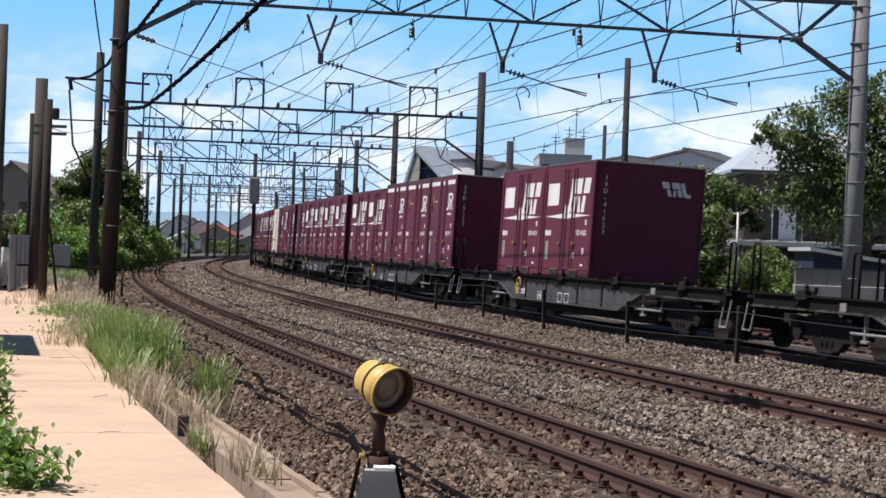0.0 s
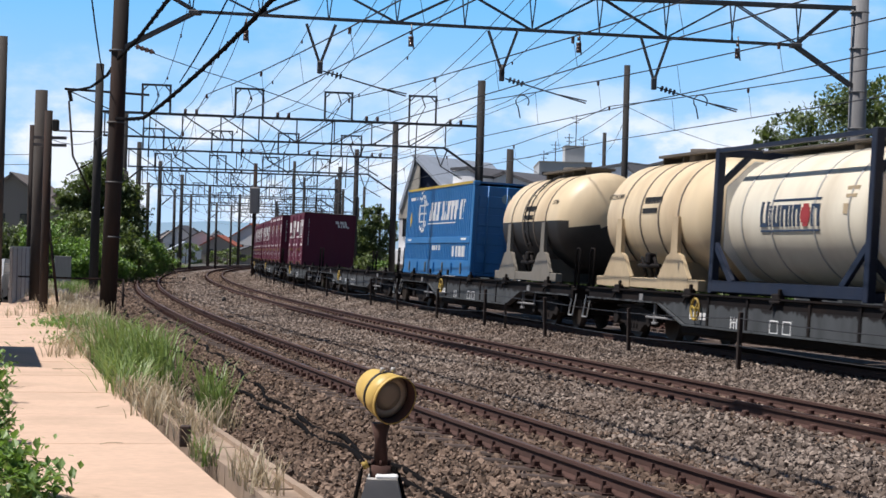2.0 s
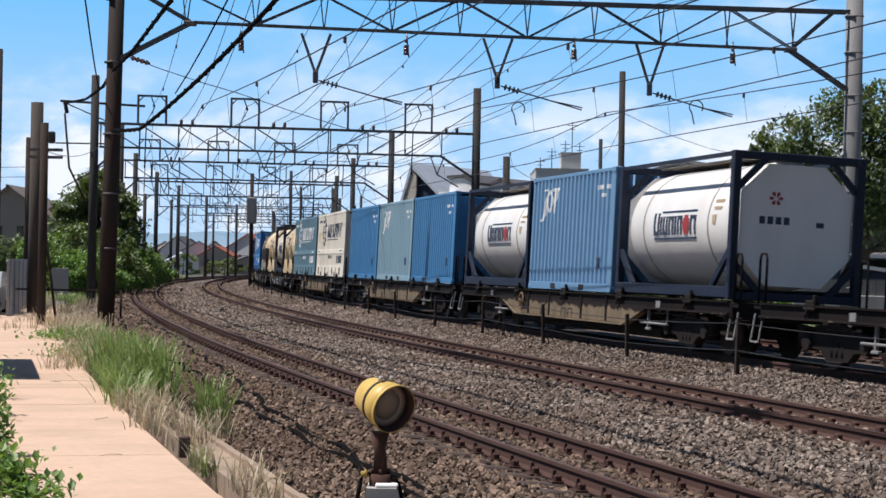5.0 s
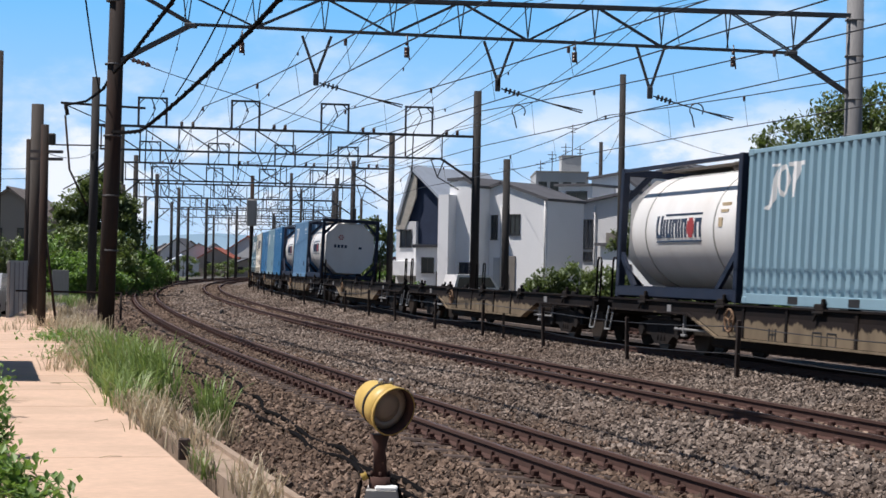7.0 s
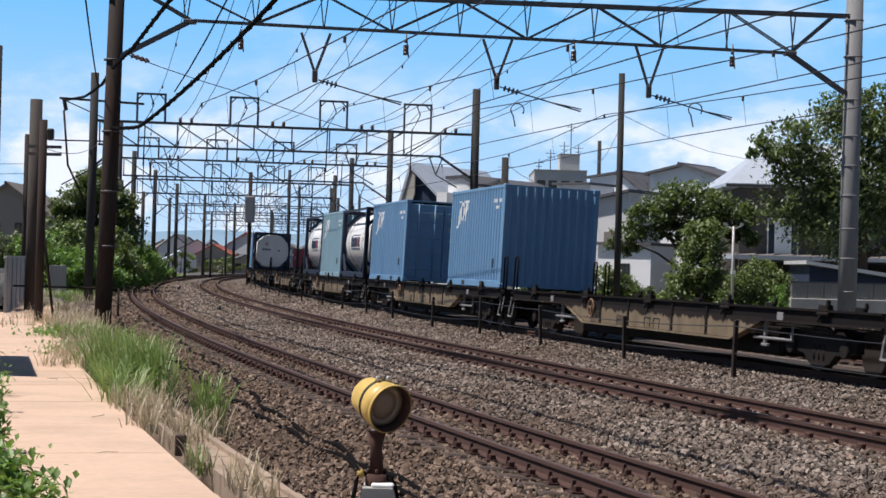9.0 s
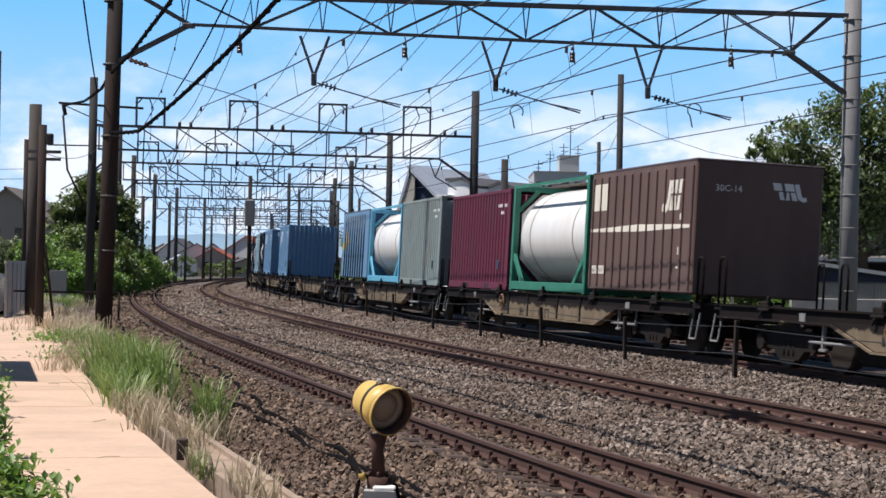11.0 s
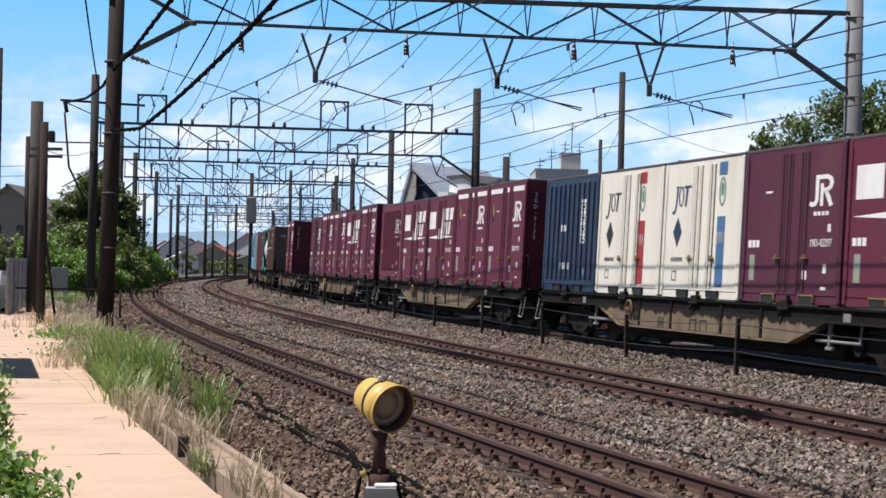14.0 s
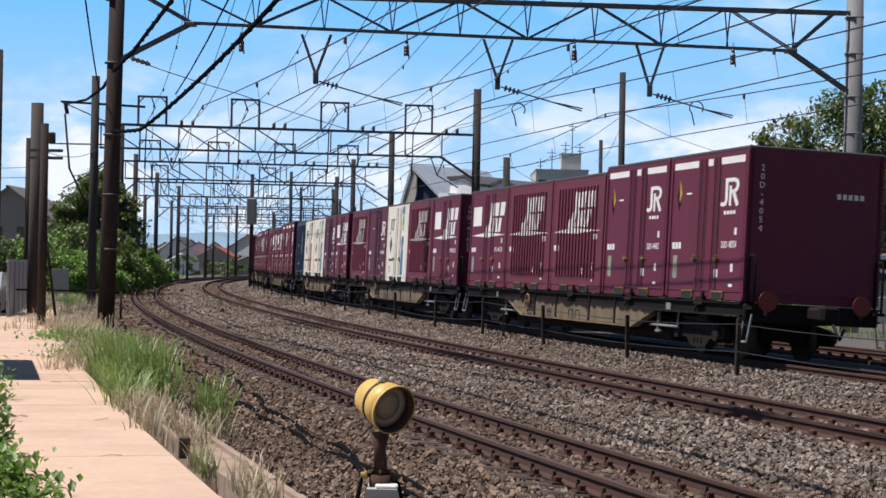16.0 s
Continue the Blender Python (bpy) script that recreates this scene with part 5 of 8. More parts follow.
def build_train():
    wagons = {"slate": wagon("slate-grey container flat wagon with fish-belly side sills", M_SILL_A, M_YHANDLE),
              "dusty": wagon("dust-covered dark container flat wagon with tan fish-belly sills", M_SILL_B, M_RUST),
              "yellow": wagon("dirty dark container flat wagon with a yellow brake wheel", M_SILL_B, M_YHANDLE)}
    used, protos = set(), {}

    def take(key, make):
        """The first call builds the thing, the later ones copy it."""
        if key not in protos:
            protos[key] = make()
            return protos[key]
        return copy_thing(protos[key], Matrix())

    jr20 = [("20D-1852", 2.6), ("20D-4402", 2.6), ("20D-9135", 2.6), ("20D-4054", 2.6), ("20D-1957", 2.6)]
    make = {
        "jr19": lambda: container12("jr", 2.5, "19D-42297", "dull maroon twelve-foot container with white company strokes", M_MAROON_P),
        "jrf": lambda: container12("jrf", 2.5, "19D-41623", "maroon twelve-foot container with white mark and middle stripe", M_MAROON),
        "rib": lambda: container12("rib", 2.5, "", "faded maroon ribbed ventilated container with white stripe", M_MAROON_RIB),
        "ribjr": lambda: container12("ribjr", 2.5, "", "maroon ribbed ventilated container with white strokes", M_MAROON_RIB),
        "jotr": lambda: container12("jotred", 2.5, "", "white twelve-foot container with a red vertical stripe", M_JOTW),
        "jotb": lambda: container12("jotblue", 2.5, "", "white twelve-foot container with a blue vertical stripe", M_JOTW),
        "navy": lambda: container12("navy", 2.5, "", "navy-blue ribbed twelve-foot container with white marks", M_NAVY),
        "beige": lambda: container12("plain", 2.5, "", "plain beige twelve-foot container", M_CREAM_BOX, False),
        "eco": lambda: box_container(9.1, 2.605, "bright blue thirty-one-foot swap body with white globe mark", M_ECOBLUE, "eco", True, trim=M_YELM),
        "ecot": lambda: box_container(9.1, 2.605, "grey-teal thirty-one-foot swap body with white globe mark", M_TEAL, "eco", True),
        "ecow": lambda: box_container(9.1, 2.605, "off-white thirty-one-foot swap body with dark globe mark", M_CREAM_BOX, "eco", True),
        "blue": lambda: box_container(6.06, 2.59, "plain bright blue twenty-foot steel container", M_BLUE, "code"),
        "pale": lambda: box_container(6.06, 2.59, "pale grey-blue twenty-foot steel container with white script mark", M_PALEBLUE, "script", doors=True),
        "mid": lambda: box_container(6.06, 2.59, "mid-blue twenty-foot steel container with white script mark", M_MIDBLUE, "script", doors=True),
        "midc": lambda: box_container(6.06, 2.59, "mid-blue twenty-foot steel container with waved closed end", M_MIDBLUE, "script", doors=False),
        "grill": lambda: box_container(6.06, 2.59, "grey-green twenty-foot steel container with faded paint", M_PALEGRILL, "code", doors=True),
        "tank": lambda: framed_tank("white tank container in a navy steel frame", M_FRAMENAVY),
        "tankb": lambda: framed_tank("dirty cream-white tank container in a navy steel frame", M_FRAMENAVY, True, M_TANKB, (-2.1, -0.9, 0.7, 1.9)),
        "tankg": lambda: framed_tank("white tank container in a green steel frame", M_FRAMEGREEN, False),
        "tankc": lambda: framed_tank("white tank container in a light blue steel frame", M_FRAMECYAN, False),
        "cream": lambda: saddle_tank("cream frameless tank container on tan saddles", False),
        "black": lambda: saddle_tank("cream tank container with black lower half on grey saddles", True),
        "brown": brown_container,
        "liner": liner_container,
        "jrm20": lambda: box_container(6.06, 2.5, "maroon twenty-foot steel container with white marks", M_MAROON, "code"),
    }
    for n, h in jr20:
        make[n] = (lambda n=n, h=h: container12("jr", h, n, "tall maroon twelve-foot container with white top stripe", M_MAROON_N if n in ("20D-9135", "20D-4402") else M_MAROON))
    P5 = [7.63, 3.815, 0.0, -3.815, -7.63]
    P3 = [6.35, 0.0, -6.35]
    P2 = [4.76, -4.76]
    five = lambda *n: list(zip(n, P5))
    three = lambda *n: list(zip(n, P3))
    consist = {
        0: ("dusty", five("jrf", "rib", "rib", "20D-4402", "20D-4054")),
        1: ("dusty", five("rib", "jr19", "jotb", "rib", "jrf")),
        2: ("dusty", five("navy", "jotr", "jotb", "jr19", "jrf")),
        3: ("dusty", five("ribjr", "jrf", "jrf", "20D-1957", "20D-9135")),
        4: ("yellow", five("jr19", "20D-1957", "20D-4402", "jrf", "20D-1852")),
        5: ("dusty", [("20D-4402", 0.0)]),
        6: ("dusty", three("jrm20", "tankg", "brown")),
        7: ("dusty", three("liner", "tankc", "grill")),
        8: ("dusty", []),
        9: ("dusty", [("mid", 6.35), ("midc", -6.35)]),
        10: ("dusty", three("tank", "pale", "tank")),
        11: ("dusty", []),
        12: ("dusty", []),
        13: ("dusty", three("tank", "mid", "tank")),
        14: ("dusty", three("blue", "pale", "blue")),
        15: ("dusty", [("ecot", 5.10), ("ecow", -4.75)]),
        16: ("slate", three("cream", "tankb", "cream")),
        17: ("slate", [("eco", 4.82), ("black", -5.3)]),
        18: ("slate", []),
        19: ("slate", [("jrf", 3.815), ("jrf", 0.0)]),
        20: ("slate", five("jrf", "jrf", "20D-1957", "20D-1852", "20D-9135")),
        21: ("slate", five("jr19", "jrf", "jrf", "jrf", "jrf")),
        22: ("dusty", five("jrf", "beige", "jr19", "rib", "jr19")),
        23: ("dusty", five("jr19", "jr19", "rib", "jrf", "jrf")),
        24: ("dusty", five("rib", "jrf", "20D-1852", "jr19", "jr19")),
        25: ("dusty", five("jr19", "20D-1852", "rib", "jrf", "jrf")),
        26: ("dusty", five("jr19", "jrf", "jrf", "jr19", "jrf")),
    }
    for k, (wag, load) in consist.items():
        w = wagons[wag] if wag not in used else copy_thing(wagons[wag], Matrix())
        used.add(wag)
        MOVING.append((w, k, 0.0, 0.0, 0.0))
        for key, y in load:
            MOVING.append((take(key, make[key]), k, y, 1.0, 0.0))
    d1 = tail_disc("dark red round tail disc on the last wagon")
    MOVING.append((d1, 0, -9.66, 1.02, -0.85))
    d2 = copy_thing(d1, Matrix())
    MOVING.append((d2, 0, -9.66, 1.02, 0.85))


build_train()
# ---- overhead line: gantries, poles and wires ----
def build_gantry_big():
    """The tall lattice portal nearest to the viewer."""
    a, b = Vector((-9.8, 54.0, 0)), Vector((12.25, 55.8, 0))
    t = thing("overhead_line_gantry", "tall steel lattice portal gantry on two round poles", "gantry", group="overhead line gantries")

    def at(k, z):
        p = a.lerp(b, k)
        return Vector((p.x, p.y, z))
    for p, m, lab in ((a, M_POLE, "rust-brown steel pole"), (b, M_POLEG, "grey concrete pole with bands")):
        g = Geo()
        lean = 0.10 if p is a else 0.02
        g.tube([(p.x - lean, p.y, -0.7), (p.x, p.y, 4), (p.x + lean, p.y, 11.5)], [0.25, 0.24, 0.22] if p is a else [0.29, 0.275, 0.25], 20)
        pole = part("pole", g, m, t, lab)
        for z in ((2.0, 3.6, 5.35, 7.45, 9.3) if p is a else (1.2, 2.2, 3.1, 4.1, 5.0, 5.9, 7.0, 8.3, 9.4)):
            part("band", Geo().tube([(p.x, p.y, z - 0.025), (p.x, p.y, z + 0.025)], 0.262 if p is a else 0.290, 20), M_STEEL if p is a else M_POLEG, pole)
    z_top, z_bot = 9.58, 8.47
    for dy in (-0.14, 0.14):
        top, bot = Geo(), Geo()
        top.bar(at(0, z_top) + Vector((0, dy, 0)), at(1, z_top - 0.05) + Vector((0, dy, 0)), 0.07, 0.11)
        bot.bar(at(0.095, z_bot + 0.22) + Vector((0, dy, 0)), at(0.915, z_bot - 0.12) + Vector((0, dy, 0)), 0.055, 0.06)
        part("top_chord", top, M_STEEL, t)
        part("bottom_chord", bot, M_STEEL, t)
    n = 9
    for i in range(n + 1):
        k = 0.095 + 0.82 * i / n
        zb = z_bot + 0.22 - 0.34 * i / n
        for dy in (-0.14, 0.14):
            part("lattice_post", Geo().bar(at(k, zb) + Vector((0, dy, 0)), at(k + (0.005 if dy > 0 else -0.005), z_top) + Vector((0, dy, 0)), 0.036), M_STEEL, t)
        part("lattice_tie", Geo().bar(at(k, zb) + Vector((0, -0.14, 0)), at(k, zb) + Vector((0, 0.14, 0)), 0.04), M_STEEL, t)
        if i < n:
            k2 = 0.095 + 0.82 * (i + 1) / n
            zb2 = z_bot + 0.22 - 0.34 * (i + 1) / n
            lo = i % 2 == 0
            for dy in (-0.14, 0.14):
                p0 = at(k, z_top if lo else zb) + Vector((0, dy, 0))
                p1 = at(k2, zb2 if lo else z_top) + Vector((0, dy, 0))
                part("lattice_diagonal", Geo().bar(p0, p1, 0.04), M_STEEL, t)
    for k0, z0, k1, z1 in ((0.0, 7.45, 0.10, 8.66), (1.0, 7.05, 0.912, 8.32), (0.03, 9.55, 0.10, 8.7), (0.97, 9.5, 0.912, 8.36)):
        for dy in (-0.12, 0.12):
            part("brace", Geo().bar(at(k0, z0) + Vector((0, dy, 0)), at(k1, z1) + Vector((0, dy, 0)), 0.09, 0.11), M_STEEL, t)
    for k in (0.10, 0.912):
        part("gusset", Geo().box(at(k, z_bot + (0.18 if k < 0.5 else -0.13)), (0.34, 0.40, 0.12), bevel=0.02), M_STEEL, t)
    # V-shaped hangers with strain arms
    for x, zb in ((-3.91, 7.05), (1.47, 7.02), (6.04, 6.92)):
        k = (x - a.x) / (b.x - a.x)
        g = Geo()
        for d in (-0.43, 0.43):
            g.bar(at(k, zb + 0.30) + Vector((d * 0.08, 0, 0)), at(k, 8.45) + Vector((d, 0, 0)), 0.08)
        g.box(at(k, zb + 0.12), (0.16, 0.14, 0.36), bevel=0.02)
        part("hanger", g, M_STEEL, t)
        g = Geo()
        p0, p1 = at(k, zb + 0.02) + Vector((0.1, 0, 0)), at(k, zb - 0.62) + Vector((2.55, 0.4, 0))
        g.tube([p0, p1], 0.022, 5)
        g.tube([p0.lerp(p1, 0.62), p0.lerp(p1, 0.62) + Vector((0.95, 0.1, -0.18))], 0.02, 5)
        for i in range(4):
            q = p0.lerp(p1, 0.05 + 0.05 * i)
            g.tube([q, q + (p1 - p0).normalized() * 0.05], 0.085, 8)
        part("strain_arm", g, M_WIRE, t)
    for x in (-6.1, -1.25, 3.75, 8.55):
        k = (x - a.x) / (b.x - a.x)
        g = Geo()
        for i, (w, z) in enumerate(((0.05, 8.3), (0.08, 8.14), (0.08, 8.04), (0.08, 7.94))):
            g.tube([at(k, z - 0.05), at(k, z + 0.05)], w, 8)
        g.tube([at(k, 8.55), at(k, 7.82) + Vector((0.08, 0, 0))], 0.022, 5)
        part("insulator", g, M_INSUL, t, "dark hanging insulator")
    g = Geo().tube([at(0.512, 7.28) + Vector((-0.05, -0.1, 0)), at(0.512, 7.28) + Vector((0.05, -0.1, 0))], 0.17, 14)
    part("balance_pulley", g, M_BLACK, t)
    return t


def build_gantry(s, left, right, z_top=7.78, z_bot=6.72, tall=9.9, detail=True):
    """A flatter lattice portal with square wire frames on top."""
    t = thing("overhead_line_gantry", "steel lattice portal gantry with square wire frames on top", "gantry", group="overhead line gantries")

    def at(lat, z):
        return on_line(s, lat, z)
    for lat in (left, right):
        g = Geo().tube([at(lat, -0.6), at(lat + 0.03, tall)], [0.21, 0.18], 12)
        part("pole", g, M_POLED, t, "dark weathered pole")
    top, bot = Geo(), Geo()
    top.bar(at(left, z_top), at(right, z_top), 0.16, 0.11)
    bot.bar(at(left + 0.25, z_bot), at(right - 1.6, z_bot), 0.12, 0.09)
    part("top_chord", top, M_STEEL, t)
    part("bottom_chord", bot, M_STEEL, t)
    part("brace", Geo().bar(at(right - 1.65, z_bot), at(right, z_bot - 1.05), 0.10), M_STEEL, t)
    part("brace", Geo().bar(at(left + 1.2, z_bot), at(left, z_bot - 1.05), 0.10), M_STEEL, t)
    n = 9
    lo, hi = left + 0.3, right - 1.6
    for i in range(n + 1):
        la = lo + (hi - lo) * i / n
        part("lattice_post", Geo().bar(at(la, z_bot), at(la, z_top), 0.055), M_STEEL, t)
        if i < n:
            lb = lo + (hi - lo) * (i + 1) / n
            flip = i < 5
            part("lattice_diagonal", Geo().bar(at(la, z_top if flip else z_bot), at(lb, z_bot if flip else z_top), 0.055), M_STEEL, t)
    for off, _, _ in TRACKS.values():
        g = Geo()
        la, lb = off - 0.62, off + 0.62
        g.bar(at(la, z_top), at(la, z_top + 1.28), 0.09).bar(at(lb, z_top), at(lb, z_top + 1.28), 0.09)
        g.bar(at(la - 0.045, z_top + 1.28), at(lb + 0.045, z_top + 1.28), 0.09)
        if detail:
            for d in (-1, 1):
                g.bar(at(off + d * 0.62, z_top + 1.0), at(off + d * 0.36, z_top + 1.27), 0.05)
        part("wire_frame", g, M_STEEL, t)
        g = Geo().tube([at(off - 0.05, z_top + 1.24), at(off + 0.12, z_top + 0.80), at(off + 0.0, z_top + 0.55), at(off - 0.25, z_top + 0.1), at(off - 0.3, z_bot - 0.9)], 0.028, 5)
        part("jumper", g, M_CABLE, t)
        g = Geo()
        for d in (-0.33, 0.33):
            g.bar(at(off + 0.9, z_bot - 0.85), at(off + 0.9 + d, z_bot), 0.05)
        g.tube([at(off + 0.9, z_bot - 0.85), at(off + 1.9, z_bot - 1.4)], 0.03, 5)
        part("hanger", g, M_STEEL, t)
        if detail:
            for d in (1.3, 1.8):
                part("insulator", Geo().tube([at(off + d, z_top + 0.05), at(off + d, z_top + 0.26)], 0.07, 8), M_INSUL, t)
    return t


build_gantry_big()
GANTRY_S = [65, 95, 124, 153, 182, 212, 242, 272, 305]
build_gantry(65, -6.7, 10.65)
for i, s in enumerate(GANTRY_S[1:]):
    build_gantry(s, -5.9 - 0.1 * (i % 2), 10.65, detail=i < 2)


def single_pole(name, label, x, y, top, r, m, base=-0.6, lean=0.0, extras=None):
    t = thing(name, label, "pole", group="line-side poles")
    part("shaft", Geo().tube([(x, y, base), (x + lean, y, top)], [r, r * 0.9], 14), m, t)
    for nm, g, mm in (extras or []):
        part(nm, g, mm, t)
    return t


box_arm = [("switch_box", Geo().box((-10.68, 49.9, 4.95), (0.17, 0.2, 0.32), bevel=0.03), M_BLACK),
           ("crossarm", Geo().box((-10.85, 50, 4.62), (0.9, 0.08, 0.08)), M_STEEL),
           ("crossarm", Geo().box((-10.85, 50, 4.42), (0.9, 0.08, 0.08)), M_STEEL),
           ("stay", Geo().tube([(-10.84, 50, 2.5), (-10.55, 50.4, -0.25)], 0.04, 6), M_POLE)]
single_pole("utility_pole", "slender dark utility pole with a switch box", -10.9, 50, 5.35, 0.12, M_POLE, extras=box_arm)
single_pole("utility_pole", "thick bare grey-brown pole beside the fence", -13.33, 60, 6.75, 0.22, M_POLEW)
single_pole("utility_pole", "thin dark utility pole behind the fence", -16.98, 75, 6.6, 0.13, M_POLE)
single_pole("utility_pole", "weathered pole at the edge of the car park", -13.42, 55, 7.9, 0.16, M_POLEW)
single_pole("utility_pole", "slender tall dark pole behind the tracks", 6.62, 70, 9.15, 0.13, M_POLED)
single_pole("utility_pole", "short concrete pole before the white houses", 2.44, 75, 6.15, 0.16, M_POLED)
single_pole("utility_pole", "utility pole behind the white houses", 12.5, 150, 12.2, 0.17, M_POLED)
for x, y, top in ((-19.6, 112, 6.4), (-22.0, 135, 6.6), (-24.5, 165, 7.2), (-26.5, 190, 7.5), (-27.0, 215, 7.4), (-28.2, 240, 7.9), (-12.6, 150, 9.2), (-14.6, 186, 9.4),
                  (-7.8, 170, 8.0), (-16.5, 230, 8.8), (-24.0, 260, 8.2)):
    single_pole("utility_pole", "dark slender line-side pole", x, y, top, 0.14, M_POLED)
sb = [("signal_box", Geo().box((-14.6, 138.9, 5.6), (0.75, 0.5, 2.0), bevel=0.08), M_POLEG)]
single_pole("signal_post", "dark signal post with a grey signal case", -14.6, 139, 8.4, 0.16, M_POLE, extras=sb)


def wire_between(name, label, pts, r, sag, m=None, clips=0.0, n=5):
    """A wire from support to support with its natural sag."""
    t = Geo()
    path = []
    for p, q in zip(pts, pts[1:]):
        steps = max(3, int((q - p).length / 5))
        for i in range(steps):
            k = i / steps
            path.append(p.lerp(q, k) - Vector((0, 0, 4 * sag * k * (1 - k))))
    path.append(pts[-1])
    t.tube(path, r, n, caps=False)
    ob = tagged(part(name, t, m or M_WIRE), label, "wire")
    if clips:
        for p in path[:40:2]:
            part("clip", Geo().box(p - Vector((0, 0, 0.06)), (0.06, 0.06, 0.13), bevel=0.015), M_INSUL, ob)
    return path


def build_wires():
    supports = [-28, 35] + GANTRY_S
    for k, (off, _, zo) in TRACKS.items():
        stag = [0.2 if i % 2 else -0.2 for i in range(len(supports))]
        mess = [on_line(s, off + 0.15 + d, 6.25 + zo) for s, d in zip(supports, stag)]
        cont = [on_line(s, off + 0.25 + d, 5.22 + zo) for s, d in zip(supports, stag)]
        wire_between("messenger_wire", "dark messenger wire over the track", mess, 0.014, 0.55, clips=0.1)
        wire_between("contact_wire", "dark contact wire over the track", cont, 0.013, 0.02)
        drop = Geo()
        for i in range(3):
            m0, m1, c0, c1 = mess[i], mess[i + 1], cont[i], cont[i + 1]
            cnt = int((m1 - m0).length / 5)
            for j in range(1, cnt):
                f = j / cnt
                if i == 0 and f < 0.55:
                    continue
                drop.tube([m0.lerp(m1, f) - Vector((0, 0, 0.55 * 4 * f * (1 - f))), c0.lerp(c1, f)], 0.005, 4, caps=False)
        tagged(part("droppers", drop, M_WIRE), "thin dropper wires between messenger and contact wire", "wire", kind="stuff")
        # feeders on the gantries
        if k in (1, 2, 3, 4):
            for dl, z in ((1.3, 8.05), (1.8, 8.05)):
                pts = [on_line(s, off + dl, z + (1.5 if s < 40 else 0)) for s in supports]
                wire_between("feeder_wire", "dark feeder wire above the gantries", pts, 0.013, 0.7)
            pts = [on_line(s, off + 0.05, 8.7 + (1.6 if s < 40 else 0)) for s in supports]
            wire_between("feeder_wire", "dark feeder wire above the gantries", pts, 0.012, 0.8, clips=0.1)
    # pull-off loops on the wires
    for s, lat, z in ((30, 4.3, 5.95), (27, 8.3, 5.9)):
        p = on_line(s, lat, z)
        pts = [p + Vector((0.18 * math.cos(a), 0, 0.18 * math.sin(a))) for a in np.linspace(-0.6, 4.0, 10)] + [p + Vector((-0.05, 0, -0.45))]
        tagged(part("wire_loop", Geo().tube(pts, 0.018, 5), M_WIRE), "curled wire end on the overhead line", "wire", group="curled wire ends")
    # stay wires and lines to the houses
    for p, q, sag in (((6.62, 70, 7.6), (16.5, 92, 7.4), 0.5), ((6.62, 70, 7.5), (3.0, 105, 7.4), 0.6), ((6.62, 70, 7.2), (9.5, 118, 8.6), 0.5),
                      ((2.44, 75, 5.9), (8.2, 110, 6.5), 0.5), ((-10.9, 50, 4.6), (-15.6, 83, 6.8), 0.3), ((-16.98, 75, 5.4), (-30, 72, 5.6), 0.3), ((-16.98, 75, 5.0), (-30, 72, 5.2), 0.3)):
        wire_between("service_wire", "thin service wire between poles", [Vector(p), Vector(q)], 0.012, sag)
    # the heavy twisted cable along the near poles
    r, n = 0.055, 150
    first = [Vector((-9.78, 53.9, 5.45))]
    for i in range(1, n + 1):
        f = i / n
        first.append(on_line(36.0 - 46 * f, -6.33 + 4.6 * f - 2.4 * f * f, 5.45 + 2.6 * f * f + 0.75 * f - 0.55 * min(1.0, 8 * f) * (1 - f)))
    knots = [Vector(p) for p in ((-17.21, 83, 8.69), (-13.9, 71, 7.85), (-11.6, 62, 7.47), (-9.74, 53.72, 7.19), (-8.03, 47, 7.02), (-5.6, 37, 6.86), (-3.2, 27, 6.85), (1.5, 8, 7.1))]
    second = [p.lerp(q, k / 22) for p, q in zip(knots, knots[1:]) for k in range(22)] + [knots[-1]]
    for core in (first, second):
        lash = [p + Vector((math.cos(2.0 * i) * r, 0.05 * math.sin(2.0 * i), math.sin(2.0 * i) * r)) for i, p in enumerate(core)]
        g = Geo().tube(core, r * 0.8, 8, caps=False)
        ob = tagged(part("aerial_cable", g, M_CABLE), "thick black lashed aerial cable between the poles", "cable", group="aerial cables")
        part("lashing", Geo().tube(lash, r * 0.42, 5, caps=False), M_CABLE, ob)
    for p, q in (((-10.2, 54, 6.61), (-7.9, 40, 7.34)), ((-7.97, 54, 6.57), (-4.78, 40, 7.4))):
        p, q = Vector(p), Vector(q)
        wire_between("hanging_cable", "black cable hanging from the pole", [p, q, q + (q - p) * 1.3], 0.02, 0.1, M_CABLE)
    wire_between("service_wire", "thin service wire between poles", [Vector((-9.6, 54, 7.7)), Vector((-6.6, 58, 6.98)), Vector((-2.0, 66, 6.1))], 0.014, 0.05)
    g = Geo()
    for i in range(4):
        p = Vector((-9.3, 54.4, 7.63)) + Vector((0.11, 0.15, -0.026)) * i
        g.tube([p, p + Vector((0.08, 0.11, -0.02))], [0.08, 0.03], 8)
    tagged(part("strain_insulator", g, M_INSUL), "dark ribbed strain insulator by the gantry pole", "insulator")
    # the arm to the left of the second gantry
    g = Geo()
    g.bar((-17.4, 83, 8.80), (-13.6, 83, 8.62), 0.10).bar((-17.4, 83, 8.80), (-15.4, 83, 7.95), 0.05)
    g.tube([(-17.2, 83, 8.75), (-17.1, 83, 8.25)], 0.09, 8).tube([(-17.2, 83, 8.25), (-17.0, 83.2, 5.8), (-16.2, 83.3, 4.2)], 0.05, 6)
    g.bar((-17.6, 83, 6.9), (-15.0, 83, 6.9), 0.06)
    g.bar((-17.2, 82.9, 4.9), (-14.9, 82.9, 6.2), 0.05)
    tagged(part("cable_bracket", g, M_POLE), "dark cable bracket arm beside the gantry pole", "bracket")


build_wires()


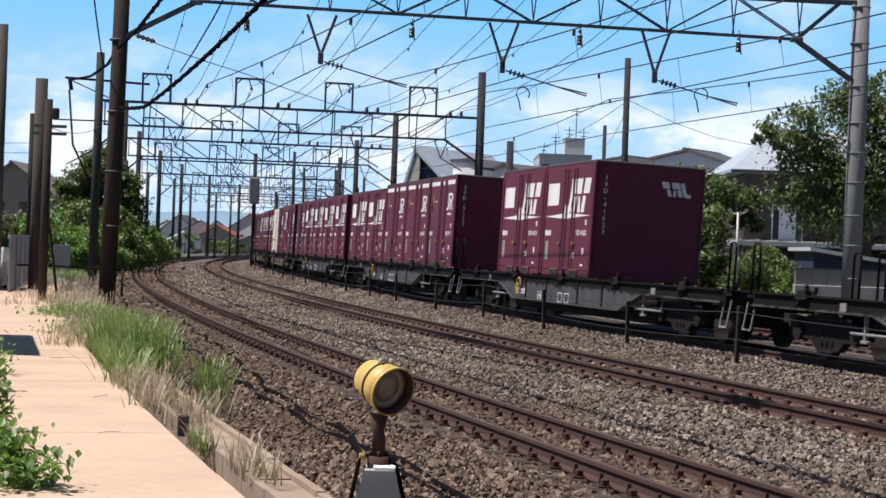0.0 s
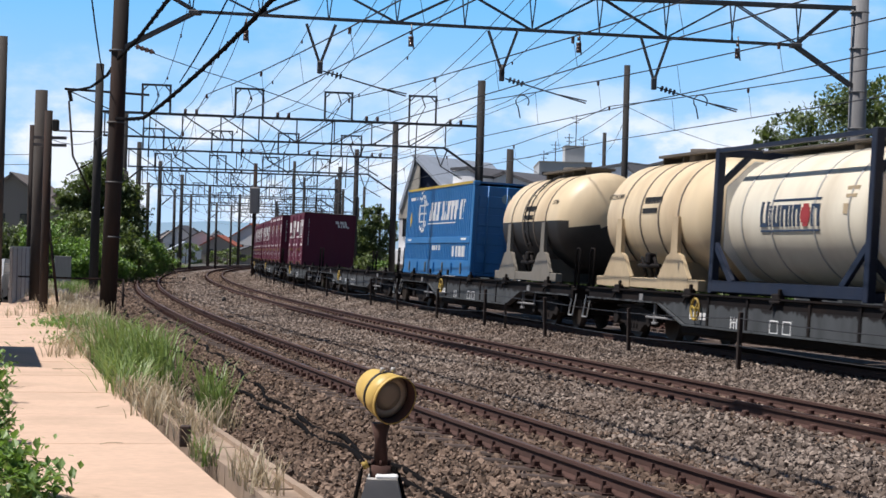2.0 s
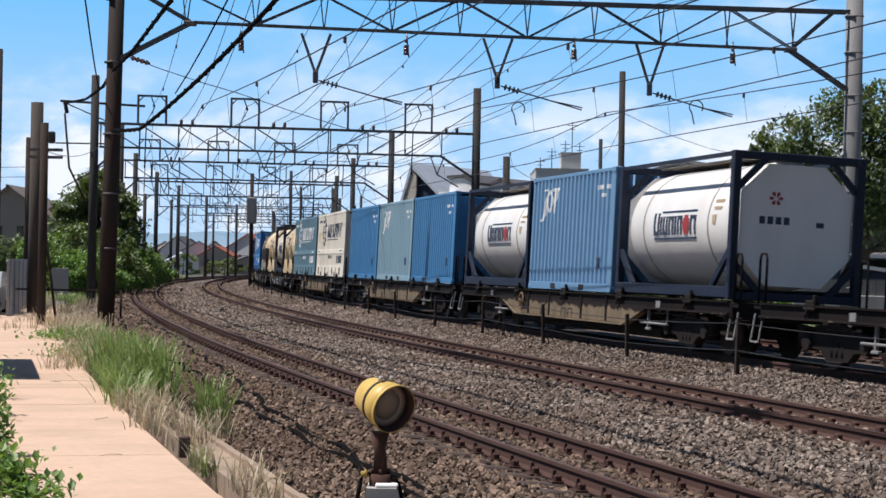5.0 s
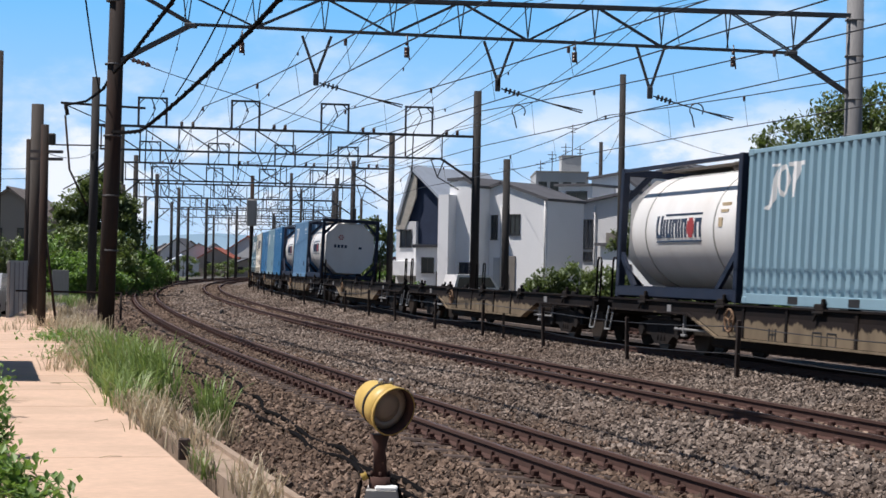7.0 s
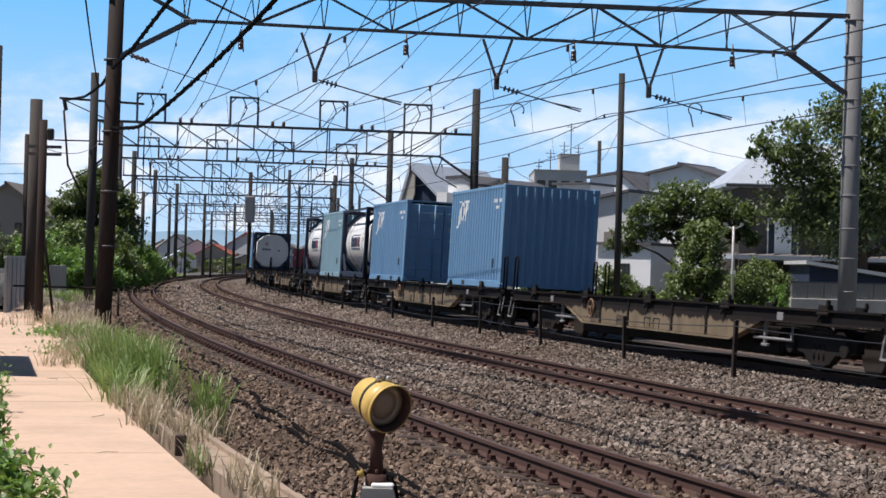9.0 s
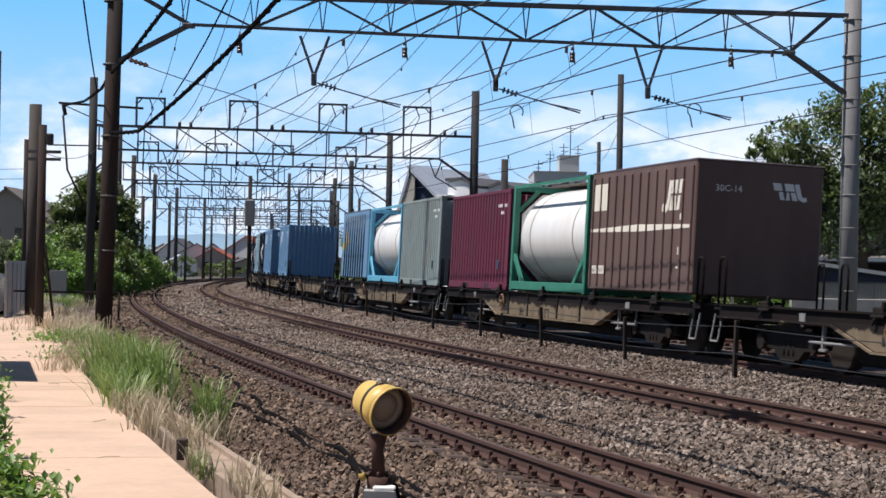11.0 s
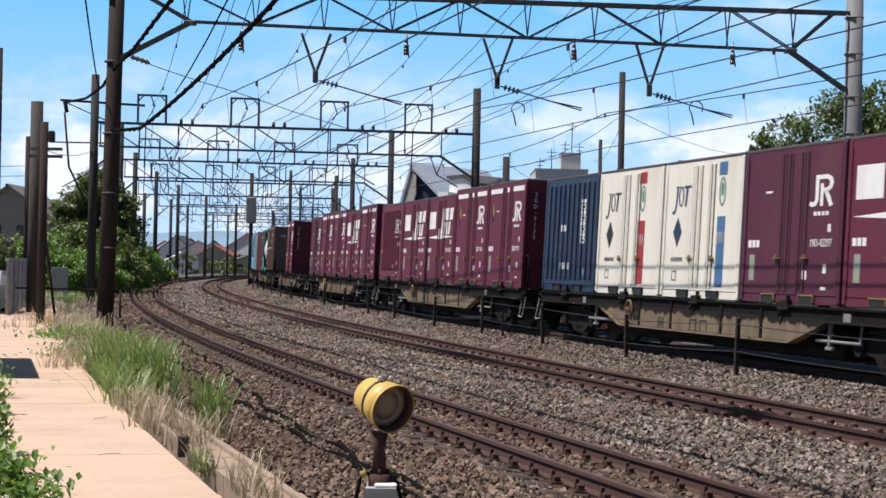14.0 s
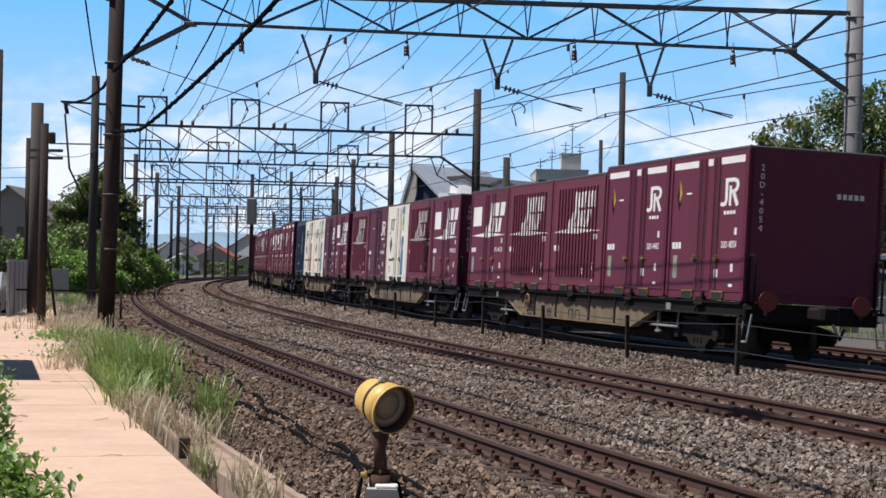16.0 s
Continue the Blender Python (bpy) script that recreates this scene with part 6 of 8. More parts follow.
# ---- post and wire fence between the tracks ----
def build_wire_fence():
    t = thing("wire_fence", "low fence of dark steel posts with slack wires along the track", "fence")
    s_at = [4.6, 10.1, 15.5, 21.2, 26.8, 32.5, 38.6, 43.7, 49.5, 55.4, 63, 69, 75, 82, 89, 96, 104, 112]
    tops = []
    for i, s in enumerate(s_at):
        p = on_line(s, 2.62, -0.16)
        h = 1.0 + 0.06 * math.sin(i * 2.1)
        lean = 0.03 * math.sin(i * 1.7)
        part("post", Geo().box((0, 0, h / 2), (0.07, 0.07, h), bevel=0.008), M_POLE, t, m=Matrix.Translation(p) @ Matrix.Rotation(lean, 4, "Y") @ Matrix.Rotation(-heading(s), 4, "Z"))
        tops.append(p + Vector((0, 0, h)))
    part("post", Geo().box((0, 0, 0.4), (0.06, 0.06, 0.8)), M_POLE, t, m=Matrix.Translation(on_line(25.2, 2.75, -0.2)))
    for dz in (0.10, 0.55):
        pts = []
        for a, b in zip(tops, tops[1:]):
            pts += [a.lerp(b, f / 5) - Vector((0, 0, dz + 0.02 * 4 * (f / 5) * (1 - f / 5))) for f in range(5)]
        g = Geo().tube(pts, 0.008, 4, caps=False)
        part("fence_wire", g, M_WIRE, t)


build_wire_fence()
for s, lat in ((50.5, -1.85), (102, -2.0), (99, -2.1)):
    b = thing("marker_stub", "short black marker stub standing in the ballast", "track marker", Matrix.Translation(on_line(s, lat, -0.27)), group="marker stubs")
    part("stub", Geo().tube([(0, 0, -0.05), (0, 0, 0.16), (0, 0, 0.26)], [0.07, 0.08, 0.05], 10), M_BLACK, b)
# ---- sky and distance ----
def glow_mat(name, low, high, z0, z1, clouds=False):
    """Sky or far hills: a gradient that gives off its own light, with clouds where wanted."""
    m = bpy.data.materials.new(name)
    m.use_nodes = True
    nt = m.node_tree
    n, link = nt.nodes, nt.links.new
    n.remove(n["Principled BSDF"])
    e = n.new("ShaderNodeEmission")
    link(e.outputs[0], n["Material Output"].inputs[0])
    tex = n.new("ShaderNodeTexCoord")
    sep = n.new("ShaderNodeSeparateXYZ")
    link(tex.outputs["Object"], sep.inputs[0])
    mr = n.new("ShaderNodeMapRange")
    mr.inputs["From Min"].default_value, mr.inputs["From Max"].default_value = z0, z1
    link(sep.outputs["Z"], mr.inputs[0])
    mix = n.new("ShaderNodeMix")
    mix.data_type = "RGBA"
    mix.inputs[6].default_value, mix.inputs[7].default_value = (*low, 1), (*high, 1)
    link(mr.outputs[0], mix.inputs[0])
    out = mix.outputs[2]
    if clouds:
        mp = n.new("ShaderNodeMapping")
        mp.inputs["Scale"].default_value = (1, 1, 1.9)
        mp.inputs["Location"].default_value = (310, 40, 25)
        link(tex.outputs["Object"], mp.inputs[0])
        # heaped clouds in a belt, thin veils above
        for scale, lo, hi, b0, b1, b2, b3, amount in ((0.0060, 0.45, 0.62, 10, 60, 170, 290, 0.95), (0.0035, 0.50, 0.74, 90, 200, 420, 600, 0.45)):
            no = n.new("ShaderNodeTexNoise")
            no.inputs["Scale"].default_value, no.inputs["Detail"].default_value, no.inputs["Roughness"].default_value = scale, 9, 0.56
            link(mp.outputs[0], no.inputs["Vector"])
            r1 = n.new("ShaderNodeMapRange")
            r1.interpolation_type = "SMOOTHSTEP"
            r1.inputs["From Min"].default_value, r1.inputs["From Max"].default_value = lo, hi
            link(no.outputs[0], r1.inputs[0])
            up, down = n.new("ShaderNodeMapRange"), n.new("ShaderNodeMapRange")
            up.inputs["From Min"].default_value, up.inputs["From Max"].default_value = b0, b1
            down.inputs["From Min"].default_value, down.inputs["From Max"].default_value = b3, b2
            link(sep.outputs["Z"], up.inputs[0])
            link(sep.outputs["Z"], down.inputs[0])
            a, b = n.new("ShaderNodeMath"), n.new("ShaderNodeMath")
            c = n.new("ShaderNodeMath")
            for q in (a, b, c):
                q.operation = "MULTIPLY"
            link(up.outputs[0], a.inputs[0])
            link(down.outputs[0], a.inputs[1])
            link(a.outputs[0], b.inputs[0])
            link(r1.outputs[0], b.inputs[1])
            link(b.outputs[0], c.inputs[0])
            c.inputs[1].default_value = amount
            # white tops, blue-grey bodies
            tone = n.new("ShaderNodeMix")
            tone.data_type = "RGBA"
            tone.inputs[6].default_value, tone.inputs[7].default_value = (0.60, 0.73, 0.93, 1), (0.84, 0.88, 0.97, 1)
            link(r1.outputs[0], tone.inputs[0])
            mx = n.new("ShaderNodeMix")
            mx.data_type = "RGBA"
            link(c.outputs[0], mx.inputs[0])
            link(out, mx.inputs[6])
            link(tone.outputs[2], mx.inputs[7])
            out = mx.outputs[2]
    link(out, e.inputs["Color"])
    e.inputs["Strength"].default_value = 1.0
    return m


def build_distance():
    g = Geo()
    n, rad = 40, 2600
    rows = [-60, 0, 120, 260, 420, 640]
    vs = [(rad * math.sin(radians(-50 + 100 * i / (n - 1))), rad * math.cos(radians(-50 + 100 * i / (n - 1))), z) for z in rows for i in range(n)]
    fs = [(r * n + i, r * n + i + 1, (r + 1) * n + i + 1, (r + 1) * n + i) for r in range(len(rows) - 1) for i in range(n - 1)]
    ob = part("sky_backdrop", g.add(vs, fs, 0, True), glow_mat("sky_backdrop", (0.51, 0.69, 0.94), (0.185, 0.505, 0.92), 20, 360, True))
    tagged(ob, "blue summer sky with white heaped clouds", "sky", kind="structure")
    g = Geo()
    n = 120
    vs, fs = [], []
    for i in range(n + 1):
        a = radians(-60 + 120 * i / n)
        h = 36 + 16 * noise.noise(Vector((i * 0.13, 2.0, 0))) + 9 * noise.noise(Vector((i * 0.5, 7.0, 0)))
        vs += [(2100 * math.sin(a), 2100 * math.cos(a), -5), (2150 * math.sin(a), 2150 * math.cos(a), max(8, h))]
    fs = [(2 * i, 2 * i + 2, 2 * i + 3, 2 * i + 1) for i in range(n)]
    ob = part("hill_backdrop", g.add(vs, fs), glow_mat("hill_backdrop", (0.36, 0.49, 0.62), (0.25, 0.40, 0.58), 0, 60))
    tagged(ob, "hazy blue hills on the horizon", "hills", kind="structure")


build_distance()

# ---- houses ----
M_WALLW = mat("render_white", (0.87, 0.88, 0.90), 0.8, scale=10, vary=0.04, bump=0.002, stain=(0.72, 0.72, 0.73), stain_amount=0.3, stain_scale=0.4)
M_WALLB = mat("render_beige", (0.34, 0.30, 0.265), 0.85, scale=10, vary=0.06, bump=0.002, stain=(0.38, 0.34, 0.30), stain_scale=0.4)
M_WALLG = mat("block_grey", (0.55, 0.57, 0.59), 0.85, scale=8, vary=0.06, stain=(0.26, 0.27, 0.28), stain_scale=0.2)
M_WALLC = mat("render_grey", (0.72, 0.72, 0.73), 0.85, scale=10, vary=0.05, bump=0.002, stain=(0.48, 0.47, 0.46), stain_scale=0.4)
M_WALLNAVY = mat("cladding_navy", (0.022, 0.035, 0.075), 0.7, scale=8, vary=0.15)
M_WALLDARK = mat("timber_dark", (0.06, 0.05, 0.045), 0.8, scale=8, vary=0.3, stretch=(1, 1, 6))
M_ROOFL = mat("roof_pale", (0.50, 0.55, 0.62), 0.5, 0.2, scale=8, vary=0.08)
M_ROOFD = mat("roof_dark", (0.10, 0.10, 0.11), 0.7, scale=8, vary=0.2)
M_ROOFR = mat("roof_red", (0.34, 0.10, 0.06), 0.8, scale=8, vary=0.2)
M_ROOFB = mat("roof_brown", (0.20, 0.17, 0.15), 0.8, scale=8, vary=0.2)
M_FRAMEB = mat("window_frame_dark", (0.03, 0.03, 0.035), 0.5, vary=0.2)
M_FRAMEW = mat("window_frame_white", (0.6, 0.6, 0.6), 0.5, vary=0.1)
M_GLASS = mat("window_glass", (0.03, 0.035, 0.045), 0.08, vary=0.2, spec=0.8)
M_DOOR = mat("door_panel", (0.22, 0.20, 0.18), 0.6, vary=0.15)


def window(parent, x, z, w, h, y=0.0, frame=None, face_dir="front", depth=0.06):
    """A framed window, set on the front (or the left side) of its house."""
    def sh(c, s):
        if face_dir == "front":
            return (c[0], y + c[1], c[2]), s
        return (y + c[1], c[0], c[2]), (s[1], s[0], s[2])
    g = Geo()
    for c, s in (((x, -0.03, z + h / 2), (w + 0.08, depth, 0.06)), ((x, -0.03, z - h / 2), (w + 0.12, depth + 0.04, 0.07)),
                 ((x - w / 2, -0.03, z), (0.06, depth, h)), ((x + w / 2, -0.03, z), (0.06, depth, h)), ((x, -0.025, z), (0.035, depth - 0.02, h))):
        g.box(*sh(c, s))
    win = part("window", g, frame or M_FRAMEB, parent)
    part("pane", Geo().box(*sh((x, -0.008, z), (w, 0.02, h))), M_GLASS, win)
    return win


def house(label, outline, depth, place, rz, wall, roof, windows=(), side_windows=(), doors=(), roof_edges=None, over=0.25, category="house"):
    """A house drawn out from the outline of its front; the roof lies on the named edges."""
    t = thing("house", label, category, Matrix.Translation(place) @ Matrix.Rotation(radians(rz), 4, "Z"), group="houses along the line")
    part("wall", Geo().prism(outline, "y", 0, depth), wall, t)
    for i in (roof_edges if roof_edges is not None else []):
        (x0, z0), (x1, z1) = outline[i], outline[(i + 1) % len(outline)]
        d = Vector((x1 - x0, z1 - z0)).normalized()
        nrm = Vector((-d.y, d.x))
        if nrm.y < 0:
            nrm = -nrm
        a, b = Vector((x0, z0)) - d * over + nrm * 0.004, Vector((x1, z1)) + d * over * 0.4 + nrm * 0.004
        q = [a, b, b + nrm * 0.16, a + nrm * 0.16]
        part("roof", Geo().prism([tuple(p) for p in q], "y", -over, depth + over), roof, t)
    for w in windows:
        window(t, *w)
    for w in side_windows:
        window(t, *w[:4], y=min(p[0] for p in outline), face_dir="side")
    for x, w, h, mm in doors:
        part("door", Geo().box((x, -0.03, h / 2), (w, 0.08, h), bevel=0.01), mm, t)
    return t


def build_houses():
    z0 = -0.35
    # the navy gabled house
    h = house("navy-clad gabled house with a pale metal roof", [(-0.9, 0), (-0.9, 5.4), (0, 8.2), (4.0, 4.7), (4.0, 0)], 9, (-2.0, 118, z0), -32, M_WALLNAVY, M_ROOFL,
              [], roof_edges=[1, 2], over=0.4)
    part("soffit_board", Geo().prism([(-1.25, 4.5), (-1.1, 5.3), (0.0, 8.1), (0.3, 7.75), (0.3, 6.6), (-0.55, 4.4)], "y", -0.30, -0.20), mat("soffit_tan", (0.44, 0.41, 0.36), 0.8), h, "tan board under the eave")
    bay = part("bay", Geo().box((-0.45, -0.1, 2.5), (1.5, 0.3, 5.0)), M_WALLC, h, "pale grey bay")
    window(bay, -0.45, 3.9, 0.8, 1.1, y=-0.26)
    part("balcony", Geo().box((1.0, -0.7, 2.0), (4.4, 1.2, 0.95), bevel=0.03), M_WALLW, h)
    house("low white annex of the navy house", [(0, 0), (0, 3.3), (2.2, 3.3), (2.2, 0)], 5, (-1.75, 112, z0), 0, M_WALLW, M_ROOFD, [(0.7, 2.2, 0.7, 0.9), (1.5, 1.0, 0.5, 1.6)], roof_edges=[1])
    # twin white houses
    h = house("white rendered two-storey house with a flat roof", [(0, 0), (0, 7.0), (1.0, 7.05), (1.95, 6.6), (1.95, 0)], 4, (0.2, 105, z0), -34, M_WALLW, M_ROOFD,
              [(1.1, 2.05, 0.62, 0.62), (1.85, 4.6, 0.22, 1.2)], roof_edges=[1, 2], over=0.12)
    part("bright_bay", Geo().box((0.12, -0.4, 3.1), (0.7, 0.8, 6.2)), M_WALLW, h)
    h = house("white rendered house with a sloping roof beside its twin", [(0, 0), (0, 6.55), (0.95, 6.85), (4.0, 5.9), (4.0, 0)], 4, (2.36, 105, z0), -34, M_WALLW, M_ROOFD,
              [(1.86, 4.55, 0.62, 1.15), (0.5, 4.4, 0.36, 1.35)], doors=[(0.7, 0.42, 2.7, M_WALLG), (1.72, 0.45, 2.8, M_DOOR)], roof_edges=[1, 2], over=0.15)
    part("downpipe", Geo().tube([(3.86, -0.08, 0.2), (3.86, -0.08, 5.9)], 0.05, 6), M_FRAMEW, h)
    part("downpipe", Geo().tube([(1.0, -0.08, 0.2), (1.0, -0.08, 5.6)], 0.05, 6), M_FRAMEW, h)
    # grey-white house with a lean-to roof and an attic
    h = house("grey-white house with a shallow dark roof", [(0, 0), (0, 5.75), (4.6, 6.6), (4.6, 0)], 4, (6.95, 110, z0), -34, M_WALLC, M_ROOFD,
              [(0.45, 2.6, 0.9, 1.4), (1.75, 4.2, 0.65, 1.7), (1.75, 2.9, 0.55, 0.5)], doors=[(3.4, 0.8, 4.3, M_DOOR)], roof_edges=[1], over=0.35)
    part("downpipe", Geo().tube([(2.25, -0.08, 0.2), (2.25, -0.08, 5.9)], 0.05, 6), M_FRAMEW, h)
    house("pale attic storey behind a shallow roof", [(0, 0), (0, 7.5), (2.5, 7.5), (2.5, 0)], 3, (7.3, 120, z0), -34, M_WALLW, M_ROOFD, [(1.35, 6.7, 1.5, 0.9)], roof_edges=[1])
    house("white house with a long sloping roof", [(0, 0), (0, 8.3), (2.3, 8.6), (4.2, 7.2), (4.2, 0)], 4, (9.9, 126, z0), -34, M_WALLW, M_ROOFD, [(1.2, 7.2, 1.2, 0.9)], roof_edges=[1, 2])
    h = house("white house with a dark mono-pitch roof", [(0, 0), (0, 8.25), (2.4, 8.75), (4.9, 8.0), (4.9, 0)], 4, (13.1, 118, z0), -34, M_WALLW, M_ROOFD,
              [(1.4, 2.2, 0.9, 1.1), (1.0, 5.6, 1.1, 1.0)], roof_edges=[1, 2], over=0.35)
    house("white garden wall house with a small lattice window", [(0, 0), (0, 3.4), (3.2, 3.4), (3.2, 0)], 3, (8.4, 100, z0), -34, M_WALLW, M_ROOFD, [(1.6, 1.7, 0.6, 1.4)], roof_edges=[1])
    h = house("dark timber house with a wide pale hipped roof", [(0.3, 0), (0.3, 6.63), (13.5, 6.63), (13.5, 0)], 9, (15.4, 98, z0), 0, M_WALLDARK, M_ROOFL,
              [(2.6, 4.0, 1.6, 2.0, 0.0, M_FRAMEW), (6.0, 4.0, 1.6, 2.0, 0.0, M_FRAMEW)])
    eave, ridge = 6.63, 9.32
    rim = [(-0.56, -0.6), (14.2, -0.6), (14.2, 9.6), (-0.56, 9.6)]
    vs = [(x, y, eave + 0.01) for x, y in rim] + [(x, y, eave + 0.18) for x, y in rim] + [(2.6, 4.5, ridge), (11.2, 4.5, ridge)]
    fs = [(3, 2, 1, 0), (0, 1, 5, 4), (1, 2, 6, 5), (2, 3, 7, 6), (3, 0, 4, 7), (4, 5, 9, 8), (5, 6, 9), (6, 7, 8, 9), (7, 4, 8)]
    part("roof", Geo().add(vs, fs), M_ROOFL, h)
    part("gutter", Geo().bar((-0.56, -0.66, eave + 0.06), (14.2, -0.66, eave + 0.06), 0.12), M_WALLDARK, h)
    part("curtain", Geo().box((2.6, -0.06, 4.0), (0.9, 0.02, 1.7)), M_FRAMEW, h, "white drawn curtain")
    part("porch_roof", Geo().prism([(-1.5, 2.75), (13, 2.75), (13, 2.9), (-1.5, 2.95)], "y", -9.0, -0.2), M_ROOFL, h)
    for x in np.arange(-1.2, 10, 0.9):
        part("roof_batten", Geo().box((x, -4.6, 3.0), (0.07, 8.6, 0.09)), M_ROOFB, h)
    for x in (-1.2, 3.5, 8.5):
        part("porch_post", Geo().box((x, -8.7, 1.4), (0.14, 0.14, 2.75)), M_WALLDARK, h)
    # the shed with a white edge, and the ribbed wall in front
    t = thing("shed", "dark shed with a white-edged sloping roof", "shed", Matrix.Translation((13.9, 70, -0.3)))
    part("wall", Geo().prism([(0, 0), (0, 2.35), (6, 1.55), (6, 0)], "y", 0, 4), M_WALLNAVY, t)
    part("roof", Geo().prism([(-0.2, 2.40), (6.4, 1.52), (6.4, 1.66), (-0.2, 2.54)], "y", -0.4, 4.2), M_FRAMEW, t)
    w = tagged(new("ribbed_wall"), "grey ribbed panel wall on a concrete base", "wall", kind="structure")
    w.matrix_basis = Matrix.Translation((12.45, 66, -0.3)) @ Matrix.Rotation(radians(3), 4, "Z")
    part("wall_base", Geo().box((8, 0.1, 0.55), (16, 0.3, 1.2), bevel=0.02), M_CONC, w)
    panel = Geo().box((0, 0, 1.43), (0.58, 0.06, 0.55), bevel=0.006)
    for k in range(5):
        panel.box((-0.24 + 0.12 * k, -0.04, 1.43), (0.05, 0.03, 0.55))
    me = panel.mesh("panel", mat("ribbed_panel", (0.30, 0.29, 0.265), 0.7, vary=0.1, random_tone=0.06))
    for i in range(26):
        part("panel", me, None, w, m=Matrix.Translation((0.32 + 0.6 * i, 0.1, 0)))
    part("wall_cap", Geo().box((8, 0.1, 1.73), (16, 0.14, 0.05)), M_ROOFD, w)
    # flats
    t = thing("apartment_block", "grey apartment block with a stair tower and aerials", "apartment block", Matrix.Translation((9.2, 190, -0.4)))
    part("wall", Geo().box((2.7, 6, 6.1), (5.4, 12, 12.2)), M_WALLG, t)
    tower = part("stair_tower", Geo().box((3.75, 4, 7.0), (2.05, 4, 14.0)), M_WALLG, t)
    part("parapet", Geo().box((2.7, 6, 12.25), (5.5, 12.1, 0.18)), M_CONC, t)
    part("parapet", Geo().box((3.75, 4, 14.05), (2.15, 4.1, 0.15)), M_CONC, tower)
    for z in (2.2, 5.0, 7.8, 10.6):
        for x in (0.7, 1.9, 3.2, 4.6):
            window(t, x, z, 0.8, 1.2)
    for x, zt in ((1.8, 14.6), (3.2, 15.4), (3.9, 17.4), (4.7, 15.2), (0.6, 13.6)):
        g = Geo().tube([(x, 3, 12), (x, 3, zt)], 0.05, 5).bar((x - 0.5, 3, zt - 0.4), (x + 0.5, 3, zt - 0.4), 0.06).bar((x - 0.3, 3, zt - 0.8), (x + 0.3, 3, zt - 0.8), 0.06)
        part("aerial", g, M_WIRE, t)
    # houses beyond the path
    house("beige house with steep brown gables", [(0, 0), (0, 4.6), (3.2, 6.9), (6.4, 4.6), (6.4, 0)], 9, (-33.5, 128, z0), 0, M_WALLB, M_ROOFB,
          [(2.4, 3.6, 0.7, 1.3), (4.2, 3.6, 0.7, 1.3), (4.2, 1.4, 0.7, 1.2)], roof_edges=[1, 2])
    house("beige house wing with a brown gable", [(0, 0), (0, 4.2), (2.2, 5.7), (4.4, 4.2), (4.4, 0)], 9, (-29.9, 131, z0), 0, M_WALLB, M_ROOFB, [(2.0, 3.2, 0.7, 1.2)], roof_edges=[1, 2])
    for x, y, w, hh, rf, wl, lab in ((-44, 330, 6, 5.6, M_ROOFD, M_WALLW, "small grey-white house far along the line"), (-36.5, 345, 6.5, 4.4, M_ROOFR, M_WALLB, "small house with a red-brown roof"),
                                     (-30, 372, 8, 6.2, M_ROOFD, M_WALLG, "grey house far along the line"), (-53, 360, 7, 6.4, M_ROOFB, M_WALLB, "small beige house far along the line"),
                                     (-45, 300, 5, 3.4, M_ROOFL, M_WALLW, "low white shed far along the line"), (-22, 400, 9, 5.2, M_ROOFB, M_WALLB, "far low beige house beyond the curve"),
                                     (-62, 380, 9, 6, M_ROOFD, M_WALLW, "far white house beyond the curve"), (-35, 300, 6, 3.0, M_ROOFD, M_WALLB, "low beige shed far along the line")):
        house(lab, [(0, 0), (0, hh * 0.62), (w / 2, hh), (w, hh * 0.62), (w, 0)], 7, (x, y, z0), 12, wl, rf, [(w * 0.3, hh * 0.4, 0.9, 1.0), (w * 0.7, hh * 0.4, 0.9, 1.0)], roof_edges=[1, 2])

    # the packed roofs where the line bends away
    rng = random.Random(8)
    tones = ((M_WALLW, "white"), (M_WALLB, "beige"), (M_WALLG, "grey"), (M_WALLC, "pale grey"))
    for i in range(15):
        wl, tone = tones[rng.randrange(4)]
        rf, roof = ((M_ROOFD, "dark"), (M_ROOFR, "red-brown"), (M_ROOFB, "brown"))[rng.randrange(3)]
        w, hh = 5 + 3 * rng.random(), 4.6 + 2.6 * rng.random()
        x, y = -74 + 3.6 * i + rng.random(), 285 + 90 * rng.random()
        house(f"far {tone} house with a {roof} gabled roof", [(0, 0), (0, hh * 0.66), (w * 0.5, hh), (w, hh * 0.66), (w, 0)], 7, (x, y, z0), -20 + 40 * rng.random(), wl, rf,
              [(w * 0.28, hh * 0.42, 0.9, 1.0), (w * 0.72, hh * 0.42, 0.9, 1.0)], roof_edges=[1, 2])


build_houses()


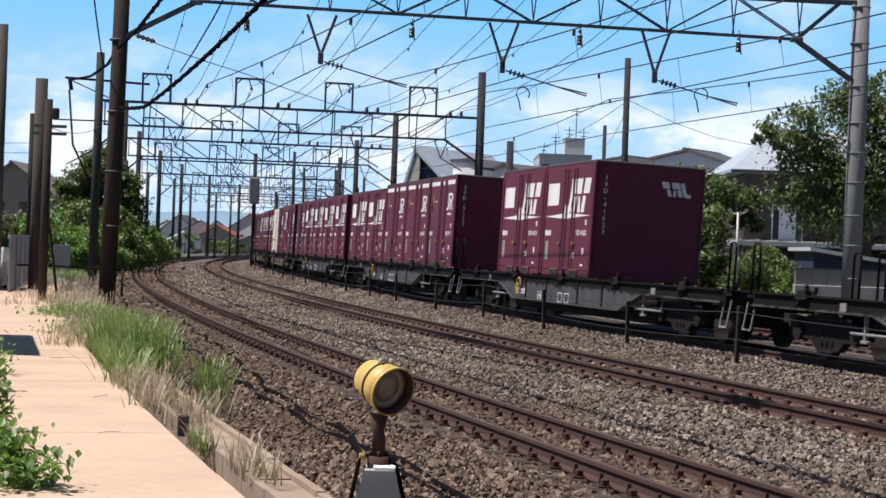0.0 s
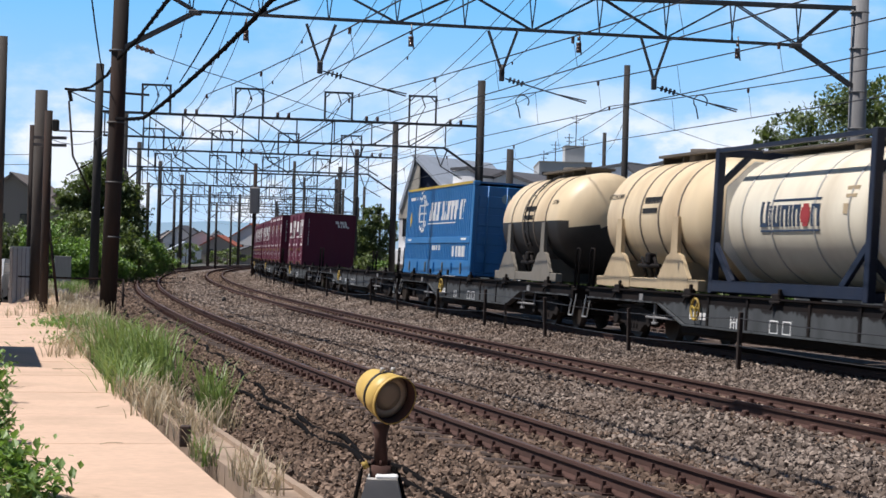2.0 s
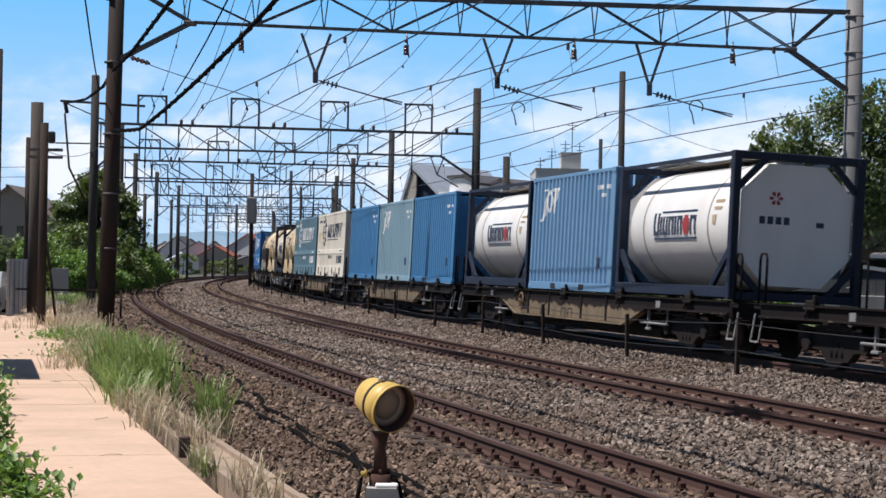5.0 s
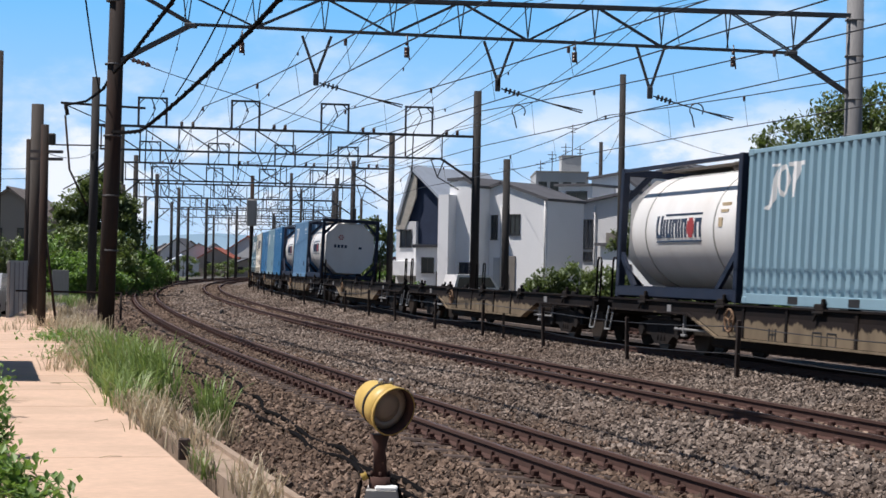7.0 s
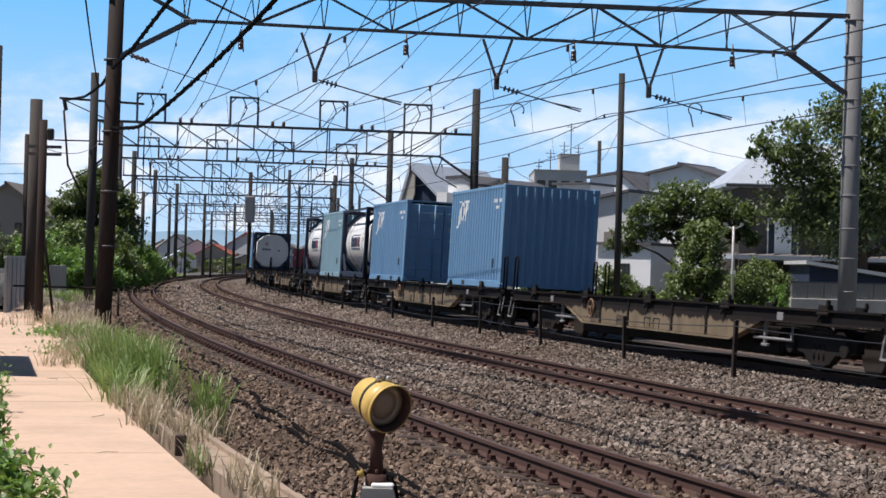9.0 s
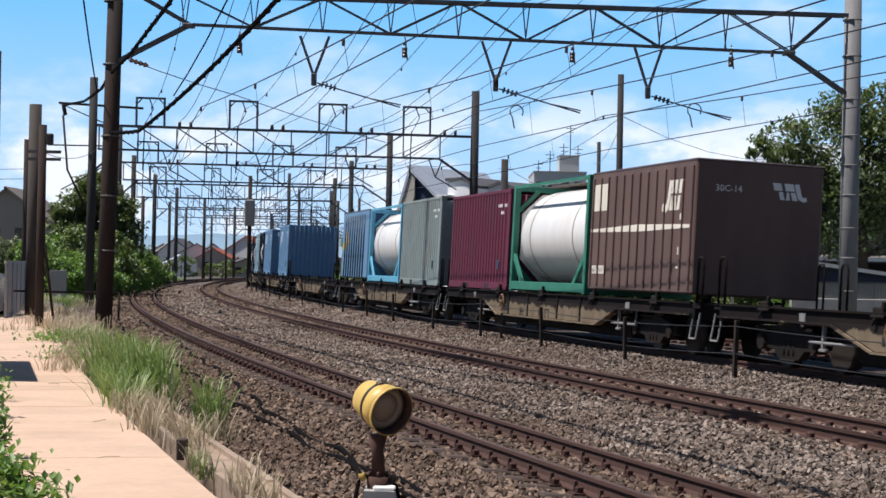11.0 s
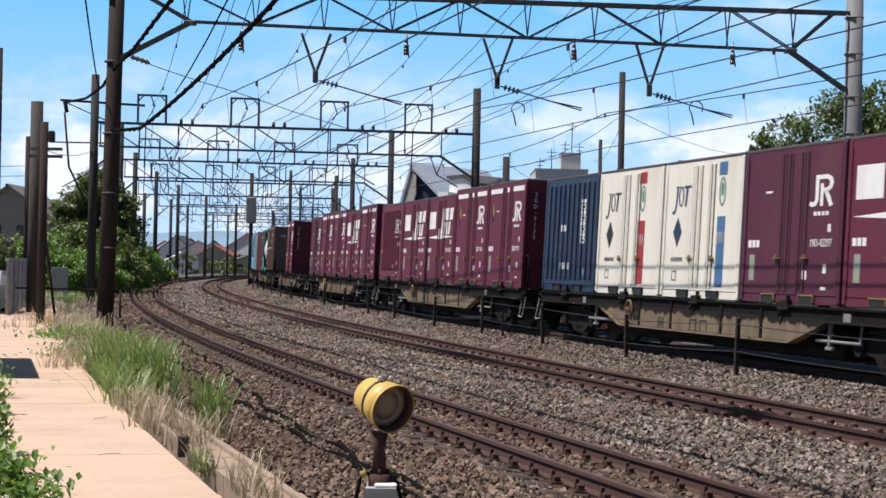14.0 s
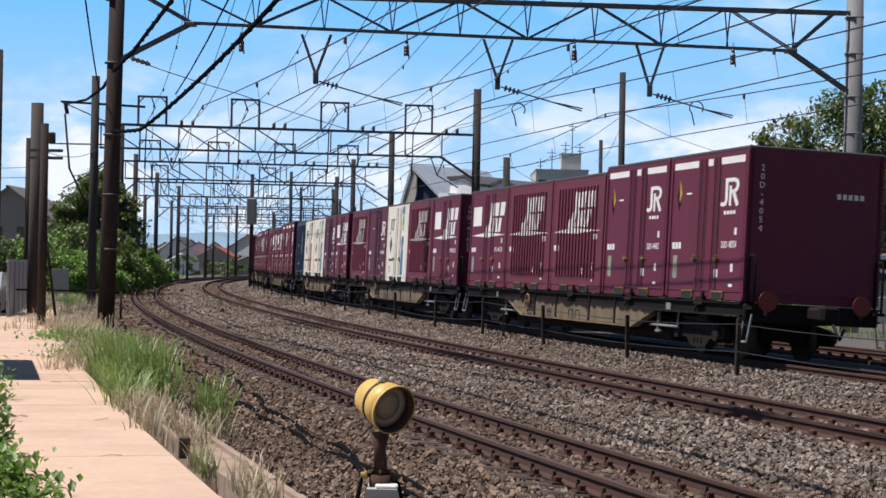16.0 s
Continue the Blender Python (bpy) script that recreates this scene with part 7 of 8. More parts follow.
# ---- vehicles ----
def car(label, place, rz, paint, long=3.4, wide=1.48, high=1.7):
    t = thing("car", label, "car", Matrix.Translation(place) @ Matrix.Rotation(radians(rz), 4, "Z"))
    L, W, H = long / 2, wide / 2, high
    prof = [(-L, 0.28), (-L, 0.80), (-L + 0.15, 0.95), (-L + 0.75, 1.0), (-L + 1.25, H - 0.08), (-L + 1.5, H), (L - 0.25, H - 0.03), (L - 0.05, 1.0), (L, 0.7), (L, 0.28)]
    g = Geo().prism(prof, "y", -W, W)
    body = part("body", g, mat(paint[0], paint[1], 0.3, vary=0.03, spec=0.6), t)
    for s in (-1, 1):
        part("side_window", Geo().prism([(-L + 0.95, 1.02), (-L + 1.32, H - 0.16), (L - 0.32, H - 0.16), (L - 0.2, 1.02)], "y", s * W, s * (W + 0.008)), M_GLASS, t)
        for x in (-L + 0.6, L - 0.6):
            wh = part("wheel", Geo().tube([(x, s * (W - 0.16), 0.28), (x, s * (W + 0.01), 0.28)], 0.28, 16), M_CABLE, t)
            part("rim", Geo().tube([(x, s * (W + 0.005), 0.28), (x, s * (W + 0.02), 0.28)], 0.17, 12), M_GALV, wh)
    part("windscreen", Geo().prism([(-L + 0.80, 1.02), (-L + 1.24, H - 0.12), (-L + 1.22, H - 0.10), (-L + 0.77, 1.03)], "y", -W + 0.1, W - 0.1), M_GLASS, t)
    for s in (-1, 1):
        part("headlight", Geo().box((-L + 0.02, s * (W - 0.22), 0.72), (0.06, 0.26, 0.16), bevel=0.02), M_WHITE, t)
    return t


car("small white van parked before the white houses", (1.68, 96, -0.3), 205, ("car_white", (0.75, 0.75, 0.75)))
car("silver car parked behind the fence", (-14.95, 59, -0.25), 100, ("car_silver", (0.38, 0.40, 0.42)), 4.2, 1.68, 1.5)

# ---- plants ----
def leaf_mat(name, dark, light, glow=(0.20, 0.28, 0.05)):
    m = bpy.data.materials.new(name)
    m.use_nodes = True
    nt = m.node_tree
    n, link = nt.nodes, nt.links.new
    b = n["Principled BSDF"]
    g = n.new("ShaderNodeNewGeometry")
    r = n.new("ShaderNodeValToRGB")
    r.color_ramp.elements[0].color, r.color_ramp.elements[1].color = (*dark, 1), (*light, 1)
    link(g.outputs["Random Per Island"], r.inputs[0])
    link(r.outputs[0], b.inputs["Base Color"])
    b.inputs["Roughness"].default_value = 0.5
    tr = n.new("ShaderNodeBsdfTranslucent")
    tr.inputs[0].default_value = (*glow, 1)
    mx = n.new("ShaderNodeMixShader")
    mx.inputs[0].default_value = 0.25
    link(b.outputs[0], mx.inputs[1])
    link(tr.outputs[0], mx.inputs[2])
    link(mx.outputs[0], n["Material Output"].inputs[0])
    return m


M_LEAF_D = leaf_mat("leaf_dark", (0.028, 0.05, 0.021), (0.185, 0.235, 0.115))
M_LEAF_L = leaf_mat("leaf_light", (0.055, 0.085, 0.030), (0.25, 0.31, 0.14), (0.26, 0.36, 0.07))
M_LEAF_V = leaf_mat("leaf_vivid", (0.055, 0.12, 0.030), (0.22, 0.34, 0.10), (0.26, 0.46, 0.06))
M_GRASS = leaf_mat("grass_green", (0.075, 0.135, 0.03), (0.26, 0.35, 0.11), (0.28, 0.40, 0.10))
M_STRAW = leaf_mat("grass_dry", (0.28, 0.22, 0.13), (0.55, 0.47, 0.33), (0.5, 0.42, 0.28))
M_BARK = mat("bark", (0.10, 0.075, 0.055), 0.9, scale=12, vary=0.4, bump=0.01, stretch=(2, 2, 0.5))


def leaves_mesh(name, centres, size, rng, m, per=1):
    """Many small folded leaves at the given places."""
    n = len(centres)
    a, t = rng.random(n) * 2 * np.pi, (rng.random(n) - 0.5) * 2.4
    s = size * (0.6 + 0.8 * rng.random(n))
    u = np.stack([np.cos(a) * np.cos(t), np.sin(a) * np.cos(t), np.sin(t)], -1)
    w = np.stack([-np.sin(a), np.cos(a), 0.6 * (rng.random(n) - 0.5)], -1)
    w /= np.linalg.norm(w, axis=1)[:, None]
    nn = np.cross(u, w)
    c = centres
    s = s[:, None]
    v = np.stack([c - u * s * 0.5, c + w * s * 0.32 + nn * s * 0.10, c + u * s * 0.55, c - w * s * 0.32 + nn * s * 0.10], 1).reshape(-1, 3)
    f = np.array([(0, 1, 2), (0, 2, 3)])
    faces = (f[None] + 4 * np.arange(n)[:, None, None]).reshape(-1, 3)
    me = bpy.data.meshes.new(name)
    me.vertices.add(len(v))
    me.vertices.foreach_set("co", v.ravel())
    me.loops.add(faces.size)
    me.loops.foreach_set("vertex_index", faces.ravel().astype(np.int32))
    me.polygons.add(len(faces))
    me.polygons.foreach_set("loop_start", np.arange(0, faces.size, 3, dtype=np.int32))
    me.update(calc_edges=True)
    me.shade_flat()
    me.materials.append(m)
    return me


def tree(name, label, category, place, height, clumps, n, size, leaf, trunk=0.16, seed=1, limbs=True):
    """A tapered trunk with limbs that reach into clumps of leaves. clumps: centre and half sizes."""
    rng = np.random.default_rng(seed)
    t = thing(name, label, category, Matrix.Translation(place))
    g = Geo()
    top = Vector((clumps[0][0] * 0.3, clumps[0][1] * 0.3, height * 0.62))
    g.tube([(0, 0, -0.1), (0.03, 0.02, height * 0.3), top], [trunk, trunk * 0.8, trunk * 0.4], 9)
    if limbs:
        for c in clumps:
            p = Vector(c[:3])
            st = Vector((0, 0, min(p.z * 0.6, height * 0.45)))
            mid = st.lerp(p, 0.5) + Vector((0.1, 0.1, 0.15))
            g.tube([st, mid, p], [trunk * 0.45, trunk * 0.3, trunk * 0.12], 6)
            for _ in range(4):
                d = Vector((rng.random() - 0.5, rng.random() - 0.5, rng.random() - 0.3)) * 1.6
                g.tube([mid.lerp(p, 0.6), p + Vector((d.x * c[3], d.y * c[4], d.z * c[5]))], [trunk * 0.14, trunk * 0.05], 5)
    part("trunk", g, M_BARK, t)
    vol = np.array([c[3] * c[4] * c[5] for c in clumps]) ** 0.75
    cnt = (vol / vol.sum() * n).astype(int)
    pts = []
    for c, k in zip(clumps, cnt):
        # twigs inside the clump, each with a tuft
        m = max(6, k // 26)
        d = rng.normal(size=(m, 3))
        d /= np.linalg.norm(d, axis=1)[:, None]
        tw = d * (0.45 + 0.6 * rng.random((m, 1)) ** 0.6)
        q = tw[rng.integers(0, m, k)] + rng.normal(size=(k, 3)) * 0.13
        pts.append(q * np.array(c[3:6]) + np.array(c[:3]))
    crown = part("crown", leaves_mesh("crown", np.concatenate(pts), size, rng, leaf), None, t)
    return t


def build_trees():
    # the tall tree beside the grey pole
    tree("tree", "tall dark green broadleaf tree beside the grey pole", "tree", (17.0, 75, -0.3), 9.5,
         [(0, 0, 6.5, 3.4, 2.6, 2.4), (-3.3, -0.3, 7.4, 1.2, 1.5, 0.75), (-2.3, 0, 5.2, 1.7, 1.6, 1.5), (2.4, 0.4, 7.2, 2.6, 2.2, 2.2), (0.2, 0, 8.7, 2.2, 1.8, 1.0),
          (-0.8, 0, 3.9, 2.2, 1.8, 1.2), (3.5, 0, 4.5, 2.6, 2, 1.8), (-4.1, 0, 6.9, 0.6, 0.9, 0.4)], 31000, 0.20, M_LEAF_D, 0.28, 3)
    tree("tree", "broad round-topped tree with drooping leafy limbs", "tree", (10.6, 81, -0.3), 6.2,
         [(0.1, 0, 5.0, 1.9, 1.6, 0.9), (-1.6, 0, 4.2, 1.2, 1.2, 0.8), (1.9, 0, 4.4, 1.2, 1.2, 0.8), (-2.6, 0, 3.3, 0.8, 0.9, 0.6), (2.7, 0, 3.7, 0.8, 0.9, 0.5), (0.4, 0, 3.6, 1.0, 1.0, 0.8)],
         8500, 0.22, M_LEAF_D, 0.17, 5)
    tree("tree", "lighter green young tree in front of the broad one", "tree", (10.9, 77, -0.3), 4.4,
         [(0, 0, 3.2, 1.0, 1.0, 1.0), (-0.3, 0, 2.0, 1.2, 1.1, 1.0), (0.5, 0, 1.3, 1.1, 1.0, 0.9), (-0.8, 0, 1.1, 0.9, 1, 0.8)], 9000, 0.17, M_LEAF_L, 0.10, 6)
    tree("shrub", "feathery olive-green shrub beside the track", "shrub", (12.6, 73, -0.3), 2.6,
         [(0, 0, 1.6, 1.1, 0.9, 0.9), (-0.9, 0, 1.2, 0.8, 0.8, 0.8), (0.9, 0, 1.2, 0.8, 0.8, 0.8), (0.2, 0, 0.7, 1.5, 0.9, 0.6)], 8000, 0.13, M_LEAF_L, 0.06, 8)
    tree("shrub", "low bright green shrub by the wall", "shrub", (12.3, 66.5, -0.3), 1.6, [(0, 0, 0.9, 0.5, 0.5, 0.6), (0.3, 0, 0.6, 0.5, 0.5, 0.5)], 1500, 0.12, M_LEAF_V, 0.04, 9)
    for i, (x, w, h, leaf) in enumerate(((4.6, 0.9, 1.9, M_LEAF_D), (5.7, 0.9, 2.1, M_LEAF_L), (6.8, 0.9, 2.0, M_LEAF_L), (7.7, 0.8, 1.7, M_LEAF_L), (8.7, 0.7, 1.2, M_LEAF_D), (3.9, 0.5, 1.5, M_LEAF_D))):
        tree("shrub", "dense leafy hedge shrub in front of the houses", "shrub", (x, 80 + 0.4 * (i % 2), -0.3), h,
             [(0, 0, h * 0.65, w, 0.8, h * 0.42), (0.2, 0.1, h * 0.3, w, 0.8, h * 0.3)], 3800, 0.16, leaf, 0.05, 20 + i)
    tree("shrub", "small green shrub beside the van", "shrub", (-1.6, 92, -0.3), 1.3, [(0, 0, 0.7, 0.8, 0.6, 0.5)], 1500, 0.15, M_LEAF_V, 0.04, 31)
    # beyond the path
    tree("tree", "dark tall conifer-like tree behind the beige house", "tree", (-20.4, 108, -0.4), 8.2,
         [(0, 0, 6.0, 1.5, 1.5, 1.1), (-1.3, 0, 5.2, 1.2, 1.2, 0.8), (1.2, 0, 5.0, 1.3, 1.5, 1.0), (0.3, 0, 6.9, 0.7, 0.9, 0.5), (1.6, 0, 3.6, 1.3, 1.4, 1.2), (-1.0, 0, 3.6, 1.4, 1.4, 1.2), (-1.8, 0, 4.2, 0.9, 1.2, 0.8)], 13000, 0.26, M_LEAF_D, 0.2, 41)
    for i, (x, y, h, leaf) in enumerate(((-19.2, 98, 3.9, M_LEAF_L), (-20.6, 96, 3.4, M_LEAF_V), (-18.6, 103, 3.6, M_LEAF_L), (-19.4, 112, 3.8, M_LEAF_V), (-17.7, 92, 2.6, M_LEAF_V), (-21.5, 118, 3.6, M_LEAF_L),
                                         (-20.4, 124, 2.8, M_LEAF_V), (-23.0, 136, 3.0, M_LEAF_L), (-24.0, 150, 2.6, M_LEAF_D), (-26.5, 165, 2.6, M_LEAF_L), (-19.0, 104, 2.0, M_LEAF_V))):
        tree("shrub", "wild bright green bush beside the line", "shrub", (x, y, -0.4), h,
             [(0, 0, h * 0.66, 1.5, 1.3, h * 0.34), (0.8, 0.1, h * 0.4, 1.3, 1.1, h * 0.32), (-0.9, 0, h * 0.35, 1.2, 1.1, h * 0.3)], 3400, 0.22, leaf, 0.07, 50 + i)
    tree("tree", "dark green tree between the line and the navy house", "tree", (-6.2, 150, -0.4), 6.6,
         [(0, 0, 5.0, 1.2, 1.2, 1.0), (0.9, 0, 4.0, 1.2, 1.2, 1.1), (-0.8, 0, 3.4, 1.1, 1.1, 1.2), (0.6, 0, 2.2, 1.5, 1.2, 1.1), (-0.6, 0, 1.4, 1.4, 1.2, 0.9)], 5000, 0.3, M_LEAF_D, 0.16, 201)
    tree("tree", "slim dark tree behind the line-side poles", "tree", (-7.6, 156, -0.4), 5.4,
         [(0, 0, 4.0, 0.9, 0.9, 1.0), (0.4, 0, 2.6, 1.1, 1.0, 1.1), (-0.4, 0, 1.4, 1.2, 1.0, 0.9)], 3000, 0.3, M_LEAF_D, 0.12, 202)
    for i, (x, h) in enumerate(((-5.6, 2.2), (-4.4, 1.8), (-3.4, 2.3), (-6.6, 1.6))):
        tree("shrub", "sunlit green bush below the navy house", "shrub", (x, 122 + i, -0.4), h, [(0, 0, h * 0.6, 0.9, 0.8, h * 0.4), (0.4, 0, h * 0.35, 0.9, 0.8, h * 0.3)], 1500, 0.2, (M_LEAF_L, M_LEAF_V)[i % 2], 0.06, 210 + i)
    for i, (x, y, h) in enumerate(((-27.5, 114, 3.4), (-29.5, 116, 3.6), (-25.8, 114, 3.2), (-24.0, 113, 3.6), (-22.4, 116, 3.4))):
        tree("shrub", "dark garden bush below the beige house", "shrub", (x, y, -0.4), h, [(0, 0, h * 0.6, 1.7, 1.3, h * 0.42)], 2200, 0.24, M_LEAF_D, 0.08, 70 + i)
    for i in range(22):
        x, y = -76 + i * 3.4, 262 + 26 * ((i * 7) % 5) / 5
        if x > -27:
            x += 22
        tree("shrub", "far dark green bush", "shrub", (x, y, -0.4), 3.0, [(0, 0, 1.3 + 0.5 * (i % 3), 1.9, 1.5, 1.0), (1.3, 0, 0.9, 1.5, 1.2, 0.9)], 500, 0.42, (M_LEAF_D, M_LEAF_L)[i % 2], 0.1, 90 + i)


build_trees()
p = thing("weather_mast", "thin white mast with small sensors behind the tracks", "mast", Matrix.Translation((9.42, 60, -0.2)))
part("mast", Geo().tube([(0, 0, 0), (0, 0, 3.4)], 0.045, 8), M_GALV, p)
part("sensor", Geo().tube([(-0.26, 0, 3.42), (0, 0, 3.3), (0.26, 0, 3.42)], 0.03, 6).box((-0.27, 0, 3.47), (0.10, 0.08, 0.10)).box((0.27, 0, 3.47), (0.10, 0.08, 0.10)), M_GALV, p)
part("sensor_box", Geo().box((0.02, 0, 1.9), (0.14, 0.12, 0.10)), M_WHITE, p)
# ---- the path on the near side ----
def build_path():
    t = tagged(new("path"), "sunlit sandy concrete slab path beside the railway", "path", kind="structure")
    rng = random.Random(8)
    s = -45.5
    while s < 46:
        ln = 2.95
        g = Geo()
        near, far = -11.2, -7.82
        z = -0.10 + rng.uniform(-0.006, 0.006)
        q = [on_line(s + 0.012, near), on_line(s + ln - 0.012, near), on_line(s + ln - 0.012, far), on_line(s + 0.012, far)]
        b = 0.015
        vs = [(p.x, p.y, -0.3) for p in q] + [(p.x, p.y, z - b) for p in q]
        c = sum((Vector((p.x, p.y, 0)) for p in q), Vector()) / 4
        for p in q:
            d = (c - Vector((p.x, p.y, 0))).normalized() * b * 1.6
            vs.append((p.x + d.x, p.y + d.y, z))
        fs = [(8, 9, 10, 11)] + [(i, (i + 1) % 4, 4 + (i + 1) % 4, 4 + i) for i in range(4)] + [(4 + i, 4 + (i + 1) % 4, 8 + (i + 1) % 4, 8 + i) for i in range(4)]
        part("slab", g.add(vs, fs), M_PATH, t)
        s += ln
    k = tagged(new("cable_trough"), "weathered concrete cable trough with lids along the ballast", "cable trough", kind="structure")
    s = -30.0
    while s < 34:
        g = Geo()
        for a, b_, z0, z1 in ((-7.62, -7.56, -0.42, -0.10), (-7.24, -7.17, -0.42, -0.125), (-7.56, -7.24, -0.42, -0.165)):
            q = [on_line(s + 0.01, a), on_line(s + 0.99, a), on_line(s + 0.99, b_), on_line(s + 0.01, b_)]
            vs = [(p.x, p.y, z) for z in (z0, z1 + rng.uniform(-0.006, 0.006)) for p in q]
            g.add(vs, [(0, 1, 2, 3), (4, 5, 6, 7), (0, 1, 5, 4), (1, 2, 6, 5), (2, 3, 7, 6), (3, 0, 4, 7)])
        part("trough_piece", g, M_TROUGH, k)
        s += 1.0
    b = thing("timber_stub", "short square weathered timber stub at the trough", "timber post", Matrix.Translation(on_line(-0.7, -7.66, -0.12)))
    part("post", Geo().box((0, 0, 0.03), (0.10, 0.10, 0.20), bevel=0.012), M_SLEEPER, b)
    # cables lying in the ballast
    along = (-9, 0, 3.5, 5.5, 9.5, 13, 18, 27, 36, 50, 70)
    for lats, ph in (((-5.92, -5.89, -5.85, -5.80, -5.60, -5.43, -5.34, -5.06, -5.16, -5.30, -5.60), 0.0), ((-6.10, -6.02, -6.0, -6.0, -5.98, -5.86, -5.90, -5.92, -5.85, -5.8, -5.8), 2.0)):
        pts = []
        for s in np.arange(-9, 70, 0.7):
            lat = float(np.interp(s, along, lats)) + 0.05 * math.sin(s * 1.9 + ph)
            pts.append(on_line(s, lat, float(np.interp(lat, [b_[0] for b_ in BED], [b_[1] for b_ in BED])) + 0.035 + 0.02 * math.sin(s * 2.7 + ph)))
        tagged(part("ground_cable", Geo().tube(pts, 0.030, 6), M_CABLE), "black cable lying on the ballast", "cable", group="cables on the ballast")
    # dry twigs and stems on the slabs
    g = Geo()
    for i in range(16):
        p = on_line(rng.uniform(-6, 20), rng.uniform(-9.6, -8.0), -0.085)
        a = rng.uniform(0, 6.28)
        d = Vector((math.cos(a), math.sin(a), 0)) * rng.uniform(0.1, 0.4)
        g.tube([p - d, p + Vector((-d.y, d.x, 0.02)) * 0.3, p + d], 0.003, 4)
    tagged(part("twigs", g, M_STRAW), "dry twigs and stalks scattered on the path", "twigs", kind="stuff")


build_path()


# ---- the yellow track lamp ----
def build_drum():
    base = on_line(-3.9, -6.62, -0.36)
    t = thing("track_warning_lamp", "yellow drum-shaped warning lamp on a rusty post and concrete foot", "warning lamp", Matrix.Translation((-0.46, 14.05, base.z)))
    g = Geo()
    g.prism([(-0.19, 0.0), (0.21, 0.0), (0.13, 0.33), (-0.10, 0.33)], "y", -0.19, 0.19)
    part("foot", g, M_CONC, t, "rough grey concrete foot")
    part("foot_cap", Geo().box((0.05, -0.08, 0.345), (0.17, 0.16, 0.03), bevel=0.01), M_WHITE, t)
    g = Geo().tube([(0.0, 0, 0.30), (0.0, 0, 0.42)], 0.085, 12).tube([(0, 0, 0.42), (-0.01, 0, 0.62), (-0.01, 0, 0.74)], [0.055, 0.045, 0.075], 12)
    for a in (0, 1.57, 3.14, 4.71):
        g.tube([(0.065 * math.cos(a), 0.065 * math.sin(a), 0.42), (0.065 * math.cos(a), 0.065 * math.sin(a), 0.46)], 0.012, 6)
    part("post", g, M_RAIL, t)
    g = Geo().tube([(-0.05, -0.02, 0.40), (-0.13, -0.03, 0.44), (-0.15, -0.04, 0.36), (-0.20, -0.05, 0.10), (-0.24, -0.05, 0.0)], 0.018, 6)
    g.tube([(0.05, -0.02, 0.42), (0.13, -0.03, 0.36), (0.19, -0.04, 0.15), (0.24, -0.04, 0.0)], 0.018, 6)
    part("cable", g, M_CABLE, t)
    part("cable_gland", Geo().tube([(-0.10, -0.03, 0.43), (-0.14, -0.035, 0.41)], 0.03, 8), M_YHANDLE, t)
    # the drum: its dark mouth looks towards the viewer and a little up the line
    axis = Vector((0.58, -0.76, -0.26)).normalized()
    m = Matrix.Translation((0.0, 0.0, 0.965)) @ axis.to_track_quat("Y", "Z").to_matrix().to_4x4()
    drum = Geo()
    prof = [(-0.19, 0.07), (-0.185, 0.115), (-0.165, 0.140), (-0.08, 0.158), (0.05, 0.176), (0.17, 0.188), (0.17, 0.183), (0.06, 0.172)]
    n = 36
    vs = [(r * math.cos(2 * math.pi * k / n), y, r * math.sin(2 * math.pi * k / n)) for y, r in prof for k in range(n)]
    fs = [(i * n + k, i * n + (k + 1) % n, (i + 1) * n + (k + 1) % n, (i + 1) * n + k) for i in range(len(prof) - 1) for k in range(n)]
    fs.append(tuple(range(n)))
    drum.add(vs, fs, 0, True)
    d = part("drum", drum, M_YELLOW, t, "dented yellow drum", m=m)
    part("mouth_lining", lathe(Geo(), [(0.168, 0.181), (0.168, 0.177), (0.07, 0.167), (0.07, 0.171)], 36, caps=False), M_RAIL, d, "rust-brown inside of the drum")
    for y in (0.0, 0.158):
        q = 0.168 if y < 0.1 else 0.185
        r = lathe(Geo(), [(y - 0.012, q - 0.004), (y - 0.012, q + 0.006), (y + 0.012, q + 0.006), (y + 0.012, q - 0.004)], 36, caps=False)
        part("strap", r, M_BLACK if y < 0.1 else M_YELLOW, d)
    part("lens_rim", lathe(Geo(), [(0.045, 0.169), (0.08, 0.169), (0.08, 0.115), (0.045, 0.11)], 36), M_LENS, d)
    part("lens", lathe(Geo(), [(0.05, 0.115), (0.075, 0.112), (0.085, 0.06), (0.088, 0.01)], 30), M_LENS, d)
    g = Geo()
    for i in range(3):
        a = 2.75 + 0.13 * i
        g.box((0.153 * math.cos(a), -0.10, 0.153 * math.sin(a)), (0.02, 0.05, 0.016))
        g.box((0.155 * math.cos(a - 0.4), -0.09, 0.155 * math.sin(a - 0.4)), (0.02, 0.07, 0.014))
    part("writing_bars", g, M_BLACK, d)
    for x in (-0.05, 0.05):
        part("bolt", Geo().tube([(x, 0.0, 0.165), (x, 0.0, 0.205)], 0.016, 8), M_GALV, d)


build_drum()


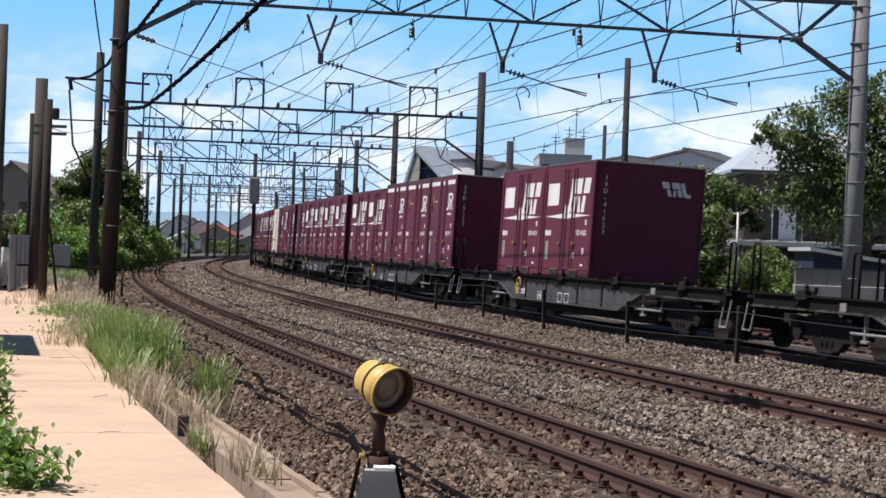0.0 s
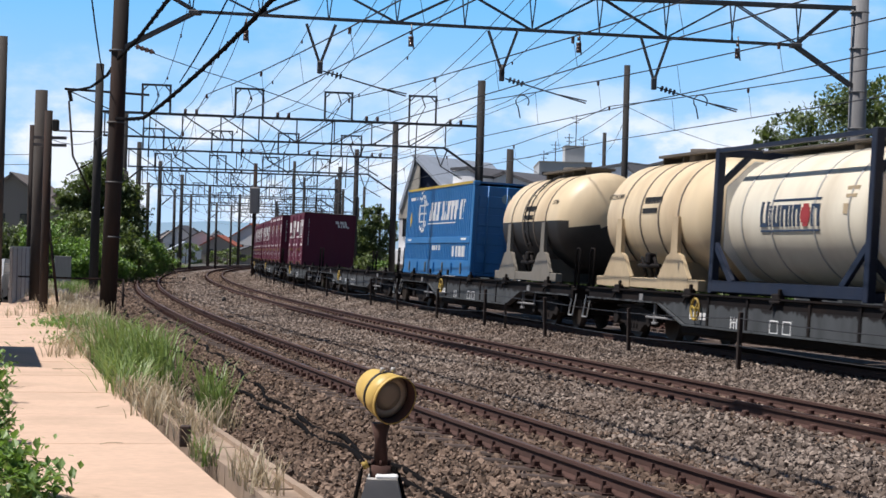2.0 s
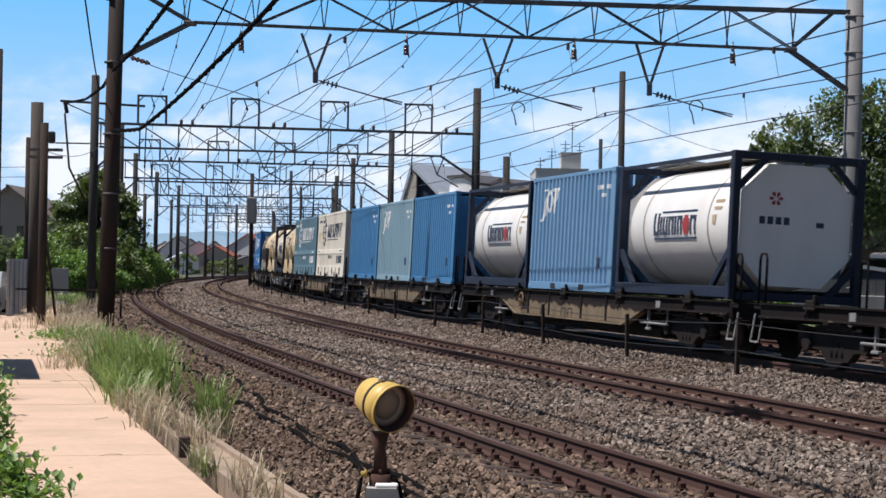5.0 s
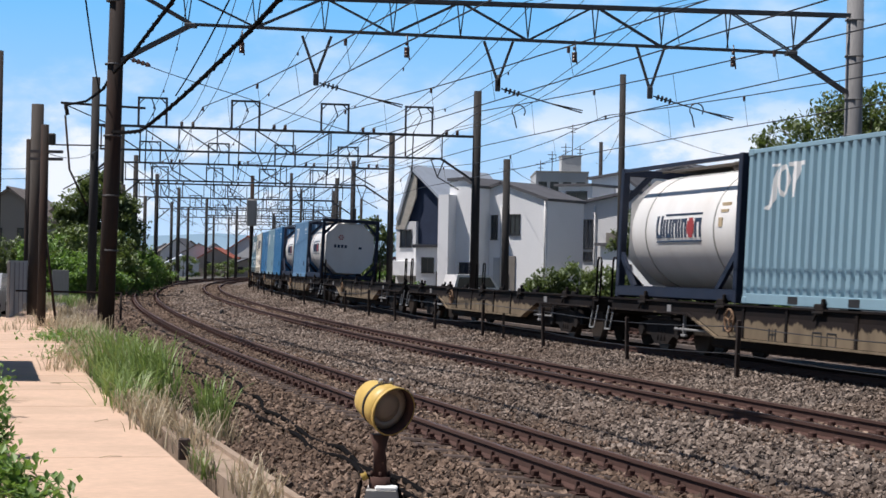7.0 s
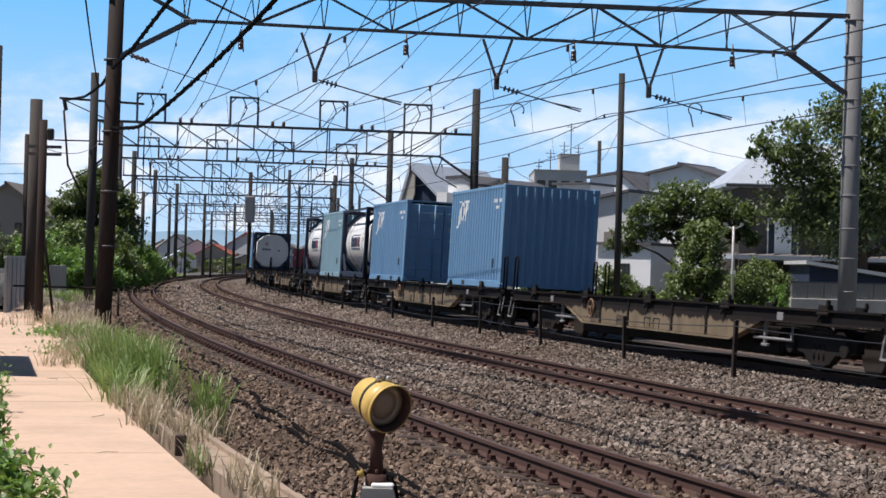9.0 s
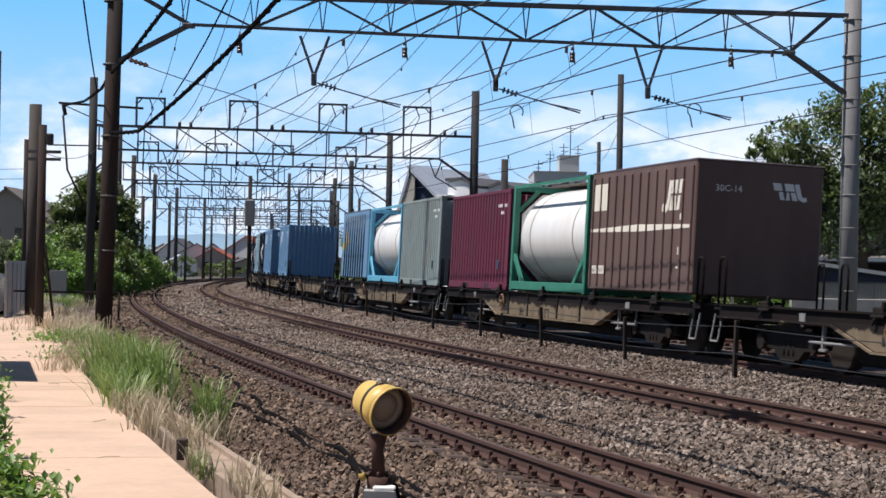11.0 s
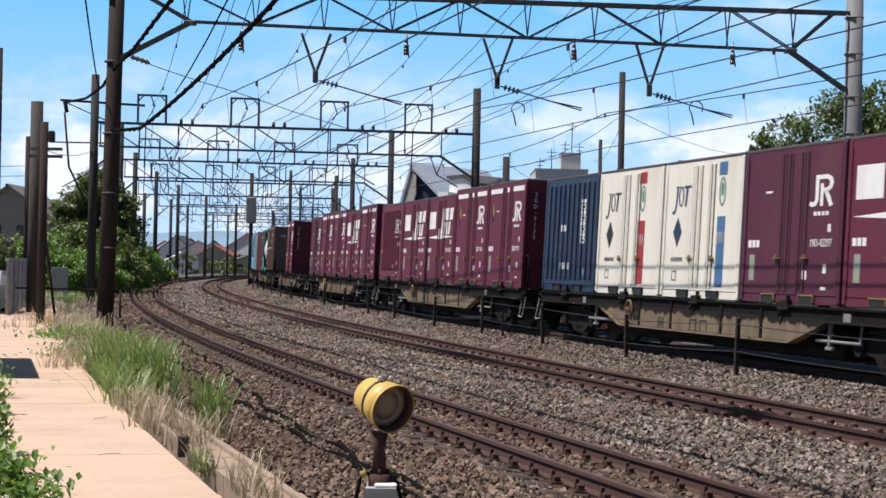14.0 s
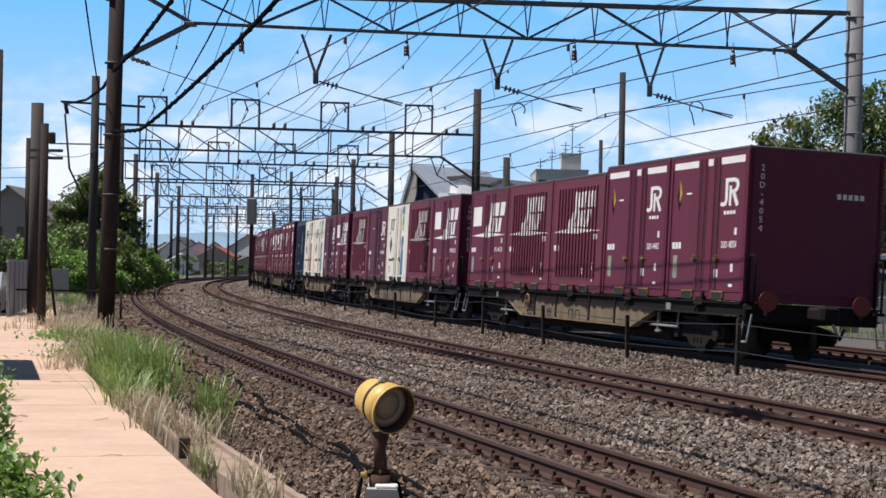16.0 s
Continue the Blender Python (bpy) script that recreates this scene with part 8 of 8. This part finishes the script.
# ---- fence, signs and clutter beyond the path ----
def build_side_fence():
    t = thing("louvre_fence", "grey metal louvre fence along the car park", "fence")
    a, b = Vector((-13.31, 56.4, -0.22)), Vector((-16.2, 72.6, -0.22))
    for i in range(7):
        p = a.lerp(b, i / 6)
        part("post", Geo().box((p.x, p.y, 0.66), (0.09, 0.09, 1.9), bevel=0.01), M_POLEG, t)
    me = mat("fence_grey", (0.42, 0.43, 0.43), 0.6, 0.2, vary=0.12)
    for i in range(6):
        p, q = a.lerp(b, i / 6), a.lerp(b, (i + 1) / 6)
        for k in range(18):
            u = p.lerp(q, (k + 0.5) / 18)
            part("slat", Geo().box((u.x, u.y, 0.72), (0.04, 0.085, 1.75), bevel=0.006), me, t)
        part("rail", Geo().bar(p + Vector((0, 0, 1.84)), q + Vector((0, 0, 1.84)), 0.07), me, t)
        part("rail", Geo().bar(p + Vector((0, 0, 0.16)), q + Vector((0, 0, 0.16)), 0.06), me, t)
    g = thing("guard_rail", "low grey guard panel by the gantry pole", "guard rail")
    part("panel", Geo().box((-18.3, 88, 0.55), (0.8, 0.06, 1.4), bevel=0.01), M_POLEG, g)
    for x in (-18.6, -18.0):
        part("post", Geo().box((x, 88.05, 0.4), (0.08, 0.08, 1.6)), M_POLE, g)
    part("rail", Geo().tube([(-14.0, 60, 0.68), (-10.5, 60, 0.66)], 0.035, 6), M_POLE, g)
    part("rail_post", Geo().tube([(-10.5, 60, -0.4), (-10.5, 60, 0.68)], 0.04, 6), M_POLE, g)
    part("rail_post", Geo().tube([(-14.0, 60, -0.4), (-14.0, 60, 0.68)], 0.04, 6), M_POLE, g)
    # an unseen panel beyond the path's outer edge, added to shade the slabs
    n = thing("hoarding", "unseen grey panel added beyond the path edge to cast a shadow on it", "hoarding", track_pose(2, 12.2) @ Matrix.Translation((-9.95, 0, -0.2)))
    part("board", Geo().box((0, 0, 1.2), (0.05, 5.6, 2.2), bevel=0.01), M_POLEG, n)
    for y in (-2.6, 0, 2.6):
        part("leg", Geo().box((-0.06, y, 1.1), (0.07, 0.07, 2.25)), M_POLE, n)


build_side_fence()


def blades_mesh(name, roots, height, lean, width, rng, m):
    """Grass: each blade bends over in three short lengths."""
    n = len(roots)
    a = rng.random(n) * 2 * np.pi
    h = height * (0.5 + 0.7 * rng.random(n))
    d = np.stack([np.cos(a), np.sin(a), np.zeros(n)], -1) * (lean * (0.2 + rng.random(n)) * h)[:, None]
    side = np.stack([-np.sin(a), np.cos(a), np.zeros(n)], -1) * width
    rows = []
    for k, z, w in ((0, 0, 1), (0.25, 0.5, 0.9), (0.6, 0.85, 0.6), (1.0, 0.95, 0.08)):
        c = roots + d * k
        c = c + np.stack([np.zeros(n), np.zeros(n), h * z], -1)
        rows += [c - side * w, c + side * w]
    v = np.stack(rows, 1).reshape(-1, 3)
    f = np.array([(0, 1, 3, 2), (2, 3, 5, 4), (4, 5, 7, 6)])
    faces = (f[None] + 8 * np.arange(n)[:, None, None]).reshape(-1, 4)
    me = bpy.data.meshes.new(name)
    me.vertices.add(len(v))
    me.vertices.foreach_set("co", v.ravel())
    me.loops.add(faces.size)
    me.loops.foreach_set("vertex_index", faces.ravel().astype(np.int32))
    me.polygons.add(len(faces))
    me.polygons.foreach_set("loop_start", np.arange(0, faces.size, 4, dtype=np.int32))
    me.update(calc_edges=True)
    me.materials.append(m)
    return me


def strip_points(n, s0, s1, a, b, z, rng, clump=0.0):
    s, lat = s0 + (s1 - s0) * rng.random(n), a + (b - a) * rng.random(n)
    if clump:
        cs, cl = s0 + (s1 - s0) * rng.random(max(4, n // 60)), a + (b - a) * rng.random(max(4, n // 60))
        i = rng.integers(0, len(cs), n)
        s, lat = cs[i] + rng.normal(size=n) * clump, cl[i] + rng.normal(size=n) * clump * 0.5
    x = np.interp(s, SS, AX) + np.cos(np.interp(s, SS, TH)) * lat
    y = np.interp(s, SS, AY) - np.sin(np.interp(s, SS, TH)) * lat
    return np.stack([x, y, np.full(n, z)], -1)


def build_weeds():
    rng = np.random.default_rng(12)
    for nm, lab, n, s0, s1, a, b, z, h, lean, w, m, cl in (
            ("green_grass", "long green grass between path and ballast", 750, 6.5, 12.5, -7.6, -7.0, -0.28, 0.85, 0.75, 0.011, M_GRASS, 0.2),
            ("green_grass", "green grass leaning over the path edge", 420, 4.8, 13, -7.85, -7.55, -0.2, 0.5, 1.3, 0.010, M_GRASS, 0.22),
            ("dry_grass", "dry straw-coloured grass along the cable trough", 620, -0.4, 8, -7.85, -7.35, -0.17, 0.34, 1.0, 0.006, M_STRAW, 0.2),
            ("dry_grass", "dry straw-coloured grass around the poles", 2300, 12, 34, -8.2, -7.0, -0.22, 0.40, 0.9, 0.009, M_STRAW, 0.4),
            ("dry_grass", "dry straw-coloured grass around the poles", 1100, 26, 70, -8.8, -6.6, -0.3, 0.45, 0.8, 0.012, M_STRAW, 0.5),
            ("green_grass", "sparse green blades in the dry grass", 350, 12, 30, -8.0, -7.0, -0.25, 0.45, 0.9, 0.010, M_GRASS, 0.3),
            ("tuft", "tuft of narrow green grass beside the trough", 190, 2.7, 3.5, -7.02, -6.76, -0.34, 0.68, 0.6, 0.009, M_GRASS, 0.0),
            ("tuft", "thin dry tuft beside the green one", 70, 1.9, 2.9, -7.0, -6.7, -0.34, 0.36, 0.8, 0.006, M_STRAW, 0.0),
            ("tuft", "small dry tuft at the trough", 60, -2.6, -1.8, -7.78, -7.6, -0.14, 0.22, 0.9, 0.006, M_STRAW, 0.0),
            ("tuft", "small green tuft at the trough", 60, -2.6, -1.7, -7.75, -7.6, -0.16, 0.20, 0.9, 0.008, M_GRASS, 0.0),
            ("tuft", "small dry tuft at the trough", 120, -4.6, -3.3, -7.66, -7.4, -0.14, 0.28, 0.9, 0.006, M_STRAW, 0.0),
            ("verge_grass", "mixed grass on the far verge", 5000, 20, 110, 11.0, 15, -0.25, 0.45, 0.7, 0.014, M_GRASS, 0.8),
            ("verge_grass", "mixed grass beside the far curve", 5000, 60, 200, -9.5, -6.6, -0.4, 0.5, 0.7, 0.02, M_GRASS, 0.8)):
        me = blades_mesh(nm, strip_points(n, s0, s1, a, b, z, rng, cl), h, lean, w, rng, m)
        tagged(new(nm, me), lab, "grass", kind="stuff")
    # broad-leaved weeds that lean over the path from its outer edge
    for i, (s, lat, r, h, n) in enumerate(((-3.6, -9.50, 0.34, 0.34, 800), (-1.2, -9.55, 0.34, 0.36, 600), (0.6, -9.65, 0.32, 0.38, 500), (3.2, -9.5, 0.30, 0.34, 450), (5.6, -9.5, 0.42, 0.38, 600),
                                           (8.5, -9.9, 0.5, 0.4, 500), (-5.0, -9.3, 0.4, 0.35, 500), (-2.4, -9.95, 0.32, 0.36, 600))):
        p = on_line(s, lat, -0.12)
        t = thing("weed", "leafy bright green weed hanging over the path edge", "weed", Matrix.Translation(p), group="weeds at the path edge")
        g = Geo()
        pts = []
        for k in range(9):
            a, q = rng.random() * 6.28, r * (0.4 + 0.6 * rng.random())
            tip = Vector((q * math.cos(a), q * math.sin(a), h * (0.5 + 0.6 * rng.random())))
            g.tube([(0, 0, 0), tip * 0.5 + Vector((0, 0, 0.05)), tip], [0.012, 0.008, 0.004], 5)
            f = rng.random((n // 9, 1)) ** 0.6
            pts.append(np.array(tip)[None] * f + rng.normal(size=(n // 9, 3)) * 0.07)
        tagged(part("stems", g, M_GRASS, t), kind="stuff")
        part("leaves", leaves_mesh("leaves", np.concatenate(pts), 0.085, rng, M_LEAF_V), None, t)
    for s, lat in ((24, -7.9), (23, -7.8), (16.2, -7.85)):
        p = on_line(s, lat, -0.12)
        t = thing("weed", "low green weed on the path edge", "weed", Matrix.Translation(p), group="weeds at the path edge")
        pts = rng.normal(size=(260, 3)) * np.array([0.3, 0.5, 0.08]) + np.array([0, 0, 0.1])
        part("leaves", leaves_mesh("leaves", pts, 0.09, rng, M_LEAF_V), None, t)


build_weeds()


def motions():
    """The train runs away along its track; each wagon stands on its two bogies."""
    times = [i * 0.5 for i in range(33)]
    for ob, k, y, z, x in MOVING:
        rows = []
        for t in times:
            m = track_pose(3, CENTRE + WAGON_PITCH * k + WAGON_SLACK.get(k, 0.0) - tail_distance(t), 7.1)
            rows.append((t, m @ Matrix.Translation((x, y, z))))
        walk(ob, rows)


motions()
